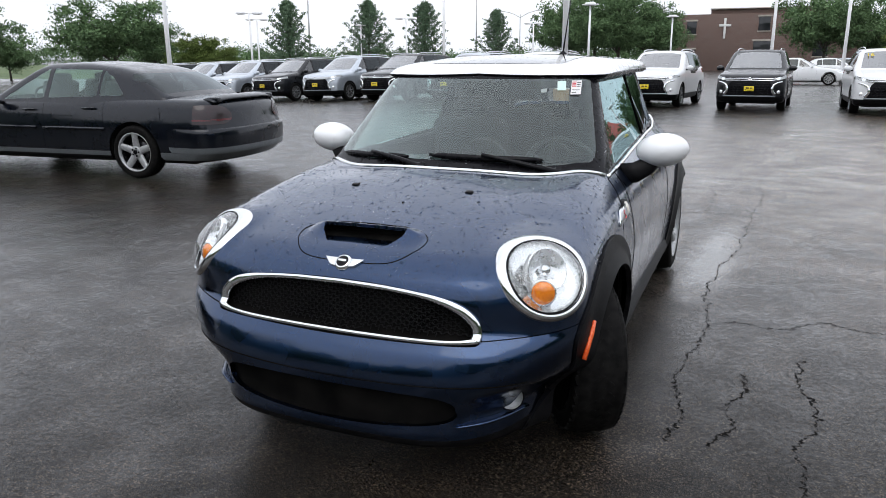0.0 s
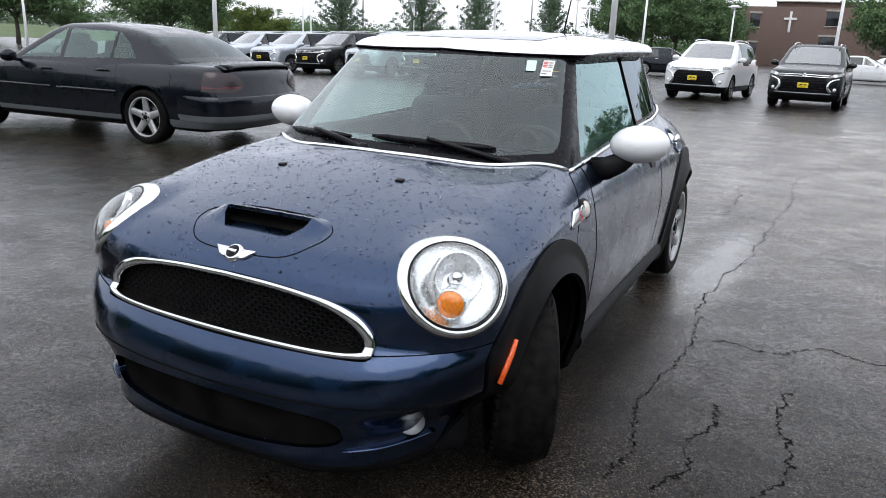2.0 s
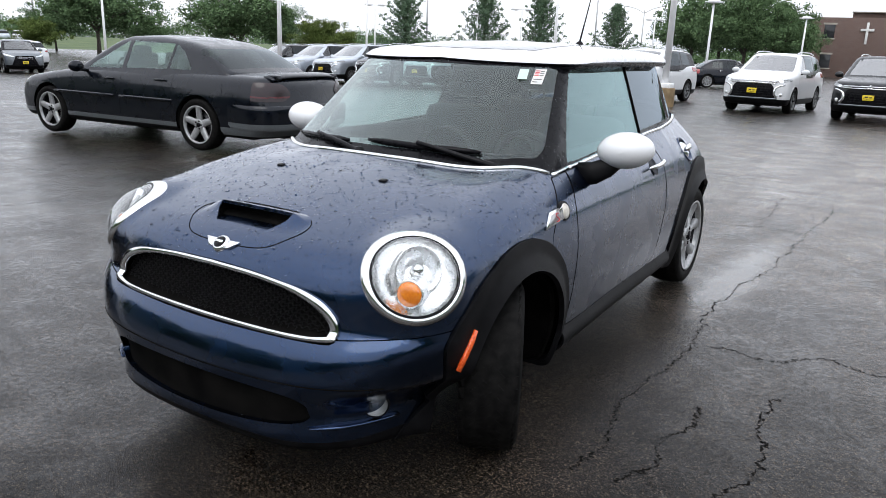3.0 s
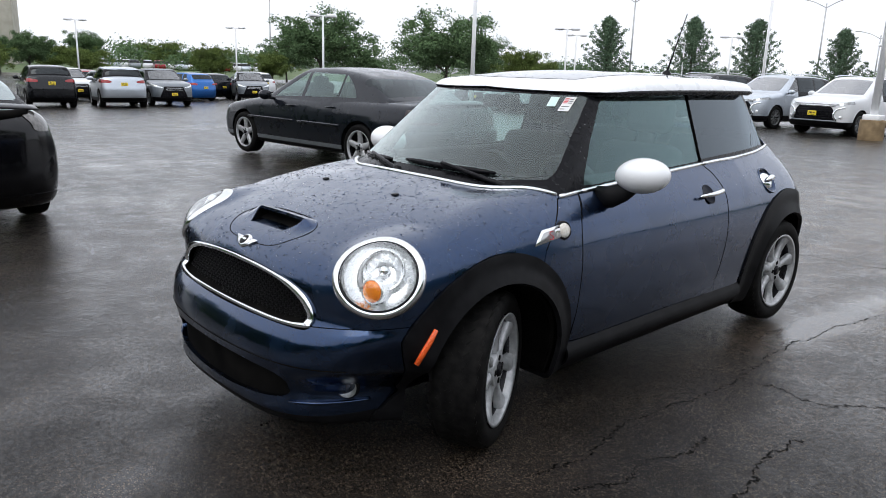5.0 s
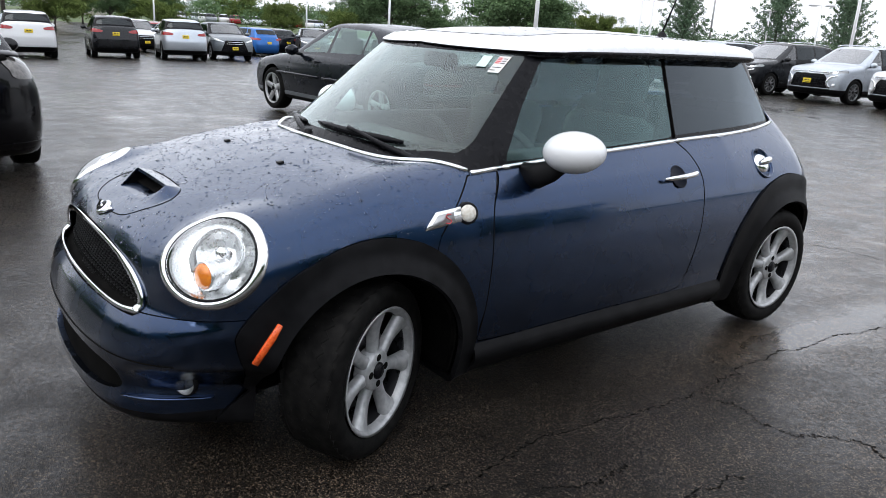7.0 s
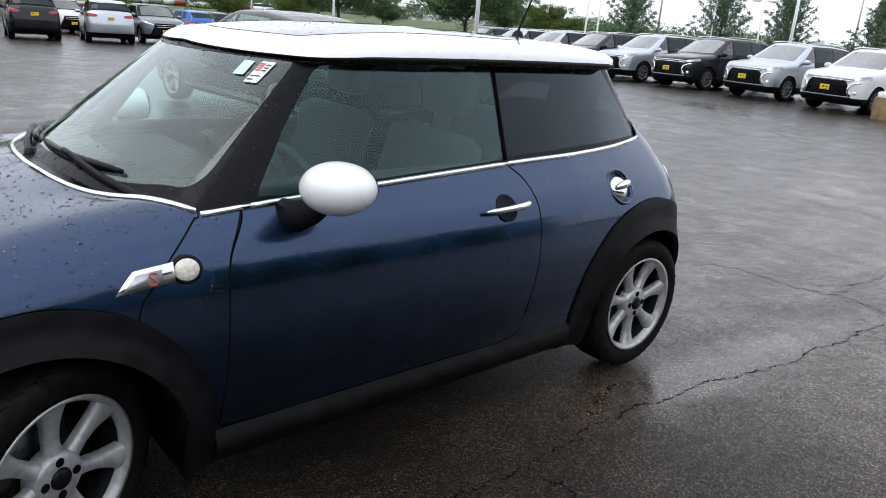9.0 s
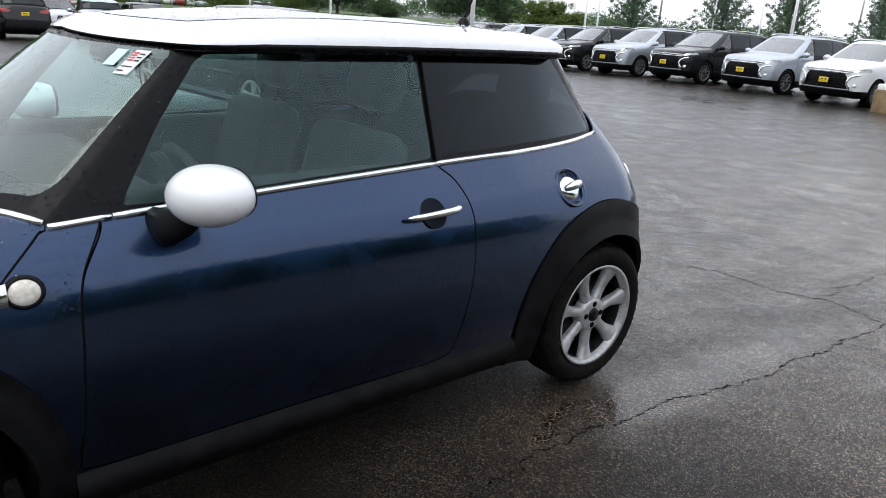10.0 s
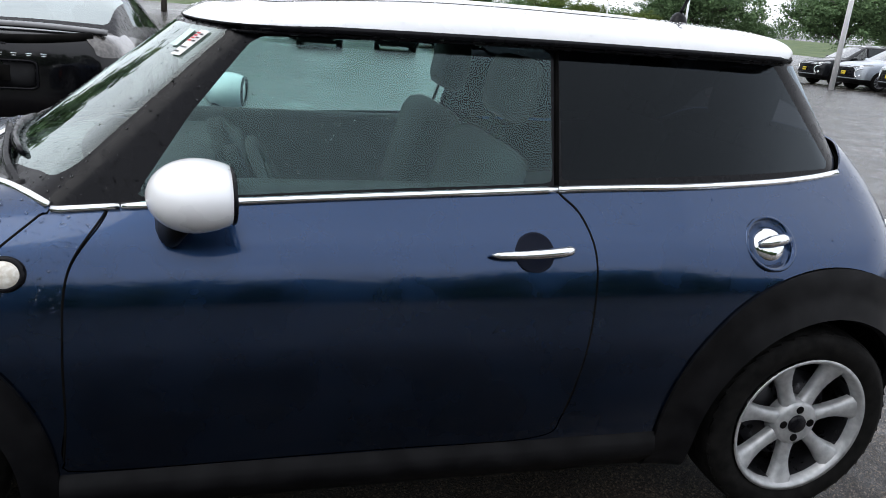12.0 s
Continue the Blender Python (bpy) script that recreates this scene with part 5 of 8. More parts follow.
# side scuttle badge with a round side repeater
for s in (1, -1):
    tri_pts = np.array([(0.187, 0.778), (0.214, 0.780), (0.338, 0.795), (0.338, 0.842), (0.236, 0.832), (0.205, 0.80)])
    ring = spline(np.column_stack([np.zeros(6), tri_pts]), 6, closed=True)
    o = np.column_stack([np.zeros(6), tri_pts])
    p = hit(hb_body, o, np.tile([float(s), 0, 0], (6, 1)), 0, 1.2)
    base_n = Vector((float(s), -0.06, 0.30)).normalized()
    m = frame_of(p.mean(0) + np.array([0.0015 * s, 0, 0]), base_n)
    q = np.array(m.inverted())
    flat2 = (p @ q[:3, :3].T + q[:3, 3])[:, :2]
    if s > 0:
        flat2 = flat2
    else:
        flat2 = flat2[::-1]
    badge_ob = part("side_badge", moved(plate(flat2, 0.009, 0.002), m), CHROME, car, "chrome side badge with a red squiggle")
    inner2 = flat2.mean(0) + (flat2 - flat2.mean(0)) * 0.62
    part("badge_field", moved(plate(inner2, 0.0015), m @ Matrix.Translation((0, 0, 0.009))), ALLOY, badge_ob)
    w = spline([(0.012, 0.016, 0), (-0.004, 0.018, 0), (-0.012, 0.009, 0), (0.0, 0.0, 0), (0.010, -0.009, 0), (0.002, -0.018, 0), (-0.016, -0.015, 0)], 26) * np.array([1.0 if s > 0 else -1.0, 1, 1])
    part("red_squiggle", moved(tube(w * 0.85 + np.array([0.030 * s, 0.004, 0.0115]), 0.0018, 6), m), PAPER_RED, badge_ob)
    c = hit(hb_body, [(0, 0.372, 0.818)], [[float(s), 0, 0]], 0, 1.2)[0]
    m = frame_of(c, base_n)
    rep_ob = part("side_repeater", moved(lathe([(0.0001, 0.016), (0.016, 0.0145), (0.027, 0.010), (0.031, 0.004)], 28), m @ Matrix.Diagonal((1.12, 1, 1, 1))), PALE_LENS, car, "round pale side repeater lamp")
    part("repeater_bezel", moved(lathe([(0.029, 0.006), (0.034, 0.008), (0.038, 0.004), (0.040, -0.004)], 28), m @ Matrix.Diagonal((1.12, 1, 1, 1))), GLOSS_BLACK, rep_ob)
    # orange marker on the front arch trim
    my = np.array([-0.330, -0.352, -0.378, -0.405])
    mp = hit(hb_body, np.column_stack([np.zeros(4), my, [0.562, 0.526, 0.488, 0.447]]), np.tile([float(s), 0, 0], (4, 1)), 0, 1.2)
    mp[:, 0] = mp[0, 0] - s * np.array([0.0, 0.003, 0.008, 0.014])
    part("side_marker", tube(mp + np.array([0.014 * s, 0, 0]), [0.010, 0.013, 0.013, 0.012], 8, flat=0.7, up=(1, 0, 0)), ORANGE, car, "slim orange side marker")

for s in (1, -1):
    mz = np.array([0.545, 0.52, 0.49, 0.465])
    mp = hit(hb_body, np.column_stack([np.zeros(4), np.full(4, 2.845), mz]), np.tile([float(s), 0, 0], (4, 1)), 0, 1.2)
    part("rear_side_marker", tube(mp + np.array([0.012 * s, 0, 0]), [0.010, 0.014, 0.014, 0.010], 8, flat=0.7, up=(1, 0, 0)), TAIL_RED, car, "slim red side marker")

# door handles over flush discs whose dark blue paints the shade of round recesses
for s, door_ob in zip((1, -1), doors):
    c = hit(hb_body, [(0, 1.567, 0.853)], [[float(s), 0, 0]], 0, 1.2)[0]
    n = Vector((float(s), 0, 0.62)).normalized()
    m = frame_of(c, n)
    part("handle_recess", moved(lathe([(0.0001, 0.0012), (0.047, 0.0015), (0.050, 0.0025), (0.053, 0.0005)], 36), m), HANDLE_DARK, door_ob, "dark round disc painted as the shade of a handle recess")
    hp = np.array([(c[0] + 0.020 * s, 1.448, 0.853), (c[0] + 0.036 * s, 1.50, 0.858), (c[0] + 0.040 * s, 1.567, 0.862), (c[0] + 0.036 * s, 1.63, 0.866), (c[0] + 0.022 * s, 1.664, 0.868)])
    handle = part("door_handle", tube(spline(hp, 24), np.interp(np.linspace(0, 1, 24), [0, 0.1, 0.5, 0.88, 1], [0.004, 0.010, 0.0125, 0.0135, 0.006]), 10), CHROME, door_ob, "chrome pull handle")

# tail lamps on the rear corners
for s in (1, -1):
    c = hit(hb_body, [(0.40 * s, 2.4, 0.76)], [Vector((0.45 * s, 1.0, 0)).normalized()], 0, 1.2)[0]
    tl = part("tail_lamp", moved(lathe([(0.0001, 0.018), (0.05, 0.014), (0.085, 0.004), (0.095, -0.012)], 32), frame_of(c - np.array([0.012 * s, 0.02, 0]), (0.55 * s, 0.85, 0.12)) @ Matrix.Diagonal((0.8, 1.25, 1, 1))), TAIL_RED, car, "red oval tail lamp")
    part("chrome_ring", moved(lathe([(0.092, 0.0), (0.100, 0.010), (0.108, 0.004), (0.110, -0.02)], 32), frame_of(c - np.array([0.012 * s, 0.02, 0]), (0.55 * s, 0.85, 0.12)) @ Matrix.Diagonal((0.8, 1.25, 1, 1))), CHROME, tl)

# fuel filler: chrome cap in a blue dish
c = hit(hb_body, [(0, 2.268, 0.869)], [[1.0, 0, 0]], 0, 1.2)[0]
m = frame_of(c, [float(hb_body(np.array([c + d]))[0] - hb_body(np.array([c - d]))[0]) for d in np.eye(3) * 0.02])
dish = part("filler_dish", moved(lathe([(0.0001, -0.035), (0.05, -0.033), (0.066, -0.012), (0.074, 0.001), (0.080, 0.0015), (0.082, -0.004)], 40), m), MINI_BLUE, car)
cap = part("filler_cap", moved(lathe([(0.0001, 0.012), (0.03, 0.010), (0.046, 0.0), (0.056, -0.016), (0.058, -0.03)], 40), m), CHROME, car, "chrome fuel filler cap")
part("cap_grip", moved(tube([(-0.05, 0, 0.010), (-0.02, 0, 0.022), (0.02, 0, 0.024), (0.055, 0, 0.012)], [0.010, 0.017, 0.017, 0.008], 10), m @ pose(0, 0, 0, 0, 0, 8)), CHROME, cap)

# door mirrors
def egg(rx, ry, rz, n=28, k=18):
    a, b = np.linspace(0, 2 * np.pi, n, False), np.linspace(-np.pi / 2, np.pi / 2, k)
    v = np.stack([np.cos(b)[:, None] * np.cos(a), np.repeat(np.sin(b)[:, None], n, 1), np.cos(b)[:, None] * np.sin(a)], -1).reshape(-1, 3)
    u = np.clip(np.repeat(b, n) / (np.pi / 2), 0, 1)
    wide = np.where(u > 0, (1 - 0.24 * u * u) / np.maximum(np.repeat(np.cos(b), n), 1e-6), 1.0)[:, None]
    v = np.where(u[:, None] > 0, v * np.where([True, False, True], wide, 1.0), v)
    v[:, 1] = np.where(u > 0, 0.80 * u, v[:, 1])
    f = [[i * n + j, (i + 1) * n + j, (i + 1) * n + (j + 1) % n, i * n + (j + 1) % n] for i in range(k - 1) for j in range(n)]
    return v * np.array([rx, ry, rz]), f


for s, door_ob in zip((1, -1), doors):
    m = Matrix.Translation((0.866 * s, 0.768, 1.019)) @ pose(0, 0, 0, 0, -5 * s, 7 * s)
    mirror = part("mirror_shell", moved(egg(0.118, 0.096, 0.076), m), WHITE_PAINT, door_ob, "white egg-shaped door mirror")
    part("mirror_rim", moved((lambda q: tube(np.column_stack([q[:, 0], np.full(36, 0.072), q[:, 1]]), 0.006, 6, closed=True, up=(0, 1, 0)))(oval(0.086, 0.057, 36)), m), GLOSS_BLACK, mirror)
    part("mirror_glass", moved((lambda q: (np.column_stack([q[:, 0], np.full(36, 0.070), q[:, 1]]), [list(range(36))]))(oval(0.084, 0.055, 36)), m), MIRROR, mirror)
    part("mirror_foot", tube([(0.70 * s, 0.695, 0.910), (0.760 * s, 0.708, 0.920), (0.805 * s, 0.728, 0.945), (0.845 * s, 0.752, 0.985)], [0.050, 0.047, 0.042, 0.036], 14, flat=0.62, up=(0, 1, 0)), TRIM, mirror, "black mirror foot")

# wipers
def wiper(blade_a, blade_b, pivot, elbow):
    on_screen = lambda p, off: (lambda q: q + np.array([0, -0.6, 0.8]) * off)(hit(hb_cabin, [(p[0], -0.5, p[1])], [[0, 1.0, 0]], 0, 1.6)[0])  # noqa: E731
    pts = [on_screen((blade_a[0] + (blade_b[0] - blade_a[0]) * u, blade_a[1] + (blade_b[1] - blade_a[1]) * u), 0.010) for u in np.linspace(0, 1, 12)]
    w = part("wiper_blade", tube(pts, np.interp(np.linspace(0, 1, 12), [0, 0.15, 0.85, 1], [0.005, 0.011, 0.011, 0.005]), 6, flat=1.4), GLOSS_BLACK, car, "black wiper blade")
    mid = on_screen(((blade_a[0] + blade_b[0]) / 2, (blade_a[1] + blade_b[1]) / 2), 0.032)
    part("wiper_arm", tube(spline([pivot, elbow, mid], 16), np.linspace(0.015, 0.009, 16), 8), GLOSS_BLACK, w)
    part("wiper_pivot", moved(lathe([(0.0001, 0.025), (0.016, 0.022), (0.022, 0.0), (0.022, -0.03)], 18), Matrix.Translation(pivot)), GLOSS_BLACK, w)


wiper((-0.06, 1.012), (0.43, 1.000), (0.545, 0.360, 0.945), (0.40, 0.290, 0.985))
wiper((-0.57, 0.985), (-0.16, 1.000), (-0.08, 0.205, 0.968), (-0.20, 0.225, 0.998))

# papers inside the windscreen
def screen_paper(name, x0, x1, z0, z1, mat, label, inset=-0.004):
    q = hit(hb_cabin, [(x, -0.5, z) for x, z in ((x0, z0), (x1, z0), (x1 - 0.012, z1), (x0 - 0.012, z1))], np.tile([0, 1.0, 0], (4, 1)), 0, 1.8)
    q = q + np.array([0, inset, 0.003])
    nrm = np.cross(q[1] - q[0], q[3] - q[0])
    nrm /= np.linalg.norm(nrm)
    return part(name, (np.concatenate([q, q - nrm * 0.001 * 1]), [[0, 1, 2, 3], [7, 6, 5, 4], [0, 4, 5, 1], [1, 5, 6, 2], [2, 6, 7, 3], [3, 7, 4, 0]]), mat, None, smooth=False), q, nrm


ob, q, nrm = screen_paper("windscreen_sticker", 0.452, 0.494, 1.262, 1.322, PAPER, "")
tagged(ob, "white sticker with red and black print on the windscreen", "sticker")
for i, (u, v, wu, wv, mt) in enumerate([(0.08, 0.55, 0.38, 0.06, PAPER_RED), (0.08, 0.65, 0.38, 0.06, PAPER_RED), (0.08, 0.75, 0.38, 0.06, PAPER_RED), (0.08, 0.85, 0.38, 0.06, PAPER_RED), (0.55, 0.55, 0.35, 0.05, INK), (0.55, 0.68, 0.35, 0.05, INK), (0.55, 0.82, 0.35, 0.05, INK), (0.1, 0.30, 0.75, 0.04, INK), (0.1, 0.12, 0.45, 0.05, INK)]):
    ex, ey = q[1] - q[0], q[3] - q[0]
    c = q[0] + ex * u + ey * v - nrm * 0.0 + np.array([0, -0.0025, 0.0])
    vv = np.array([c, c + ex * wu, c + ex * wu + ey * wv, c + ey * wv])
    part("print_bar", (vv, [[0, 1, 2, 3]]), mt, ob, smooth=False)
ob2, _, _ = screen_paper("windscreen_tag", 0.392, 0.428, 1.280, 1.320, PAPER_GREEN, "")
tagged(ob2, "small pale green tag on the windscreen", "sticker")

# cabin
def seat_at(x, y):
    st = part("seat", block(0.50, 0.50, 0.22, 0.06, at=Matrix.Translation((x, y, 0.40)) @ pose(0, 0, 0, 6)), FABRIC, car, "dark grey fabric seat")
    part("seat_back", block(0.48, 0.15, 0.60, 0.06, at=Matrix.Translation((x, y + 0.26, 0.50)) @ pose(0, 0, 0, -16)), FABRIC, st)
    part("headrest", block(0.27, 0.10, 0.18, 0.045, at=Matrix.Translation((x, y + 0.46, 1.13)) @ pose(0, 0, 0, -10)), FABRIC, st)
    for dx in (-0.06, 0.06):
        part("headrest_post", tube([(x + dx, y + 0.42, 1.04), (x + dx, y + 0.46, 1.16)], 0.007, 6), GLOSS_BLACK, st)


for sx in (0.36, -0.36):
    seat_at(sx, 1.12)
    seat_at(sx * 0.85, 1.92)
part("floor_pan", block(1.0, 1.7, 0.06, 0.02, at=Matrix.Translation((0, 1.22, 0.21))), DARK, car)
# two unseen trays added to deepen the shadow under nose and tail
part("nose_undertray", block(0.98, 0.95, 0.05, 0.02, at=Matrix.Translation((0, -0.15, 0.185))), DARK, car)
part("rear_undertray", block(0.98, 0.75, 0.05, 0.02, at=Matrix.Translation((0, 2.42, 0.21))), DARK, car)
dash = part("dashboard", block(1.26, 0.46, 0.22, 0.08, at=Matrix.Translation((0, 0.62, 0.72))), CABIN, car, "dark dashboard")
part("speedometer", moved(lathe([(0.0001, 0.03), (0.10, 0.03), (0.115, 0.02), (0.12, -0.02)], 32), Matrix.Translation((0, 0.80, 0.93)) @ pose(0, 0, 0, -70)), CABIN, dash)
part("tachometer", moved(lathe([(0.0001, 0.02), (0.05, 0.02), (0.056, 0.012), (0.058, -0.02)], 24), Matrix.Translation((0.36, 0.84, 0.975)) @ pose(0, 0, 0, -70)), CABIN, dash)
ring = np.column_stack([0.185 * np.cos(np.linspace(0, 2 * np.pi, 40, False)), 0.185 * np.sin(np.linspace(0, 2 * np.pi, 40, False)), np.zeros(40)])
m = Matrix.Translation((0.36, 0.955, 0.87)) @ pose(0, 0, 0, -64)
sw = part("steering_wheel", moved(tube(ring, 0.016, 8, closed=True, up=(0, 0, 1.0001)), m), CABIN, car, "black steering wheel")
part("wheel_boss", moved(lathe([(0.0001, 0.03), (0.05, 0.028), (0.07, 0.01), (0.06, -0.04)], 24), m), CABIN, sw)
for a in (90, 210, 330):
    part("wheel_spoke", moved(tube([(0.05, 0, 0), (0.18, 0, 0)], [0.018, 0.012], 6, flat=0.5), m @ pose(0, 0, 0, 0, 0, a)), CABIN, sw)
for s, door_ob in zip((1, -1), doors):
    part("door_card", block(0.05, 1.05, 0.635, 0.02, at=Matrix.Translation((0.665 * s, 1.13, 0.36)) @ pose(0, 0, 0, 0, -7 * s)), CABIN, door_ob)
part("rear_view_mirror", block(0.24, 0.03, 0.065, 0.02, at=Matrix.Translation((0.0, 0.80, 1.25))), GLOSS_BLACK, car)
part("load_floor", block(1.2, 0.8, 0.05, 0.02, at=Matrix.Translation((0, 2.35, 0.72))), CABIN, car)


# ---- rain beads on the hatchback ----
def beads(mesh, count, rng, small, large, steep=-0.2):
    """Flattened drops scattered evenly over a mesh: one joined mesh."""
    v, t = mesh
    t = np.asarray(t)
    f = np.cross(v[t[:, 1]] - v[t[:, 0]], v[t[:, 2]] - v[t[:, 0]])
    area = np.linalg.norm(f, axis=1)
    good = (f[:, 2] > steep * area) & (area > 0)
    t, f, area = t[good], f[good], area[good]
    pick = rng.choice(len(t), count, p=area / area.sum())
    a, b = rng.random(count), rng.random(count)
    a, b = np.where(a + b > 1, 1 - a, a), np.where(a + b > 1, 1 - b, b)
    q = t[pick]
    c = v[q[:, 0]] + (v[q[:, 1]] - v[q[:, 0]]) * a[:, None] + (v[q[:, 2]] - v[q[:, 0]]) * b[:, None]
    n = f[pick] / area[pick][:, None]
    u = np.cross(n, [0.13, 0.31, 0.94])
    u /= np.linalg.norm(u, axis=1)[:, None]
    w = np.cross(n, u)
    r = small + (large - small) * rng.random(count) ** 3
    k = 7
    ang = np.linspace(0, 2 * np.pi, k, False)
    rings = []
    for rad, up in ((1.0, -0.05), (0.86, 0.30), (0.5, 0.50)):
        wob = 1 + 0.18 * rng.normal(0, 1, (count, 1))
        rings.append(c[:, None] + (r * rad)[:, None, None] * (np.cos(ang)[None, :, None] * u[:, None] * wob[:, None] + np.sin(ang)[None, :, None] * w[:, None]) + (r * up)[:, None, None] * n[:, None])
    verts = np.concatenate([np.concatenate(rings, 1), (c + n * (r * 0.56)[:, None])[:, None]], 1)
    one = []
    for g in (0, 1):
        for j in range(k):
            p, e = g * k + j, g * k + (j + 1) % k
            one += [(p, e, e + k), (p, e + k, p + k)]
    one += [(2 * k + j, 2 * k + (j + 1) % k, 3 * k) for j in range(k)]
    faces = (np.arange(count)[:, None, None] * (3 * k + 1) + np.array(one)[None]).reshape(-1, 3)
    return verts.reshape(-1, 3), faces


rng = np.random.default_rng(77)
tops = {"wing_rain": (wing, 500, 0.0015, 0.004, 0.15), "hood_rain": (hood, 3600, 0.0015, 0.0055, 0.2), "scoop_rain": (scoop, 150, 0.0015, 0.004, 0.2),
        "roof_rain": (keep(roof, roof_low), 1500, 0.0015, 0.0045, 0.05), "pillar_rain": (keep(cabin, lambda v: v[:, 1] - 1.0), 700, 0.0015, 0.0045, -0.3),
        "windscreen_rain": (screen, 900, 0.001, 0.0028, -0.3), "side_glass_rain": (side_w, 600, 0.001, 0.0032, -0.5), "shoulder_rain": (keep(quarter, lambda v: 0.86 - v[:, 2]), 350, 0.0012, 0.003, 0.1)}
for name, (mesh, count, lo, hi, steep) in tops.items():
    tagged(part(name, beads(mesh, count, rng, lo, hi, steep), WATER, car, "clear rain beads on the paint"), kind="stuff")

# ---- other cars, all made by one builder from a few profile lines ----
SUV = dict(
    length=4.69, half=0.895, axles=(0.95, 3.62), wheel=0.352, rim=0.235, bottom=0.24,
    plan=([0, 0.3, 0.9, 2.4, 3.8, 4.4, 4.7], [0.82, 0.875, 0.895, 0.895, 0.89, 0.86, 0.80]),
    section=([0.2, 0.4, 0.6, 0.82, 0.98, 1.08, 1.2], [-0.06, -0.01, 0.0, -0.004, -0.022, -0.05, -0.11]),
    top=([0, 0.25, 0.7, 1.2, 1.6, 3.0, 4.7], [0.90, 1.00, 1.075, 1.13, 1.18, 1.22, 1.24]),
    nose=([0.24, 0.4, 0.6, 0.8, 0.95, 1.05], [0.10, 0.01, 0.0, 0.02, 0.07, 0.2]), nose_bow=0.22,
    tail=([0.24, 0.45, 0.7, 0.9, 1.1, 1.25], [4.52, 4.66, 4.69, 4.64, 4.60, 4.54]),
    belt=([1.0, 2.0, 3.2, 4.6], [1.075, 1.115, 1.155, 1.20]), cowl=1.12, cowl_bow=0.28,
    screen=1.78, screen_base=1.13, roof=1.655, back=(4.60, 0.55), tumble=0.34, glass_in=0.055,
    roof_line=([1.6, 2.2, 3.0, 3.9, 4.5], [1.595, 1.655, 1.665, 1.625, 1.55]),
    windows=[(1.40, 2.12, 1.0), (2.19, 3.05, 1.0), (3.14, 3.86, 0.85)], doors=[(1.32, 2.15), (2.15, 3.10)], rails=True,
)
CROSSOVER = dict(SUV, length=4.3, axles=(0.85, 3.52), half=0.885,
    plan=([0, 0.3, 0.9, 2.4, 3.5, 4.0, 4.3], [0.81, 0.865, 0.885, 0.885, 0.88, 0.85, 0.79]),
    tail=([0.24, 0.45, 0.7, 0.9, 1.1, 1.25], [4.12, 4.27, 4.30, 4.26, 4.20, 4.13]), back=(4.18, 0.62),
    roof_line=([1.5, 2.1, 2.8, 3.5, 4.1], [1.57, 1.62, 1.63, 1.59, 1.53]), roof=1.62,
    windows=[(1.32, 2.02, 1.0), (2.09, 2.92, 1.0), (3.0, 3.5, 0.8)], doors=[(1.25, 2.05), (2.05, 2.95)], rails=False)
SEDAN = dict(
    length=4.99, half=0.92, axles=(0.99, 3.80), wheel=0.325, rim=0.235, bottom=0.21,
    plan=([0, 0.35, 1.0, 2.5, 4.0, 4.6, 5.0], [0.78, 0.87, 0.915, 0.92, 0.915, 0.875, 0.80]),
    section=([0.18, 0.32, 0.5, 0.62, 0.75, 0.86, 0.95, 1.02], [-0.06, -0.02, 0.0, 0.0, -0.02, -0.055, -0.10, -0.15]),
    top=([0, 0.3, 0.8, 1.35, 1.9, 3.4, 4.2, 4.75, 5.0], [0.66, 0.76, 0.85, 0.925, 0.97, 1.0, 0.985, 0.965, 0.93]),
    nose=([0.2, 0.35, 0.5, 0.65, 0.78], [0.10, 0.01, 0.0, 0.05, 0.2]), nose_bow=0.35,
    tail=([0.2, 0.36, 0.52, 0.7, 0.85, 0.97], [4.84, 4.97, 4.985, 4.95, 4.92, 4.86]),
    belt=([1.2, 2.2, 3.2, 4.3], [0.895, 0.925, 0.955, 0.975]), cowl=1.30, cowl_bow=0.35,
    screen=1.95, screen_base=0.93, roof=1.385, back=(4.28, 1.75), tumble=0.52, glass_in=0.10,
    roof_line=([1.9, 2.4, 2.8, 3.3, 3.8], [1.325, 1.385, 1.395, 1.36, 1.27]),
    windows=[(1.62, 2.40, 1.0), (2.47, 3.22, 1.0), (3.26, 3.62, 0.7)], doors=[(1.50, 2.43), (2.43, 3.36)], rails=False,
)
COUPE = dict(SEDAN, length=4.58, axles=(0.98, 3.55), half=0.915, wheel=0.335, rim=0.235,
    plan=([0, 0.35, 1.0, 2.3, 3.6, 4.2, 4.6], [0.76, 0.86, 0.905, 0.90, 0.915, 0.88, 0.78]),
    top=([0, 0.3, 0.8, 1.35, 1.9, 3.0, 3.8, 4.3, 4.6], [0.64, 0.74, 0.83, 0.91, 0.97, 1.01, 1.03, 1.02, 0.98]),
    tail=([0.2, 0.36, 0.55, 0.75, 0.9, 1.02], [4.42, 4.55, 4.585, 4.582, 4.565, 4.53]),
    belt=([1.2, 2.2, 3.2, 4.2], [0.90, 0.945, 0.995, 1.02]), back=(4.22, 2.3), roof=1.355,
    roof_line=([1.9, 2.4, 2.8, 3.3, 3.8], [1.30, 1.35, 1.36, 1.31, 1.21]),
    windows=[(1.62, 2.72, 1.0), (2.80, 3.35, 0.6)], doors=[(1.50, 2.78)])
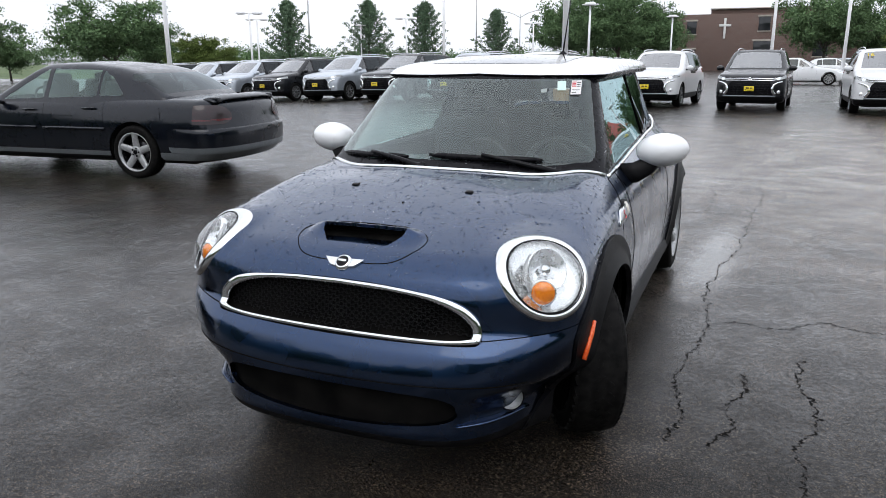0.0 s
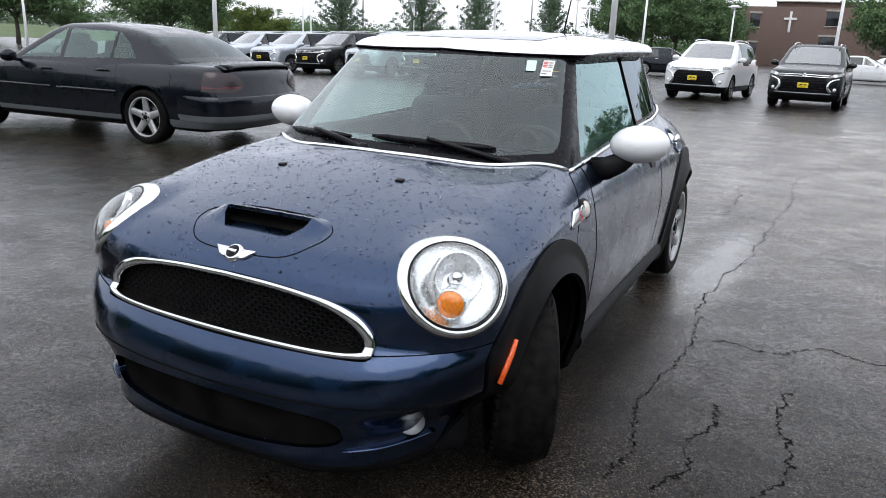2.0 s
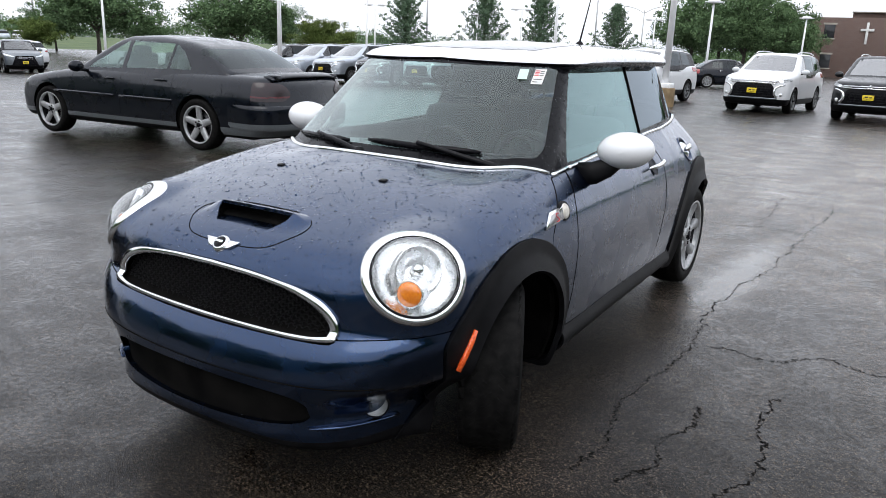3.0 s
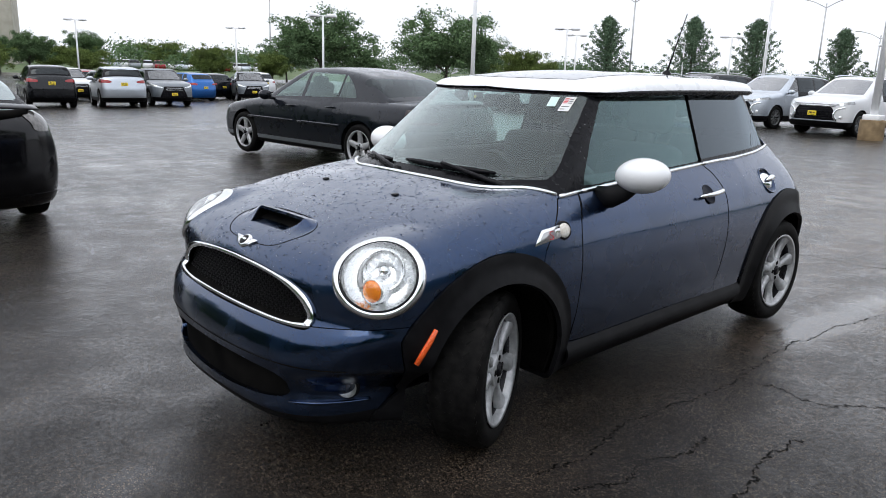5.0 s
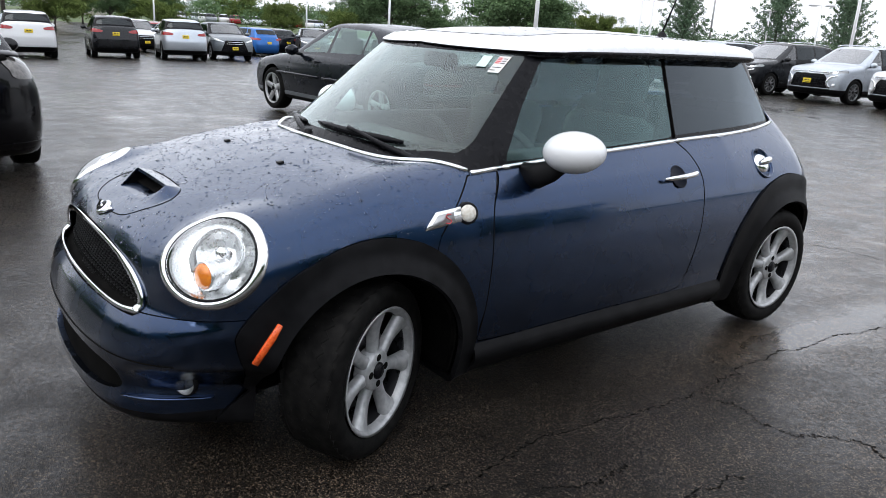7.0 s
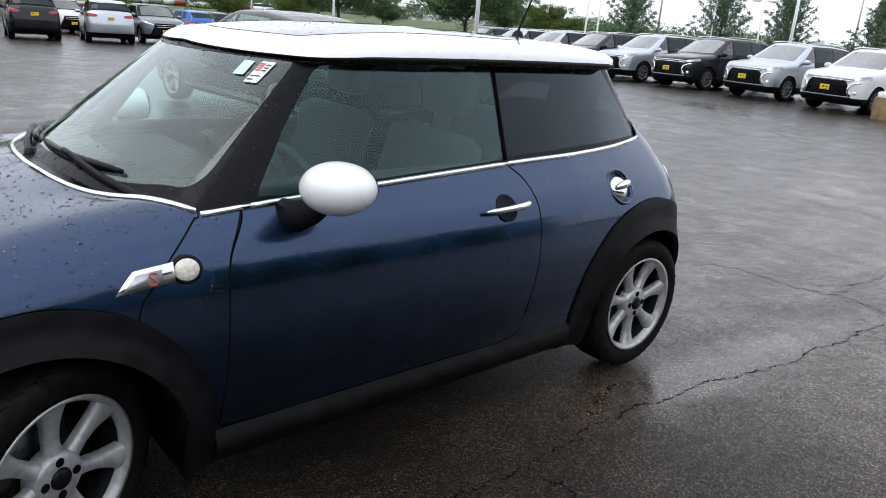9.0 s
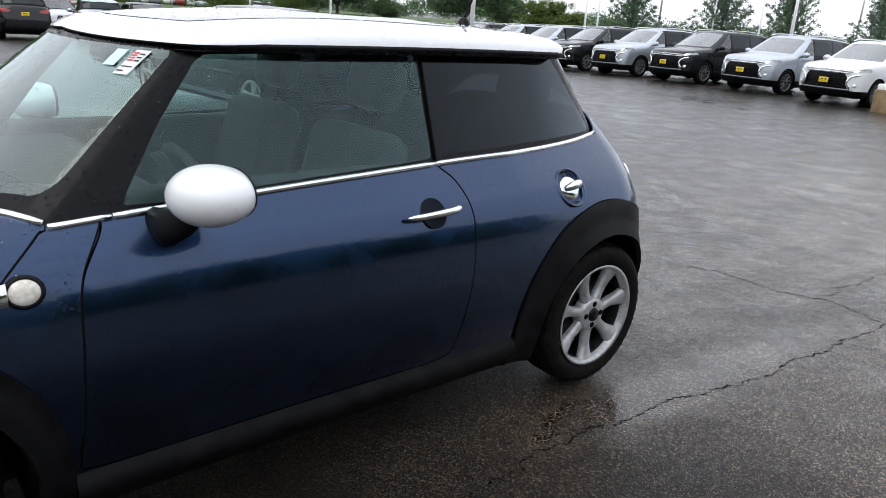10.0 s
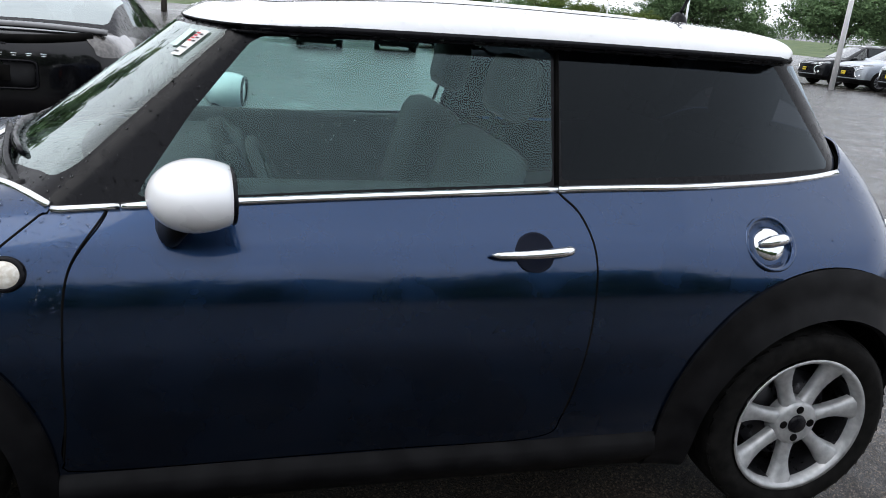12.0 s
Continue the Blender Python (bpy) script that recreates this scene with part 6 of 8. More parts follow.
LIMO = dict(SEDAN, length=4.95, axles=(0.86, 3.78), wheel=0.335, rim=0.24, roof=1.46,
    roof_line=([1.9, 2.4, 2.8, 3.4, 4.0], [1.38, 1.455, 1.465, 1.42, 1.28]),
    top=([0, 0.3, 0.8, 1.35, 1.9, 3.4, 4.2, 4.75, 5.0], [0.70, 0.82, 0.92, 0.98, 1.02, 1.05, 1.04, 1.02, 0.98]),
    belt=([1.2, 2.2, 3.2, 4.3], [0.94, 0.965, 0.99, 1.02]))
HATCH = dict(CROSSOVER, length=3.80, half=0.83, axles=(0.75, 3.2), wheel=0.29, rim=0.19, bottom=0.18,
    plan=([0, 0.3, 0.9, 2.0, 3.0, 3.5, 3.8], [0.75, 0.81, 0.83, 0.83, 0.82, 0.79, 0.73]),
    section=([0.15, 0.35, 0.55, 0.75, 0.9, 1.0, 1.1], [-0.06, -0.01, 0.0, -0.01, -0.04, -0.08, -0.14]),
    top=([0, 0.25, 0.7, 1.1, 1.6, 3.0, 3.8], [0.78, 0.88, 0.96, 1.02, 1.06, 1.10, 1.12]),
    tail=([0.2, 0.4, 0.6, 0.8, 1.0, 1.15], [3.64, 3.77, 3.80, 3.76, 3.70, 3.62]), back=(3.68, 0.6),
    belt=([0.9, 1.8, 2.8, 3.7], [0.965, 1.0, 1.04, 1.08]), cowl=0.95, screen=1.55, screen_base=1.02, roof=1.50,
    roof_line=([1.4, 1.9, 2.5, 3.1, 3.6], [1.46, 1.505, 1.51, 1.47, 1.41]),
    windows=[(1.2, 1.85, 1.0), (1.92, 2.65, 1.0), (2.72, 3.1, 0.7)], doors=[(1.1, 1.88), (1.88, 2.7)])


def car_solids(s):
    w, sec, top = curve(*s["plan"]), curve(*s["section"]), curve(*s["top"])
    nose, tail, roof = curve(*s["nose"]), curve(*s["tail"]), curve(*s["roof_line"])

    def body(p):
        x, y, z = np.abs(p[:, 0]), p[:, 1], p[:, 2]
        f = smax(x - (w(y) + sec(z)), z - (top(y) - 0.05 * x * x), 0.10)
        f = smax(f, nose(z) + s["nose_bow"] * x**2 + 0.25 * x**6 - y, 0.10)
        f = smax(f, y - (tail(z) - 0.16 * x**2 - 0.25 * x**6), 0.12)
        return smax(f, s["bottom"] - z, 0.05)

    def cabin(p):
        x, y, z = np.abs(p[:, 0]), p[:, 1], p[:, 2]
        belt = curve(*s["belt"])(y)
        f = x - (w(np.clip(y, 0.9, s["length"] - 0.7)) - s["glass_in"] - s["tumble"] * np.maximum(z - belt, -0.1) - 0.05 * np.maximum(0, y - s["length"] * 0.62))
        f = smax(f, s["cowl"] + (z - s["screen_base"]) * s["screen"] + s["cowl_bow"] * x**2 - y, 0.08)
        f = smax(f, y - (s["back"][0] - np.maximum(z - 1.0, -0.04) * s["back"][1] - 0.22 * x**2), 0.08)
        f = smax(f, z - (roof(y) - 0.07 * x * x), 0.10)
        return smax(f, 0.7 - z, 0.02)

    return body, cabin


def face_points(solid, x, z, front, length):
    """Points on a car's nose or tail at given x and z."""
    x, z = np.asarray(x, float), np.asarray(z, float)
    o = np.column_stack([x, np.full(len(x), -0.6 if front else length + 0.6), z])
    return hit(solid, o, np.tile([0.0, 1.0 if front else -1.0, 0.0], (len(x), 1)), 0.0, 1.8)


def build_car(name, label, s, paint, kind="suv", fine=1.0, at=None, group="", spokes=10):
    """A whole car facing -y with its nose at y = 0, standing on z = 0."""
    body, cabin = car_solids(s)
    root = thing(name, label, "car", group, at)
    length = s["length"]
    skin = shell(body, 0.7, length - 0.7, 0.62, int(150 * fine), int(130 * fine))
    green = shell(cabin, s["cowl"] + 0.9, length - 1.2, 1.08, int(110 * fine), int(110 * fine))
    belt = curve(*s["belt"])
    skin = keep(skin, lambda v: np.minimum(cabin(v) * -1 - 0.012, v[:, 2] - 0.6))
    r = s["wheel"]
    inner = swell(skin, -0.03)
    for yc in s["axles"]:
        skin = keep(skin, lambda v: -arch_field(v, yc, r, r + 0.045))
        inner = keep(inner, lambda v: -arch_field(v, yc, r, r + 0.03))
    part("inner_structure", inner, DARK, root)
    # lower cladding
    clad_z = 0.40 if kind in ("suv", "crossover") else 0.33
    clad, skin = split(skin, lambda v: v[:, 2] - clad_z)
    CLAD = TRIM if kind in ("suv", "crossover", "coupe") else CAR_GREY
    if kind in ("coupe", "limo", "hatch"):
        CLAD = paint
    if kind == "sedan":
        under, clad = split(clad, lambda v: v[:, 2] - np.where(v[:, 1] > 4.2, 0.24, 0.275))
        part("valance", under, TRIM, root, thick=0.01)
    part("lower_cladding", swell(clad, 0.006), CLAD, root, thick=0.01)
    if kind in ("suv", "crossover"):
        for yc in s["axles"]:
            lip_m, skin = split(skin, lambda v: arch_field(v, yc, r, r + 0.075))
            for half in sided(lip_m):
                part("wheel_arch_trim", swell(half, 0.006), paint if kind == "suv" else TRIM, root, thick=0.01)
    # lamps and grille cut from the skin
    if kind == "suv":
        HEAD = [(0.40, 0.875), (0.62, 0.895), (0.86, 0.965), (0.93, 0.965), (0.93, 0.90), (0.72, 0.845), (0.50, 0.825), (0.40, 0.83)]
        GRILL = [(-0.46, 0.815), (0.46, 0.815), (0.53, 0.75), (0.58, 0.60), (0.66, 0.42), (-0.66, 0.42), (-0.58, 0.60), (-0.53, 0.75)]
    elif kind == "crossover":
        HEAD = [(0.46, 0.82), (0.70, 0.89), (0.86, 0.97), (0.92, 0.96), (0.90, 0.86), (0.62, 0.80), (0.48, 0.78)]
        GRILL = [(-0.40, 0.85), (0.40, 0.85), (0.46, 0.70), (0.60, 0.40), (-0.60, 0.40), (-0.46, 0.70)]
    else:
        HEAD = [(0.42, 0.64), (0.60, 0.70), (0.80, 0.76), (0.86, 0.74), (0.82, 0.64), (0.55, 0.585), (0.44, 0.59)]
        GRILL = [(-0.30, 0.66), (0.30, 0.66), (0.36, 0.56), (0.34, 0.50), (-0.34, 0.50), (-0.36, 0.56)]
    reach = 0.56 if kind == "suv" else 1.0
    head_f = lambda v: np.maximum(polygon(HEAD, np.abs(v[:, 0]), v[:, 2]), v[:, 1] - reach)  # noqa: E731
    grill_f = lambda v: np.maximum(polygon(GRILL, v[:, 0], v[:, 2]), v[:, 1] - 1.0)  # noqa: E731
    lamps, skin = split(skin, head_f)
    for half in sided(lamps):
        if len(half[1]):
            lamp = part("headlamp", swell(half, 0.006), LENS, root, "clear headlamp")
            part("reflector", swell(half, -0.015), ALLOY if kind == "suv" else REFLECTOR, lamp)
            part("lamp_lens", swell(keep(half, lambda v: np.hypot((np.abs(v[:, 0]) - 0.70) * 0.9, v[:, 2] - 0.885) - 0.045), -0.004), REFLECTOR, lamp)
    grill, skin = split(skin, grill_f)
    g_ob = part("grille", swell(grill, -0.02), GLOSS_BLACK, root, "black front grille")
    rear = lambda v: length - (0.36 if kind == "sedan" else 0.75) - v[:, 1]  # noqa: E731
    if kind in ("suv", "crossover", "hatch"):
        zl = 1.02 if kind != "hatch" else 0.90
        TAIL = [(0.46, zl + 0.02), (0.60, zl + 0.06), (0.98, zl + 0.10), (0.98, zl - 0.02), (0.62, zl - 0.05), (0.48, zl - 0.03)]
    elif kind == "sedan":
        TAIL = [(0.50, 0.83), (0.60, 0.875), (0.76, 0.885), (0.98, 0.85), (0.98, 0.69), (0.64, 0.665), (0.51, 0.695), (0.455, 0.76)]
    elif kind == "coupe":
        TAIL = [(0.60, 0.995), (0.95, 1.03), (0.95, 0.845), (0.69, 0.835), (0.64, 0.90)]
    else:
        TAIL = [(0.52, 0.86), (0.70, 0.90), (0.95, 0.92), (0.95, 0.72), (0.62, 0.72)]
    tail_f = lambda v: np.maximum(outline(TAIL, np.abs(v[:, 0]), v[:, 2], fine=4), rear(v))  # noqa: E731
    lamps, skin = split(skin, tail_f)
    lens = {"sedan": TAIL_DARK, "coupe": TAIL_CLEAR}.get(kind, TAIL_RED)
    for half in sided(lamps):
        lamp = part("tail_lamp", swell(half, 0.008), lens, root, {"sedan": "smoked dark red tail lamp", "coupe": "smoked pale tail lamp"}.get(kind, "red tail lamp"), thick=0.01)
        if kind == "sedan":
            low = keep(half, lambda v: np.abs(v[:, 2] - 0.716) - 0.011)
            part("brake_strip", swell(low, 0.010), DEEP_RED, lamp)
    # doors
    z_low = clad_z + 0.012
    for a, b in s["doors"]:
        quad = [(a, z_low), (b, z_low), (b + 0.02, 0.7), (b, belt(b) + 0.03), (a, belt(a) + 0.03), (a - 0.02, 0.7)]
        f = lambda v: np.maximum(np.maximum(polygon(quad, v[:, 1], v[:, 2]), 0.5 - np.abs(v[:, 0])), -arch_field(v, s["axles"][1], r, r + 0.09))  # noqa: E731
        d, skin = split(skin, f)
        d = keep(d, lambda v: f(v) + 0.004)
        for half, sd in zip(sided(d), (1, -1)):
            door_ob = part("door", half, paint, root, thick=0.006)
            yh = b - 0.20
            hp = hit(body, [(0, yh - 0.10, 0.88 * float(belt(yh))), (0, yh, 0.88 * float(belt(yh)) + 0.005), (0, yh + 0.10, 0.88 * float(belt(yh)) + 0.005)], np.tile([float(sd), 0, 0], (3, 1)), 0, 1.3)
            part("door_handle", tube(hp + np.array([0.018 * sd, 0, 0]), [0.010, 0.014, 0.010], 6), paint if kind != "limo" else CHROME, door_ob)
    hood, skin = split(skin, lambda v: np.maximum(np.maximum(v[:, 1] - s["cowl"] - s["cowl_bow"] * v[:, 0] ** 2 - 0.15, np.abs(v[:, 0]) - 0.70), 0.72 * s["screen_base"] - v[:, 2] + 0.12 * (v[:, 1] < 0.15)))
    part("hood", keep(hood, lambda v: np.abs(v[:, 0]) - 0.697), paint, root, thick=0.006)
    part("body", skin, paint, root, thick=0.006)
    # glass
    green = keep(green, lambda v: -body(v) - 0.02)
    rl = curve(*s["roof_line"])
    screen_f = lambda v: smax(smax(np.abs(v[:, 0]) - (s["half"] - 0.20 - 0.28 * (v[:, 2] - s["screen_base"])), v[:, 2] - (rl(np.maximum(v[:, 1], s["roof_line"][0][0])) - 0.05 - 0.05 * v[:, 0] ** 2), 0.03), np.maximum(v[:, 1] - s["roof_line"][0][0] - 0.35, 0.03 - body(v)), 0.02)  # noqa: E731
    back_f = lambda v: smax(np.abs(v[:, 0]) - (s["half"] - 0.24), np.maximum(v[:, 2] - (1.315 if kind == "coupe" else rl(s["roof_line"][0][-1]) - 0.02), np.maximum(0.05 - body(v), (3.15 if kind == "coupe" else s["roof_line"][0][-1] - 0.25 + 0.12 * (kind in ("sedan", "limo"))) - v[:, 1])), 0.03)  # noqa: E731
    piece, green = split(green, screen_f)
    part("windscreen", piece, CLEAR_PANE if kind == "sedan" else (SCREEN_PANE if kind == "suv" else PANE), root)
    piece, green = split(green, back_f)
    part("rear_window", piece, PALE_PANE if kind == "coupe" else DARK_PANE, root)
    for a, b, full in s["windows"]:
        zb = lambda y: float(belt(y)) + 0.025  # noqa: E731
        zt = lambda y: float(rl(np.clip(y, s["roof_line"][0][0] + 0.05, 9))) - 0.075  # noqa: E731
        first = (a, b, full) == s["windows"][0]
        if first:
            lean = s["screen"] * 0.95
            ya = lambda z: max(a, s["cowl"] + (z - s["screen_base"]) * lean + 0.42)  # noqa: E731
            poly = [(ya(zb(a)), zb(a)), (b, zb(b)), (b, zt(b)), (min(b - 0.05, ya(zt(b - 0.2)) + 0.05), zt(b - 0.2))]
        elif full < 1:
            poly = [(a, zb(a)), (b, zb(b)), (b - 0.05, zb(b) + 0.06), (a + (b - a) * (0.45 if kind == "sedan" else 0.75), zt(a + (b - a) * 0.75) - (0.05 if kind == "sedan" else 0.0)), (a, zt(a))]
        else:
            poly = [(a, zb(a)), (b, zb(b)), (b, zt(b)), (a, zt(a))]
        f = lambda v: np.where(np.abs(v[:, 0]) > 0.30, polygon(poly, v[:, 1], v[:, 2]), 1.0)  # noqa: E731
        piece, green = split(green, f)
        for half in sided(piece):
            part("side_window", half, CLEAR_PANE if kind == "sedan" else (PANE if first else DARK_PANE), root)
    roof_m, pillar = split(green, lambda v: rl(np.clip(v[:, 1], s["roof_line"][0][0], 9)) - 0.06 - v[:, 2])
    part("roof", roof_m, paint, root, thick=0.01)
    if kind == "suv":
        slim, pillar = split(pillar, lambda v: v[:, 1] - 2.08)
        part("front_pillar", slim, paint, root, thick=0.006)
    part("pillar_frame", pillar, GLOSS_BLACK if kind in ("suv", "crossover", "coupe") else paint, root, thick=0.006)
    if s["rails"]:
        for sd in (1, -1):
            ys = np.linspace(1.95, 4.0, 14)
            p = np.array([(sd * 0.57, y, float(rl(y)) + 0.03 - 0.035 * abs((y - 3) / 1.05) ** 6) for y in ys])
            part("roof_rail", tube(p, 0.016, 6), GLOSS_BLACK if paint is SUV_BLACK else CHROME, root)
    # mirrors
    for sd in (1, -1):
        ym, zm = s["windows"][0][0] + 0.12, float(belt(1.4)) + 0.05
        m = Matrix.Translation((sd * (s["half"] + 0.07), ym, zm))
        mir = part("mirror", moved(lathe([(0.0001, 0.085), (0.05, 0.075), (0.075, 0.045), (0.08, 0.0), (0.07, -0.03), (0.0001, -0.04)], 16, "y"), m @ Matrix.Diagonal((1.35, 0.9, 0.95, 1)) @ pose(0, 0, 0, 0, 0, 180)), paint, root)
        part("mirror_stalk", tube([(sd * (s["half"] - 0.08), ym + 0.03, zm - 0.06), (sd * (s["half"] + 0.04), ym, zm - 0.04)], 0.025, 6), GLOSS_BLACK, mir)
    # wheels
    style = {"sedan": "star"}.get(kind, "multi")
    for yc in s["axles"]:
        for sd in (1, -1):
            wheel(root, (sd * (s["half"] - 0.115), yc, r), r, 0.215, s["rim"], 5 if kind == "sedan" else spokes, style, 0, sd, ALLOY if kind in ("sedan", "limo", "hatch") else GUNMETAL, tread=False)
    for yc in s["axles"]:
        part("axle", tube([(-s["half"] + 0.2, yc, r), (s["half"] - 0.2, yc, r)], 0.05, 8), DARK, root)
    part("floor_pan", block(1.3, length - 1.0, 0.12, 0.02, at=Matrix.Translation((0, length / 2, s["bottom"] - 0.04))), DARK, root)
    # simple cabin
    for yq in (s["windows"][0][1] - 0.25, s["windows"][0][1] + 0.75):
        for sd in (1, -1):
            if kind == "coupe" and yq > 3:
                continue
            seat = part("seat", block(0.50, 0.16, 0.62, 0.05, at=Matrix.Translation((sd * 0.36, yq, 0.55)) @ pose(0, 0, 0, -12)), FABRIC, root)
            part("headrest", block(0.26, 0.10, 0.19, 0.04, at=Matrix.Translation((sd * 0.36, yq + 0.15, 1.16 if s["roof"] > 1.42 else 1.06))), FABRIC, seat)
    part("dashboard", block(1.35, 0.35, 0.22, 0.06, at=Matrix.Translation((0, s["cowl"] + 0.42, s["screen_base"] - 0.28))), CABIN, root)
    part("steering_wheel", moved((lambda q: tube(q, 0.016, 6, closed=True, up=(0, 0, 1.0001)))(np.column_stack([0.18 * np.cos(np.linspace(0, 2 * np.pi, 20, False)), 0.18 * np.sin(np.linspace(0, 2 * np.pi, 20, False)), np.zeros(20)])), Matrix.Translation((0.36, s["cowl"] + 0.72, s["screen_base"] - 0.02)) @ pose(0, 0, 0, -62)), CABIN, root)
    return root, body, g_ob


CLEAR_PANE = glass_pane("clear_car_window", (0.74, 0.88, 0.84), 0.06, 0.0, (0.85, 1.0, 0.97))
PALE_PANE = glass_pane("rear_screen_glass", (0.45, 0.50, 0.50), 0.33, 0.02, (0.92, 1.0, 0.98))
PANE = glass_pane("car_window_glass", (0.45, 0.48, 0.48), 0.08)
SCREEN_PANE = glass_pane("parked_car_windscreen", (0.50, 0.53, 0.52), 0.24, 0.02)
DARK_PANE = glass_pane("dark_car_window", (0.07, 0.075, 0.08), 0.05, 0.0, (0.9, 0.97, 1.0), 5.0)


def front_dressing(root, body, s, kind, plate_colour=PLATE_YELLOW, badge=True):
    length = s["length"]
    pt = lambda x, z: face_points(body, x, z, True, length)  # noqa: E731
    if kind == "suv":
        for z0 in (0.885, 0.835):
            xs = np.linspace(-0.60, 0.60, 25)
            p = pt(xs, z0 - 0.02 * np.abs(xs) ** 2 + 0.0 * xs)
            p[:, 1] -= 0.012
            part("chrome_bar", tube(p, 0.021, 8, flat=0.7), CHROME, root)
        for sd in (1, -1):
            xs = np.array([0.80, 0.68, 0.60, 0.57, 0.58, 0.64]) * sd
            p = spline(np.column_stack([pt(xs, [0.80, 0.765, 0.71, 0.63, 0.55, 0.46])]), 24)
            p[:, 1] -= 0.015
            part("chrome_bracket", tube(p, np.linspace(0.020, 0.042, 24), 8, flat=0.5, up=(0, 1, 0)), CHROME, root, "curved chrome bracket beside the grille")
            q = pt([0.72 * sd], [0.53])[0]
            fog = part("fog_lamp", moved(lathe([(0.0001, 0.02), (0.03, 0.015), (0.045, 0.0), (0.055, -0.01)], 16), frame_of(q, (0.3 * sd, -1, 0))), REFLECTOR, root)
        xs = np.linspace(-0.66, 0.66, 21)
        p = pt(xs, np.full(21, 0.42))
        p[:, 1] -= 0.01
        part("skid_bar", tube(p, 0.022, 6), CAR_GREY, root, "silver lower bumper bar")
        for z0 in (0.50, 0.56, 0.62, 0.68, 0.74):
            xs = np.linspace(-0.5, 0.5, 11)
            p = pt(xs, np.full(11, z0))
            p[:, 1] += 0.012
            part("grille_slat", tube(p, 0.009, 5), GLOSS_BLACK, root)
        if badge:
            q = pt([0.0], [0.862])[0] + np.array([0, -0.03, 0])
            m = frame_of(q, (0, -1, 0.15))
            for a in (90, 210, 330):
                dia = [(0, 0.004), (0.024, 0.036), (0, 0.072), (-0.024, 0.036)]
                part("badge_diamond", moved(plate(dia, 0.008, 0.002), m @ pose(0, 0, 0, 0, 0, a - 90)), CHROME, root)
    else:
        xs = np.linspace(-0.36, 0.36, 15)
        for z0 in ((0.78, 0.70) if kind == "crossover" else (0.60, 0.55)):
            p = pt(xs, np.full(15, z0))
            p[:, 1] -= 0.006
            part("grille_bar", tube(p, 0.012, 6), CHROME, root)
    q = pt([0.0], [0.62 if kind == "suv" else 0.52])[0]
    number_plate(root, (q[0], q[1] - 0.02, q[2]), (0, -1, 0.05), plate_colour)


def number_plate(root, place, normal, colour=PLATE_YELLOW):
    m = frame_of(place, normal)
    p = part("plate", moved(block(0.255, 0.13, 0.008, 0.003), m), colour, root, "yellow dealer plate" if colour is PLATE_YELLOW else "pale number plate")
    for dx, dy, w, h in ((-0.04, 0.015, 0.07, 0.034), (0.055, 0.012, 0.06, 0.030), (0.02, -0.042, 0.12, 0.012), (-0.085, -0.02, 0.02, 0.02)):
        part("plate_bar", moved(block(w, h, 0.002, 0), m @ Matrix.Translation((dx, dy, 0.008))), INK, p)


def rear_dressing(root, body, s, plate_z=0.95, plate_colour=PLATE_YELLOW):
    q = face_points(body, [0.0], [plate_z], False, s["length"])[0]
    number_plate(root, (q[0], q[1] + 0.012, q[2]), (0, 1, 0.12), plate_colour)


def nose_at(x, y, yaw, s):
    """The pose that puts the middle of the front axle at x, y."""
    m = stand(x, y, yaw)
    return m @ Matrix.Translation((0, -s["axles"][0], 0))


def repaint(root, old, fresh):
    for o in (root, *root.children_recursive):
        for slot in o.material_slots:
            if slot.material is old:
                slot.link = "OBJECT"
                slot.material = fresh


ROW = "row of parked sport utility cars"
first, first_body, _ = build_car("sport_utility_car", "silver sport utility car with a yellow dealer plate", SUV, SUV_SILVER, "suv", 1.0, None, ROW)
front_dressing(first, first_body, SUV, "suv")
first.matrix_basis = nose_at(-8.6, 21.6, -8, SUV)
for x, y, yaw, paint, words in (
    (4.15, 19.5, 0, SUV_WHITE, "white sport utility car with a yellow windscreen number"),
    (0.88, 20.2, -4, SUV_BLACK, "black sport utility car with a yellow dealer plate"),
    (-1.95, 20.9, -6, SUV_WHITE, "white sport utility car with a yellow dealer plate"),
    (-5.95, 21.0, -8, SUV_WHITE, "white sport utility car parked behind a lamp post"),
    (-11.35, 21.85, -8, SUV_BLACK, "black sport utility car with no plate"),
    (-14.1, 22.3, -8, SUV_SILVER, "silver sport utility car with a yellow dealer plate"),
    (-16.85, 22.8, -8, SUV_BLACK, "black sport utility car with a yellow dealer plate"),
    (-19.6, 23.3, -8, SUV_SILVER, "silver sport utility car with a dark bonnet"),
    (-22.3, 23.8, -8, SUV_SILVER, "silver sport utility car"),
    (-25.1, 24.3, -8, SUV_BLACK, "black sport utility car"),
):
    c = copy_thing(first, nose_at(x, y, yaw, SUV))
    c["label"] = words
    if "windscreen number" in words:
        ink = bpy.data.curves.new("screen_number", "FONT")
        ink.body, ink.size, ink.extrude, ink.align_x = "16", 0.20, 0.002, "CENTER"
        ink.materials.append(PLATE_YELLOW)
        num = new("screen_number", ink)
        num.parent = c
        spot = hit(car_solids(SUV)[1], [(-0.46, 0.2, 1.44)], [[0, 1.0, 0]], 0, 2.5)[0]
        num.matrix_basis = Matrix.Translation(spot + np.array([0, -0.03, 0.02])) @ pose(0, 0, 0, 30)
        tagged(num, "yellow painted number")
    if paint is not SUV_SILVER:
        repaint(c, SUV_SILVER, paint)

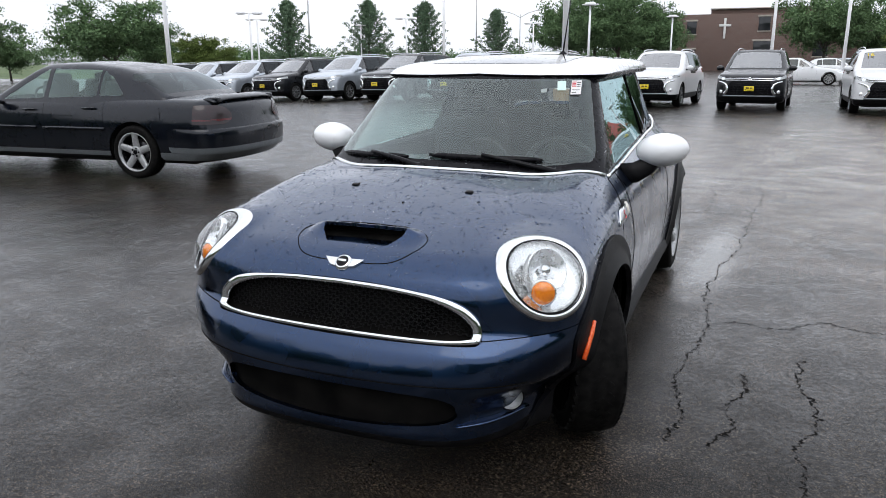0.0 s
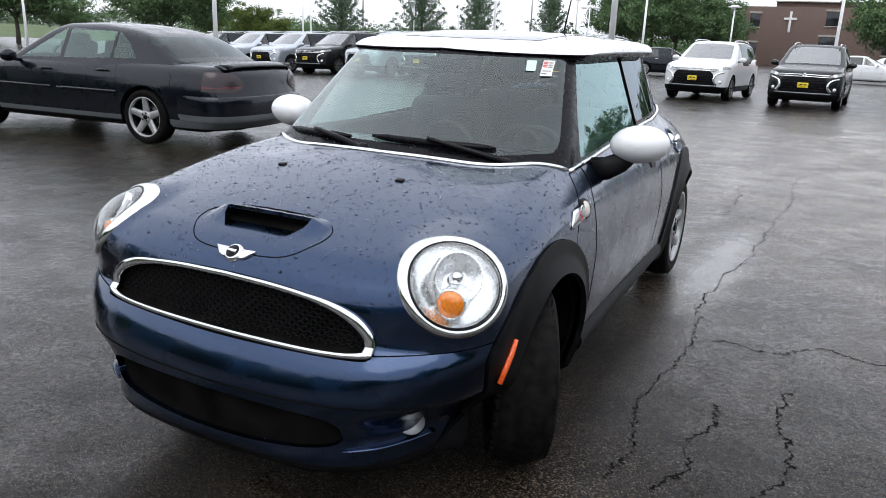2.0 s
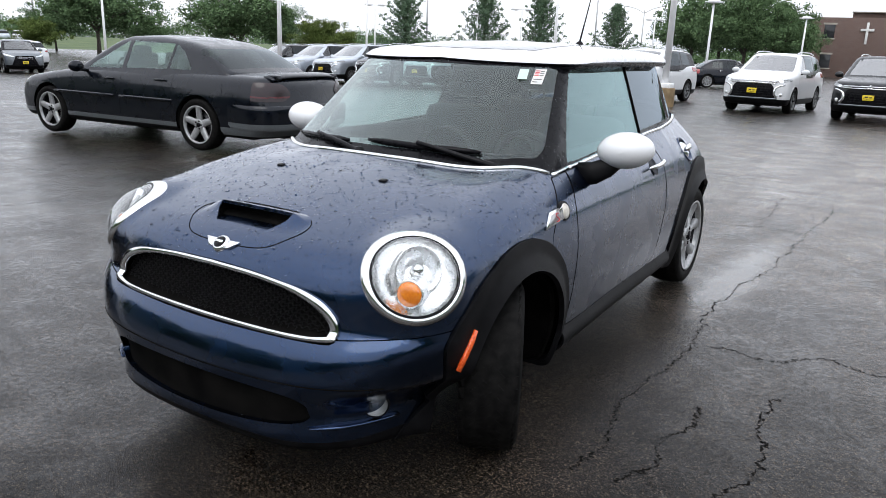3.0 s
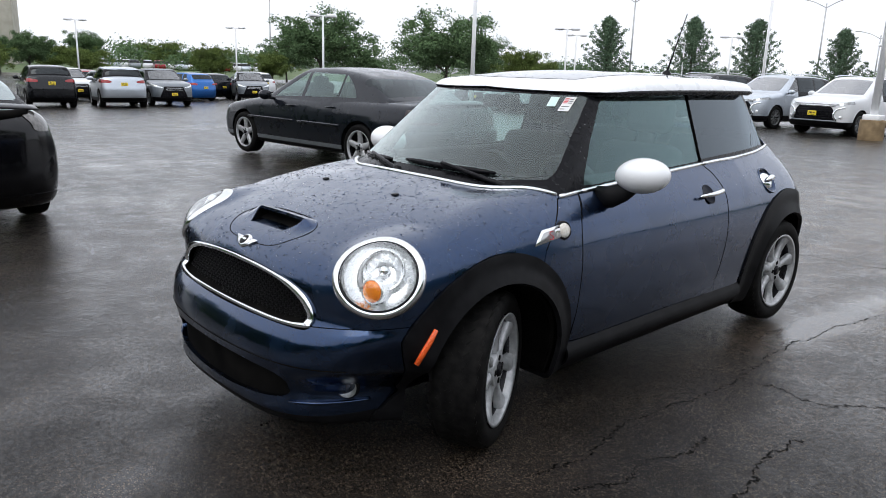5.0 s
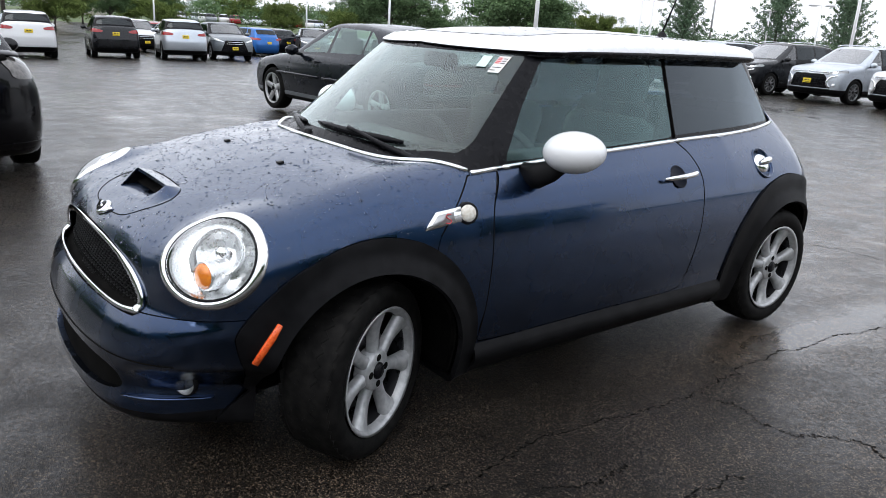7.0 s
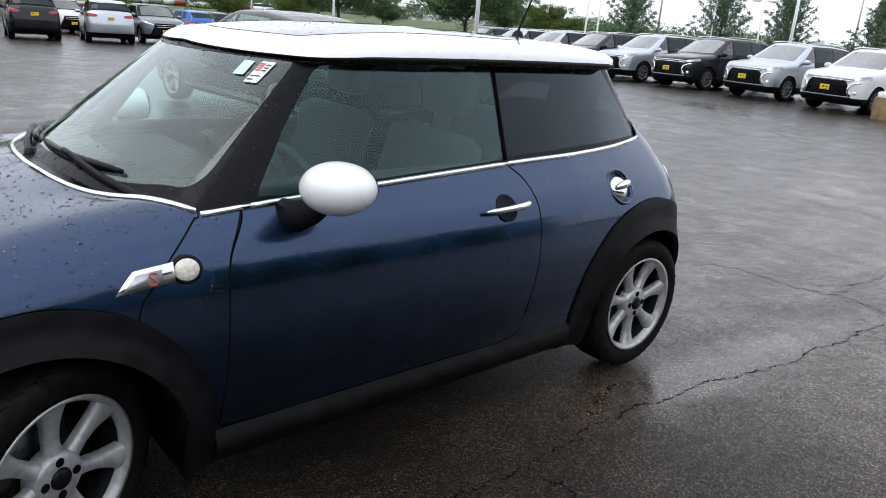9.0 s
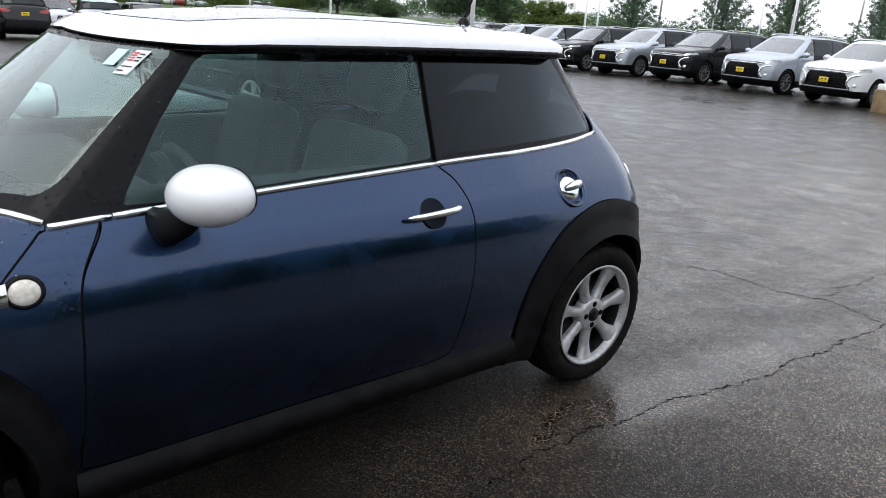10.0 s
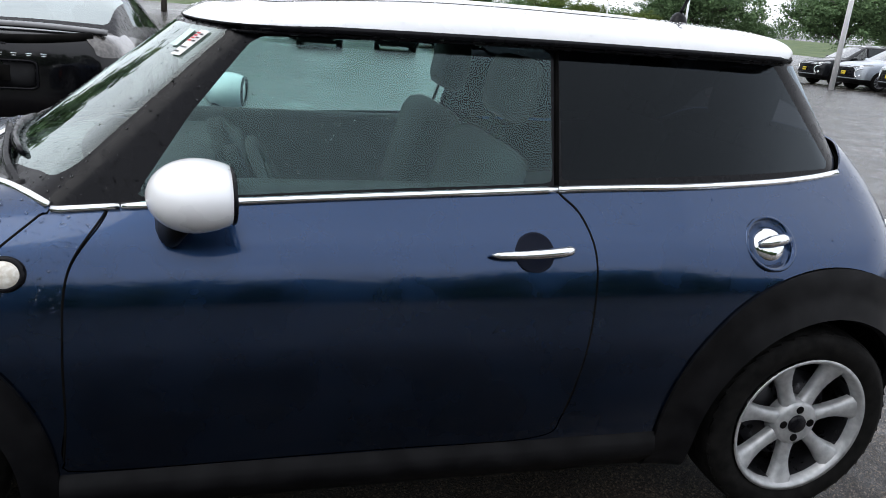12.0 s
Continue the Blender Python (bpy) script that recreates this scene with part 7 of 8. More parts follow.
# dark sedan seen from behind
gp, gp_body, _ = build_car("sedan_car", "black-blue sedan with grey lower cladding and a rear spoiler", SEDAN, GP_BLACK, "sedan", 1.7)
gp_dir = -85.2
gp.matrix_basis = Matrix.Translation((-8.59, 4.735, 0.0)) @ pose(0, 0, 0, 0, 0, gp_dir) @ Matrix.Translation((0, -SEDAN["axles"][0], 0))
rear_dressing(gp, gp_body, SEDAN, 0.50, PLATE_WHITE)
front_dressing(gp, gp_body, SEDAN, "sedan", PLATE_WHITE)
xs = np.linspace(-0.66, 0.66, 25)
wing_line = np.column_stack([xs, 4.80 - 0.14 * xs**2, 0.970 - 0.04 * np.abs(xs / 0.66) ** 4])
spoiler = part("spoiler", tube(wing_line, 0.085, 10, flat=0.26, up=(0, 0.25, 1)), GP_BLACK, gp, "rear deck spoiler")
for sd in (1, -1):
    part("spoiler_foot", block(0.12, 0.14, 0.06, 0.015, at=Matrix.Translation((0.57 * sd, 4.76, 0.915))), GP_BLACK, spoiler)
for sd in (1, -1):
    z = 0.60
    ys = np.linspace(1.15, 3.40, 20)
    p = hit(car_solids(SEDAN)[0], np.column_stack([np.zeros(20), ys, np.full(20, z)]), np.tile([float(sd), 0, 0], (20, 1)), 0, 1.3)
    for a, b in ((0, 11), (11, 20)):
        part("side_moulding", tube(p[a:b] + np.array([0.006 * sd, 0, 0]), 0.020, 6), GP_BLACK, gp)
part("fuel_door", swell(keep(shell(gp_body, 0.7, 4.3, 0.62, 160, 140), lambda v: np.where(v[:, 0] > 0.4, polygon([(4.02, 0.70), (4.20, 0.70), (4.20, 0.86), (4.02, 0.86)], v[:, 1], v[:, 2]), 1.0)), 0.004), GP_BLACK, gp)

pad = keep(shell(gp_body, 0.7, 4.3, 0.62, 200, 160), lambda v: np.maximum(4.30 - v[:, 1], np.maximum(v[:, 2] - 0.615, 0.335 - v[:, 2])))
lift = 0.034 * np.clip((0.622 - pad[0][:, 2]) / 0.02, 0, 1) * np.clip((pad[0][:, 1] - 4.30) / 0.35, 0, 1)
part("rear_bumper", swell(pad, 0.002 + lift), GP_BLACK, gp, thick=0.012)
edge = keep(pad, lambda v: v[:, 2] - 0.40)
part("bumper_strip", swell(edge, 0.006 + 0.034 * np.clip((edge[0][:, 1] - 4.30) / 0.35, 0, 1)), CAR_GREY, gp, "grey lower bumper strip", thick=0.012)

# black coupe seen from behind
ec, ec_body, _ = build_car("coupe_car", "black sports coupe seen from behind with pale tail lamps", COUPE, ECLIPSE_BLACK, "coupe", 1.4)
ec.matrix_basis = Matrix.Translation((-4.98, -0.99, 0.0)) @ pose(0, 0, 0, 0, 0, -90) @ Matrix.Translation((0, -COUPE["axles"][1], 0))
xs = np.linspace(-0.72, 0.72, 25)
part("spoiler", tube(np.column_stack([xs, 4.36 - 0.10 * xs**2, 1.045 - 0.03 * (xs / 0.72) ** 2]), 0.075, 10, flat=0.22, up=(0, 0.2, 1)), ECLIPSE_BLACK, ec, "black boot spoiler")
# near-black bar that draws the shade below the spoiler edge
p = face_points(ec_body, xs * 0.86, 0.985 - 0.04 * (1 - (xs / 0.72) ** 2), False, COUPE["length"])
part("spoiler_gap", tube(p + np.array([0, 0.004, 0]), 0.035, 8, flat=1.0), DARK, ec)
q = face_points(ec_body, [0.0], [0.70], False, COUPE["length"])[0]
m = frame_of((0, q[1] - 0.008, 0.685), (0, 1, 0.05))
ring = oval(0.25, 0.105, 48, 9.0)
recess = part("plate_recess", moved(tube(np.column_stack([ring, np.full(48, 0.012)]), 0.010, 6, closed=True, up=(0, 0, 1)), m), GLOSS_BLACK, ec, "black rim of an empty plate recess")
part("recess_back", moved(plate(oval(0.25, 0.105, 48, 9.0), 0.010), m), TRIM, recess)
part("plate_holder", moved(block(0.13, 0.12, 0.012, 0.004), m @ Matrix.Translation((0.0, 0.01, 0.008))), DARK, recess)
for i in range(7):
    x = 0.30 - i * 0.10
    q = face_points(ec_body, [x], [0.835], False, COUPE["length"])[0]
    m = frame_of((q[0], q[1] + 0.002, q[2]), (0, 1, 0.1))
    part("chrome_mark", moved(block(0.044, 0.006, 0.005, 0.001), m @ Matrix.Translation((0, 0.008, 0))), CHROME, ec, "short chrome bar in a row")
    part("chrome_mark", moved(block(0.030, 0.006, 0.005, 0.001), m @ Matrix.Translation((0, -0.008, 0))), CHROME, ec, "short chrome bar in a row")
q = face_points(ec_body, [0.0], [0.93], False, COUPE["length"])[0]
for a in (90, 210, 330):
    part("badge_diamond", moved(plate([(0, 0.003), (0.020, 0.030), (0, 0.058), (-0.020, 0.030)], 0.008, 0.002), frame_of((q[0], q[1] + 0.004, q[2]), (0, 1, 0.1)) @ pose(0, 0, 0, 0, 0, a - 90)), ALLOY_DARK, ec)

# far side of the lot
LOT = "cars parked across the lot"
x1, b1, _ = build_car("crossover_car", "silver crossover with red tail lamps and a yellow plate", CROSSOVER, SUV_SILVER, "crossover", 0.8, None, LOT)
rear_dressing(x1, b1, CROSSOVER, 0.93)
front_dressing(x1, b1, CROSSOVER, "crossover")
back_at = lambda x, y, yaw, s: stand(x, y, yaw) @ Matrix.Translation((0, -s["axles"][1], 0))  # noqa: E731
x1.matrix_basis = back_at(-28.9, 9.1, -101, CROSSOVER)
for x, y, yaw, paint, words, by in (
    (-29.4, 6.55, -98, SUV_BLACK, "black crossover with red tail lamps and a yellow plate", 1),
    (-27.6, 3.25, -95, SUV_WHITE, "white crossover with red tail lamps and a yellow plate", 1),
    (-30.3, 11.6, 84, CAR_GREY, "grey crossover facing the lot", 0),
    (-36.5, 19.0, 70, CAR_GREY, "dark grey crossover facing the lot", 0),
    (-37.7, 9.9, 90, SUV_WHITE, "white crossover facing the lot", 0),
    (-42.0, 22.5, -80, SUV_WHITE, "white crossover seen from behind", 1),
    (-17.0, 74.0, 60, SUV_WHITE, "white sport utility car far across the lot", 0),
):
    c = copy_thing(x1, (back_at if by else nose_at)(x, y, yaw, CROSSOVER))
    c["label"] = words
    repaint(c, SUV_SILVER, paint)
h1, hb1, _ = build_car("hatchback_small", "bright blue small hatchback seen from behind", HATCH, CAR_BLUE, "hatch", 0.7, None, LOT)
rear_dressing(h1, hb1, HATCH, 0.72)
h1.matrix_basis = back_at(-36.8, 16.0, -80, HATCH)
for x, y, yaw, paint, words in ((-39.5, 18.4, -80, GP_BLACK, "dark small hatchback seen from behind"), (-36.0, 3.4, -88, GP_BLACK, "black small hatchback seen from behind"), (-43.0, 12.2, -88, CAR_RED, "red small hatchback seen from behind"), (-40.0, 12.6, -80, CAR_GREY, "grey small hatchback seen from behind")):
    c = copy_thing(h1, back_at(x, y, yaw, HATCH))
    c["label"] = words
    repaint(c, CAR_BLUE, paint)
l1, _, _ = build_car("saloon_car", "white saloon parked side-on near the church", LIMO, SUV_WHITE, "limo", 0.8, None, "cars parked near the church")
l1.matrix_basis = stand(5.2, 44.5, 86)
for x, y, yaw, paint, words in ((-4.5, 40.5, 118, GP_BLACK, "dark saloon parked behind the row"), (-3.4, 52.0, 100, SUV_BLACK, "black saloon far behind the row"), (7.5, 53.0, 96, SUV_WHITE, "white saloon in a far row"), (9.0, 58.0, 96, SUV_SILVER, "silver saloon in a far row"), (3.2, 60.0, 96, SUV_WHITE, "white saloon in a far row"), (13.0, 56.0, 96, GP_BLACK, "dark saloon in a far row"), (-19.5, 82.0, 90, GP_BLACK, "black saloon far across the lot"), (-12.5, 84.0, 90, SUV_SILVER, "silver saloon far across the lot")):
    c = copy_thing(l1, stand(x, y, yaw))
    c["label"] = words
    repaint(c, SUV_WHITE, paint)

# ---- lamp posts ----
def lamp_post(x, y, head=4.6, heads=2, lean=(0.0, 0.0), yaw=0.0, r=0.075, block_base=False, group="lot lamp posts"):
    z0 = float(ground_z(x, y))
    if head is None:
        head = 6.5
    post = thing("lamp_post", "white steel lamp post on the car lot" if not block_base else "white steel lamp post on a brown concrete block", "lamp post", group, Matrix.Translation((x, y, z0)) @ pose(0, 0, 0, 0, 0, yaw))
    h = head - z0
    top = (lean[0] * h, lean[1] * h, h)
    base = 0.0
    if block_base:
        part("concrete_block", lathe([(0.31, 0.0), (0.31, 0.50), (0.29, 0.535), (0.0001, 0.54)], 24), CONCRETE, post, "brown painted concrete block")
        part("base_plate", block(0.42, 0.42, 0.14, 0.02, at=Matrix.Translation((0, 0, 0.53))), POLE_WHITE, post)
        base = 0.6
    part("pole", tube([(0, 0, base), (top[0] * 0.5, top[1] * 0.5, h * 0.5), top], [r * 1.15, r, r * 0.85], 10), POLE_WHITE, post)
    if heads:
        part("cross_arm", tube([(-0.55, 0, h), (0.55, 0, h)], 0.04, 8), POLE_WHITE, post)
        for sd in ((-1, 1) if heads == 2 else (1,)):
            lamp = part("lamp_head", moved(lathe([(0.0001, 0.12), (0.30, 0.11), (0.37, 0.05), (0.38, -0.06), (0.34, -0.09), (0.0001, -0.09)], 20), Matrix.Translation((0.60 * sd * (1 if heads == 2 else 0), 0, h + 0.02))), POLE_WHITE, post, "white drum lamp head")
            part("lens", moved(lathe([(0.0001, -0.03), (0.20, -0.02), (0.32, 0.0)], 20), Matrix.Translation((0.60 * sd * (1 if heads == 2 else 0), 0, h - 0.07))), PALE_LENS, lamp)


def polar(az, d, ex=2.0, ey=-1.3):
    """A place d metres off in a compass direction (degrees from +y to +x), from the middle of the walk."""
    return ex + d * math.sin(radians(az)), ey + d * math.cos(radians(az))


lamp_post(-4.45, 19.95, 9.0, 2, r=0.088, block_base=True)
for az, d, heads, yaw in ((-38.6, 60, 2, 40), (-37.9, 70, 2, 40), (-30.2, 83, 1, 30), (-27.0, 68, 2, 30), (-17.3, 81, 2, 15), (-13.6, 51, 1, 10), (-7.4, 70, 1, 5), (-73.6, 77, 2, 75), (-63.1, 79, 2, 62), (-56.9, 53, 2, 55), (7.2, 60, 1, 0)):
    x, y = polar(az, d)
    lamp_post(x, y, 4.6, heads, yaw=yaw)
for az, d in ((-24.6, 48), (-45.6, 32), (-84.2, 45), (-83.0, 42), (-0.9, 46), (3.7, 46)):
    x, y = polar(az, d)
    lamp_post(x, y, 6.2, 2, yaw=-az, r=0.085)
for az, d, h in ((-33.9, 93, 11.0), (-21.4, 100, 11.0), (-60.6, 110, 12.0), (-18.0, 130, 9.0)):
    x, y = polar(az, d)
    mast = thing("light_mast", "tall thin grey road light mast", "mast", "road light masts", Matrix.Translation((x, y, float(ground_z(x, y)))))
    part("mast_pole", tube([(0, 0, 0), (0, 0, h)], [0.13, 0.07], 8), ALLOY, mast)
    for sd in (-1, 1):
        part("mast_arm", tube(spline([(0, 0, h - 0.5), (sd * 1.4, 0, h + 0.2), (sd * 3.0, 0, h + 0.6)], 8), 0.05, 6), ALLOY, mast)
        part("mast_lamp", block(0.8, 0.3, 0.12, 0.03, at=Matrix.Translation((sd * 3.2, 0, h + 0.55))), ALLOY, mast)

# ---- trees ----
def leaf_material(name, low, high):
    m = material(name, high, 0.7, Specular_IOR_Level=0.15)
    g = add(m, "ShaderNodeNewGeometry")
    r = add(m, "ShaderNodeValToRGB")
    r.color_ramp.elements[0].color, r.color_ramp.elements[1].color = (*low, 1), (*high, 1)
    join(m, g, "Random Per Island", r, "Fac")
    join(m, r, "Color", bsdf(m), "Base Color")
    return m


LEAF = leaf_material("dark_green_leaves", (0.055, 0.10, 0.046), (0.15, 0.235, 0.105))
LEAF_LIGHT = leaf_material("light_green_leaves", (0.065, 0.105, 0.025), (0.17, 0.22, 0.060))
LEAF_FIR = leaf_material("blue_green_needles", (0.065, 0.115, 0.072), (0.16, 0.235, 0.14))
BARK = material("grey_bark", (0.07, 0.06, 0.05), 0.9)
mottle(BARK, (0.045, 0.038, 0.03), (0.11, 0.095, 0.08), 12.0)
grain(BARK, 40.0, 0.6, 0.01)


def leaves(centres, spread, per, size, rng):
    """Small bent leaf sprays scattered round centres: one mesh."""
    c = np.repeat(np.asarray(centres, float), per, 0)
    s = np.repeat(np.broadcast_to(np.asarray(spread, float), (len(centres),)), per)
    n = len(c)
    p = c + rng.normal(0, 1, (n, 3)) * s[:, None] * np.array([1, 1, 0.75])
    a, b = rng.normal(0, 1, (n, 3)), rng.normal(0, 1, (n, 3))
    a /= np.linalg.norm(a, axis=1)[:, None]
    b -= a * (a * b).sum(1)[:, None]
    b /= np.linalg.norm(b, axis=1)[:, None]
    k = size * (0.6 + 0.8 * rng.random(n))[:, None]
    v = np.stack([p - a * k, p + b * k * 0.55, p + a * k, p - b * k * 0.55], 1).reshape(-1, 3)
    i = np.arange(n)[:, None] * 4
    return v, np.concatenate([i + np.array([[0, 1, 2]]), i + np.array([[0, 2, 3]])])


def broad_tree(name, label, height, width, mat, seed, dense=1.0):
    """A spreading broad-leaved tree: trunk, limbs, and clumps of leaves with gaps between."""
    rng = np.random.default_rng(seed)
    t = thing(name, label, "tree", "trees round the lot")
    trunk_h = height * 0.32
    part("trunk", tube([(0, 0, -0.3), (0.05, 0, trunk_h * 0.5), (0, 0.1, trunk_h), (0.1, 0, height * 0.75)], [0.028 * height, 0.022 * height, 0.018 * height, 0.006 * height], 10), BARK, t)
    clumps, sizes = [], []
    for i in range(13):
        a = i * 2.4 + rng.normal(0, 0.3)
        z0 = trunk_h * (0.75 + 0.9 * rng.random())
        reach = width * 0.5 * (0.55 + 0.45 * rng.random())
        z1 = min(height * 0.97, z0 + height * (0.12 + 0.42 * rng.random()))
        end = np.array([math.cos(a) * reach, math.sin(a) * reach, z1])
        mid = np.array([end[0] * 0.45, end[1] * 0.45, z0 + (z1 - z0) * 0.6])
        line = spline([(0, 0, z0), mid, end], 8)
        part("limb", tube(line, np.linspace(0.010 * height, 0.003 * height, 8), 6), BARK, t)
        for q in line[3:]:
            for _ in range(3):
                clumps.append(q + rng.normal(0, 1, 3) * np.array([0.10, 0.10, 0.06]) * width)
                sizes.append(0.036 * width * (0.7 + 0.6 * rng.random()))
    for _ in range(16):
        a, u = rng.random() * 6.28, rng.random() ** 0.5
        z = trunk_h + (height - trunk_h) * (0.25 + 0.75 * rng.random())
        rr = width * 0.46 * math.sqrt(max(0.05, 1 - ((z - height * 0.6) / (height * 0.44)) ** 2)) * u
        clumps.append(np.array([math.cos(a) * rr, math.sin(a) * rr, z]))
        sizes.append(0.05 * width * (0.7 + 0.6 * rng.random()))
    part("crown", leaves(clumps, sizes, int(120 * dense), 0.011 * width + 0.02, rng), mat, t, smooth=False)
    return t


def cone_tree(name, label, height, width, mat, seed):
    """A pyramidal tree with up-swept branches that show against the sky."""
    rng = np.random.default_rng(seed)
    t = thing(name, label, "tree", "pyramidal trees behind the lot")
    part("trunk", tube([(0, 0, -0.3), (0, 0, height * 0.5), (0, 0, height * 0.98)], [0.022 * height, 0.014 * height, 0.003 * height], 8), BARK, t)
    clumps, sizes, twigs = [], [], []
    k = 74
    for i in range(k):
        u = i / k
        z = height * (0.10 + 0.88 * u)
        reach = width * 0.5 * (1 - u) ** 0.85 * (0.70 + 0.5 * rng.random()) + 0.1
        a = i * 2.399 + rng.normal(0, 0.2)
        rise = reach * (0.35 + 0.5 * u + 0.15 * rng.random())
        end = np.array([math.cos(a) * reach, math.sin(a) * reach, z + rise])
        line = spline([(0, 0, z), end * np.array([0.5, 0.5, 0]) + np.array([0, 0, z + rise * 0.35]), end], 7)
        twigs.append(tube(line, np.linspace(0.004 * height, 0.0015 * height, 7), 5))
        for j, q in enumerate(line[1:]):
            clumps.append(q + rng.normal(0, 0.05, 3))
            sizes.append(0.021 * width * (1.30 - 0.10 * j))
    br = part("branchwork", merge(*twigs), BARK, t)
    tagged(br, kind="stuff")
    part("crown", leaves(clumps, sizes, 34, 0.085, rng), mat, t, smooth=False)
    return t


def put_tree(src, x, y, scale=1.0, yaw=0.0, wide=1.0, sink=0.0):
    c = copy_thing(src, Matrix.Translation((x, y, float(ground_z(x, y)) - sink)) @ pose(0, 0, 0, 0, 0, yaw))
    c.scale = (scale * wide, scale * wide, scale)
    return c


firs = [cone_tree("pyramidal_tree", "pyramidal green tree with up-swept branches", 7.6, 6.6, LEAF_FIR, s) for s in (3, 8, 15)]
broads = [broad_tree("broadleaf_tree", "large dark green broad-leaved tree", 8.0, 9.5, LEAF, s) for s in (5, 21)]
light = broad_tree("broadleaf_tree", "small light green tree by the lot", 4.2, 5.4, LEAF_LIGHT, 31)
wood = broad_tree("broadleaf_tree", "dense dark tree at the edge of a wood", 9.0, 9.0, LEAF, 44, 1.6)

for i, (az, d, sc) in enumerate(((-35.6, 76, 1.0), (-29.6, 84, 1.08), (-25.4, 84, 1.05), (-20.0, 88, 0.96), (-41.0, 128, 0.6))):
    x, y = polar(az, d)
    if i == 0:
        firs[0].matrix_basis = Matrix.Translation((x, y, float(ground_z(x, y))))
    elif i < 3:
        firs[i].matrix_basis = Matrix.Translation((x, y, float(ground_z(x, y)))) @ Matrix.Scale(sc, 4)
    else:
        put_tree(firs[i % 3], x, y, sc, i * 70)
placed = [(-47.6, 78, 0.95, 0, 1.12), (-57.0, 82, 0.95, 1, 1.1), (-44.8, 92, 0.72, 1, 1.0), (-53.8, 95, 0.55, 0, 1.1), (-59.5, 96, 0.62, 1, 1.0),
          (-11.0, 82, 1.0, 0, 1.0), (-14.6, 90, 0.95, 1, 1.0), (-9.2, 80, 0.85, 1, 0.85), (-12.7, 86, 1.08, 0, 0.9), (-8.0, 88, 0.72, 0, 0.8), (2.8, 76, 0.90, 1, 0.95), (5.3, 82, 0.82, 0, 0.8), (13.0, 78, 1.0, 1, 1.0)]
for i, (az, d, sc, kind, wide) in enumerate(placed):
    x, y = polar(az, d)
    if i < 2:
        broads[i].matrix_basis = Matrix.Translation((x, y, float(ground_z(x, y)))) @ pose(0, 0, 0, 0, 0, i * 50) @ Matrix.Diagonal((sc * wide, sc * wide, sc, 1))
    else:
        put_tree(broads[kind], x, y, sc, i * 47, wide)
for i, (az, d, sc, wide) in enumerate(((-42.0, 84, 1.0, 1.0), (-40.3, 96, 0.8, 1.1), (-64.8, 88, 0.85, 1.0), (-60.5, 92, 0.75, 1.2), (-73.0, 92, 0.7, 1.1), (-79.8, 70, 0.8, 1.1), (-75.0, 110, 0.8, 1.3), (-68.0, 150, 1.2, 1.3), (7.6, 70, 0.75, 0.8))):
    x, y = polar(az, d)
    if i == 0:
        light.matrix_basis = Matrix.Translation((x, y, float(ground_z(x, y))))
    else:
        put_tree(light, x, y, sc, i * 61, wide)
wood_at = [(-76.5, 96, 0.50), (-78.2, 104, 0.45), (-81.5, 84, 0.95), (-84.0, 80, 1.0), (-87.0, 76, 1.05), (-90.5, 72, 1.1), (-94.5, 70, 1.1), (-99, 70, 1.1), (-73.2, 118, 0.6), (-82.8, 100, 1.2)]
for i, (az, d, sc) in enumerate(wood_at):
    x, y = polar(az, d)
    if i == 0:
        wood.matrix_basis = Matrix.Translation((x, y, float(ground_z(x, y)))) @ Matrix.Scale(sc, 4)
    else:
        put_tree(wood, x, y, sc, i * 83)

# far belt of woodland on the skyline
rng = np.random.default_rng(12)
cl, sz = [], []
for az in np.arange(-110, 40, 0.22):
    d = 190 + 40 * math.sin(az * 0.21) + rng.normal(0, 12)
    rise = 2.4 + 1.6 * max(0, math.sin(az * 0.13 + 1.9)) + 1.0 * max(0, math.sin(az * 0.61)) + (1.0 if az < -60 else 0)
    for _ in range(3):
        x, y = polar(az + rng.normal(0, 0.1), d)
        cl.append((x, y, -1.5 + rise * rng.random() ** 0.6 + 0.4))
        sz.append(0.7 + 0.5 * rng.random())
belt_count = len(cl)
# the wood closes round behind the walk as well
for az in np.arange(40, 250, 0.45):
    d = 40 + 5 * math.sin(az * 0.17) + rng.normal(0, 3)
    rise = 8.0 + 1.4 * math.sin(az * 0.23 + 0.8) + 1.2 * math.sin(az * 0.71)
    for _ in range(9):
        x, y = polar(az + rng.normal(0, 0.2), d)
        cl.append((x, y, -0.5 + rise * rng.random() ** 0.75))
        sz.append(0.7 + 0.5 * rng.random())
tagged(part("near_woodland", leaves(cl[belt_count:], sz[belt_count:], 18, 0.6, rng), LEAF, None, smooth=False), "dark wood closing the lot behind the walk", "woodland", kind="stuff")
belt_ob = part("far_woodland", leaves(cl[:belt_count], sz[:belt_count], 120, 0.19, rng), LEAF, None, smooth=False)
tagged(belt_ob, "far belt of woodland on the skyline", "woodland", kind="stuff")

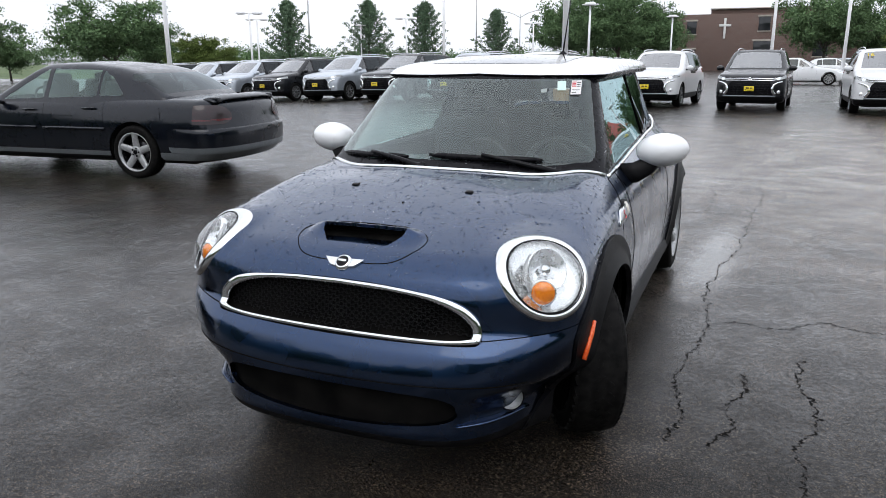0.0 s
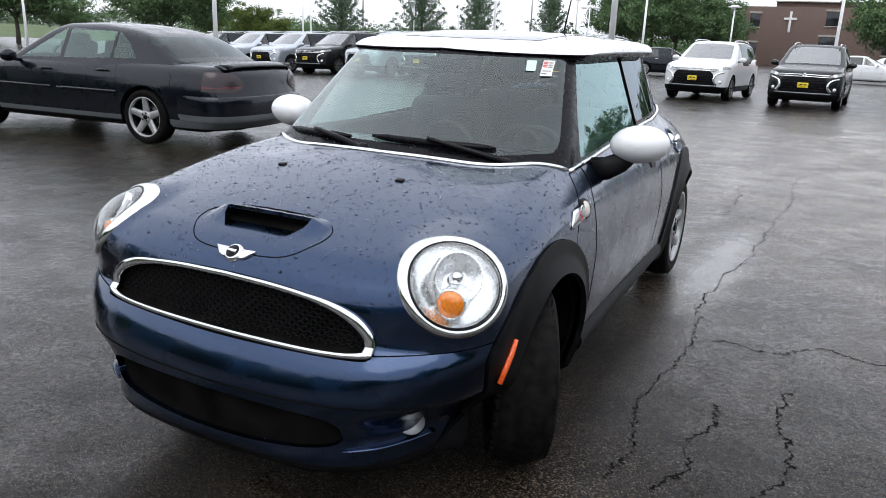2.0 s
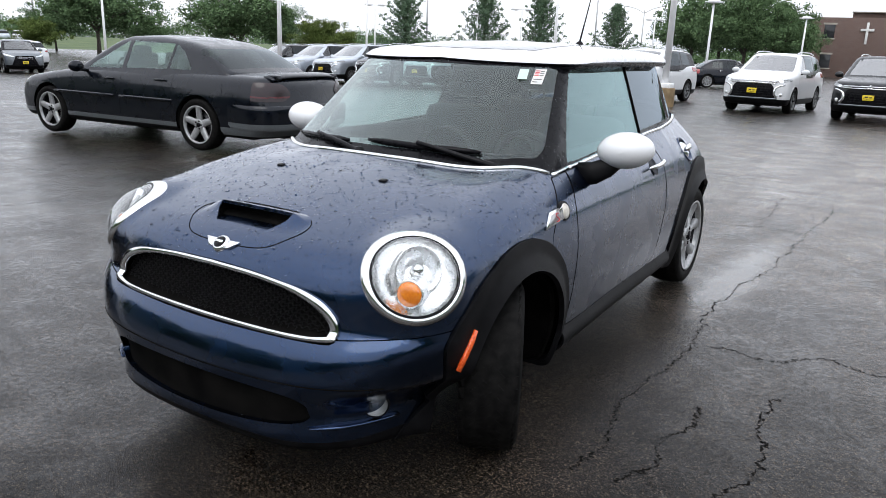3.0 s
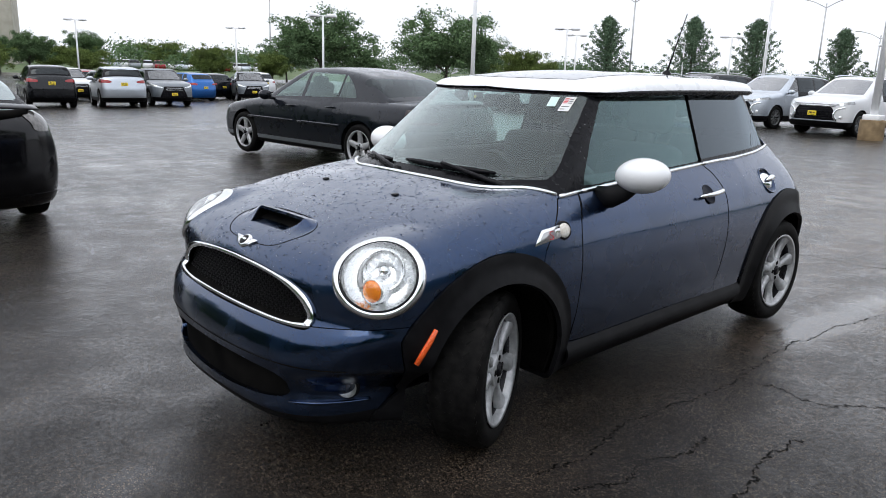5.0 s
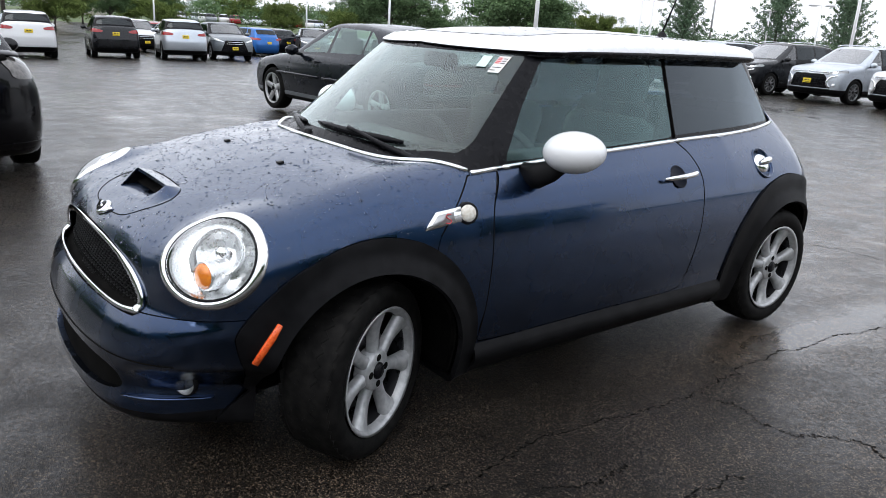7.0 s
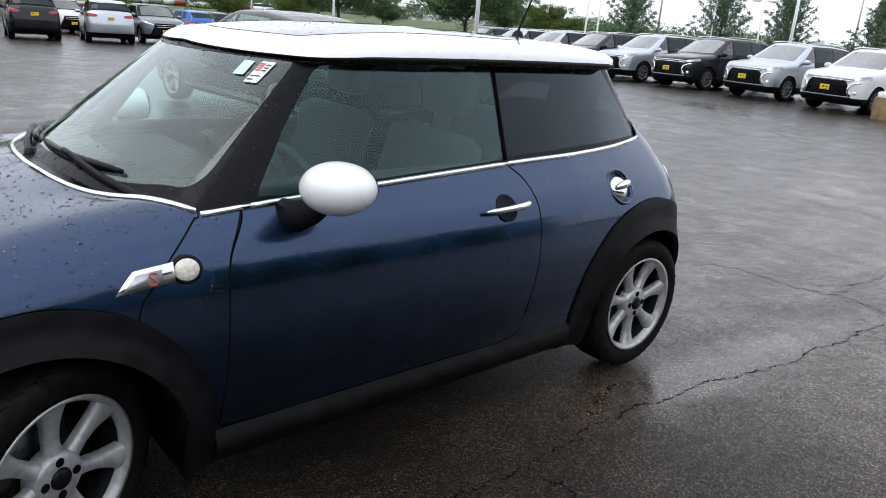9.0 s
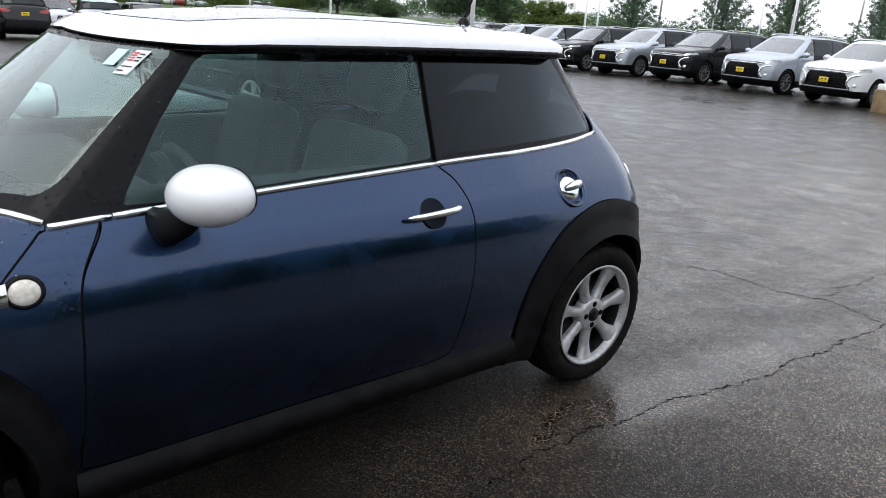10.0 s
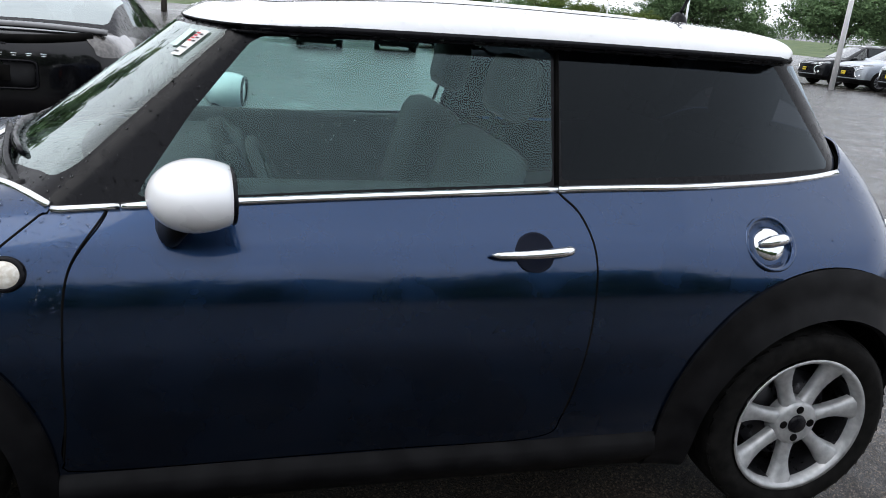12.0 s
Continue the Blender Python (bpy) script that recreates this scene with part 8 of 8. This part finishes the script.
# grass banks beyond the lot
GRASS = material("wet_grass", (0.06, 0.10, 0.03), 0.8)
mottle(GRASS, (0.045, 0.08, 0.02), (0.10, 0.14, 0.045), 0.35)
grain(GRASS, 8.0, 0.8, 0.05)
for a0, a1, d0, d1, rise in ((-112, -44, 100, 185, 1.0), (-44, 30, 112, 190, 0.6)):
    rows, cols = 8, 40
    v = []
    for i in range(rows):
        u = i / (rows - 1)
        for j in range(cols):
            az = a0 + (a1 - a0) * j / (cols - 1)
            d = d0 + (d1 - d0) * u + 6 * math.sin(az * 0.3)
            x, y = polar(az, d)
            v.append((x, y, float(ground_z(x, y)) + 0.03 + rise * u * u * (3 - 2 * u) - (0.06 if i == 0 else 0)))
    lawn = part("lawn", (np.array(v), [[i * cols + j, i * cols + j + 1, (i + 1) * cols + j + 1, (i + 1) * cols + j] for i in range(rows - 1) for j in range(cols - 1)]), GRASS)
    tagged(lawn, "wet grass bank beyond the car lot", "lawn", kind="structure")

# ---- buildings ----
BRICK = material("brown_brick", (0.13, 0.075, 0.06), 0.85)
b_co = add(BRICK, "ShaderNodeTexCoord")
b_tex = add(BRICK, "ShaderNodeTexBrick", Scale=1.0)
b_tex.inputs["Color1"].default_value, b_tex.inputs["Color2"].default_value, b_tex.inputs["Mortar"].default_value = (0.15, 0.085, 0.068, 1), (0.105, 0.06, 0.05, 1), (0.20, 0.17, 0.15, 1)
b_tex.inputs["Brick Width"].default_value, b_tex.inputs["Row Height"].default_value, b_tex.inputs["Mortar Size"].default_value = 0.22, 0.075, 0.01
b_map = add(BRICK, "ShaderNodeMapping", Rotation=(radians(90), 0, 0))
join(BRICK, b_co, "Object", b_map, "Vector")
join(BRICK, b_map, "Vector", b_tex, "Vector")
join(BRICK, b_tex, "Color", bsdf(BRICK), "Base Color")
BEIGE = material("beige_panel", (0.42, 0.39, 0.33), 0.8)
mottle(BEIGE, (0.36, 0.33, 0.28), (0.47, 0.44, 0.38), 0.6)
ROOF_RED = material("red_metal_roof", (0.40, 0.06, 0.04), 0.5)
mottle(ROOF_RED, (0.34, 0.05, 0.035), (0.46, 0.075, 0.05), 1.0)
WIN_DARK = material("dark_window_glass", (0.02, 0.022, 0.025), 0.08)
mottle(WIN_DARK, (0.012, 0.014, 0.016), (0.04, 0.042, 0.045), 0.8)
STONE = material("pale_stone_trim", (0.38, 0.34, 0.30), 0.8)
mottle(STONE, (0.32, 0.29, 0.25), (0.45, 0.41, 0.36), 1.5)
WHITE_SIGN = material("white_painted_metal", (0.78, 0.78, 0.76), 0.5)
mottle(WHITE_SIGN, (0.72, 0.72, 0.70), (0.82, 0.82, 0.80), 2.0)

x, y = polar(-1.4, 98)
church = thing("church_building", "brown brick church with a white cross on its wall", "building", "", Matrix.Translation((x, y, -1.2)) @ pose(0, 0, 0, 0, 0, 4))
part("wall", block(19.5, 16, 7.2, 0.03, at=Matrix.Translation((0, 8, 0))), BRICK, church)
part("parapet_step", block(15.0, 15.5, 0.55, 0.03, at=Matrix.Translation((2.0, 8.2, 7.2))), BRICK, church)
part("parapet_cap", block(15.2, 0.5, 0.12, 0.02, at=Matrix.Translation((2.0, 0.3, 7.75))), STONE, church)
part("low_wing", block(16, 14, 4.4, 0.03, at=Matrix.Translation((17.6, 9, 0))), BRICK, church)
part("low_wing_cap", block(16.2, 0.5, 0.15, 0.02, at=Matrix.Translation((17.6, 2.0, 4.4))), STONE, church)
cr = part("cross", merge(block(0.26, 0.10, 2.35, 0.02, at=Matrix.Translation((-3.8, -0.12, 4.35))), block(1.35, 0.10, 0.26, 0.02, at=Matrix.Translation((-3.8, -0.125, 5.75)))), WHITE_SIGN, church, "plain white cross")
for wx, wz, ww, wh in ((-7.6, 4.9, 1.1, 1.5), (0.6, 5.2, 1.3, 1.6), (0.5, 2.4, 1.9, 1.6), (-7.6, 1.6, 1.1, 1.5), (4.6, 5.2, 1.3, 1.6), (6.9, 2.2, 1.6, 1.6)):
    win = part("window", block(ww, 0.06, wh, 0.01, at=Matrix.Translation((wx, -0.01, wz))), WIN_DARK, church)
    part("lintel", block(ww + 0.3, 0.12, 0.2, 0.01, at=Matrix.Translation((wx, -0.03, wz + wh))), STONE, win)
    part("sill", block(ww + 0.2, 0.14, 0.12, 0.01, at=Matrix.Translation((wx, -0.04, wz - 0.12))), STONE, win)

x, y = polar(9.0, 100)
shop = thing("red_roofed_building", "low pale building with a red metal roof", "building", "", Matrix.Translation((x, y, -1.2)) @ pose(0, 0, 0, 0, 0, -8))
part("wall", block(14, 10, 4.0, 0.03, at=Matrix.Translation((4, 5, 0))), BEIGE, shop)
v = np.array([(-4, -1, 4.0), (12, -1, 4.0), (12, 11, 4.0), (-4, 11, 4.0), (0.5, 5, 7.4), (7.5, 5, 7.4)])
part("roof", (v, [[0, 1, 5, 4], [1, 2, 5], [2, 3, 4, 5], [3, 0, 4], [3, 2, 1, 0]]), ROOF_RED, shop, smooth=False)
for wx in (-1, 2.5, 6, 9):
    part("window", block(1.6, 0.06, 1.6, 0.01, at=Matrix.Translation((wx, -0.02, 1.4))), WIN_DARK, shop)

x, y = polar(-79.2, 150)
office = thing("office_building", "tall beige panel building behind the trees", "building", "", Matrix.Translation((x, y, -1.2)) @ pose(0, 0, 0, 0, 0, 72))
part("wall", block(11, 12, 17, 0.05, at=Matrix.Translation((0, 6, 0))), BEIGE, office)
for k in range(5):
    part("window", block(2.4, 0.1, 2.6, 0.02, at=Matrix.Translation((1.8, -0.03, 1.5 + 3.1 * k))), WIN_DARK, office)
    for dx in (-0.8, 0, 0.8):
        part("mullion", block(0.12, 0.14, 2.6, 0.01, at=Matrix.Translation((1.8 + dx, -0.06, 1.5 + 3.1 * k))), STONE, office)

# small far cars on the grass bank
far_body, far_cabin = car_solids(CROSSOVER)
far_skin = shell(far_body, 0.7, 3.6, 0.62, 40, 32)
far_top = keep(shell(far_cabin, 2.0, 3.0, 1.08, 32, 28), lambda v: -far_body(v))
rng = np.random.default_rng(9)
kit = {}
for i, az in enumerate(np.linspace(-72.0, -60.0, 17)):
    paint, word = ((SUV_WHITE, "white"), (SUV_SILVER, "silver"), (SUV_WHITE, "white"), (CAR_GREY, "grey"), (SUV_WHITE, "white"), (CAR_RED, "red"))[i % 6 if i != 11 else 5]
    x, y = polar(az + rng.normal(0, 0.12), 136 + rng.normal(0, 1.0))
    far = thing("parked_car", "small far " + word + " car on the grass bank", "car", "far cars on the bank", Matrix.Translation((x, y, float(ground_z(x, y)) + 0.40)) @ pose(0, 0, 0, 0, 0, -az + rng.normal(0, 4)))
    part("body", far_skin, paint, far)
    part("greenhouse", far_top, GLOSS_BLACK, far)
    part("roof", swell(keep(far_top, lambda v: 1.52 - v[:, 2]), 0.01), paint, far)
    for yq in CROSSOVER["axles"]:
        for sd in (1, -1):
            part("wheel", moved(lathe([(0.0001, 0.1), (0.30, 0.1), (0.34, 0.06), (0.34, -0.1)], 14, "x"), Matrix.Translation((0.78 * sd, yq, 0.34))), RUBBER, far)
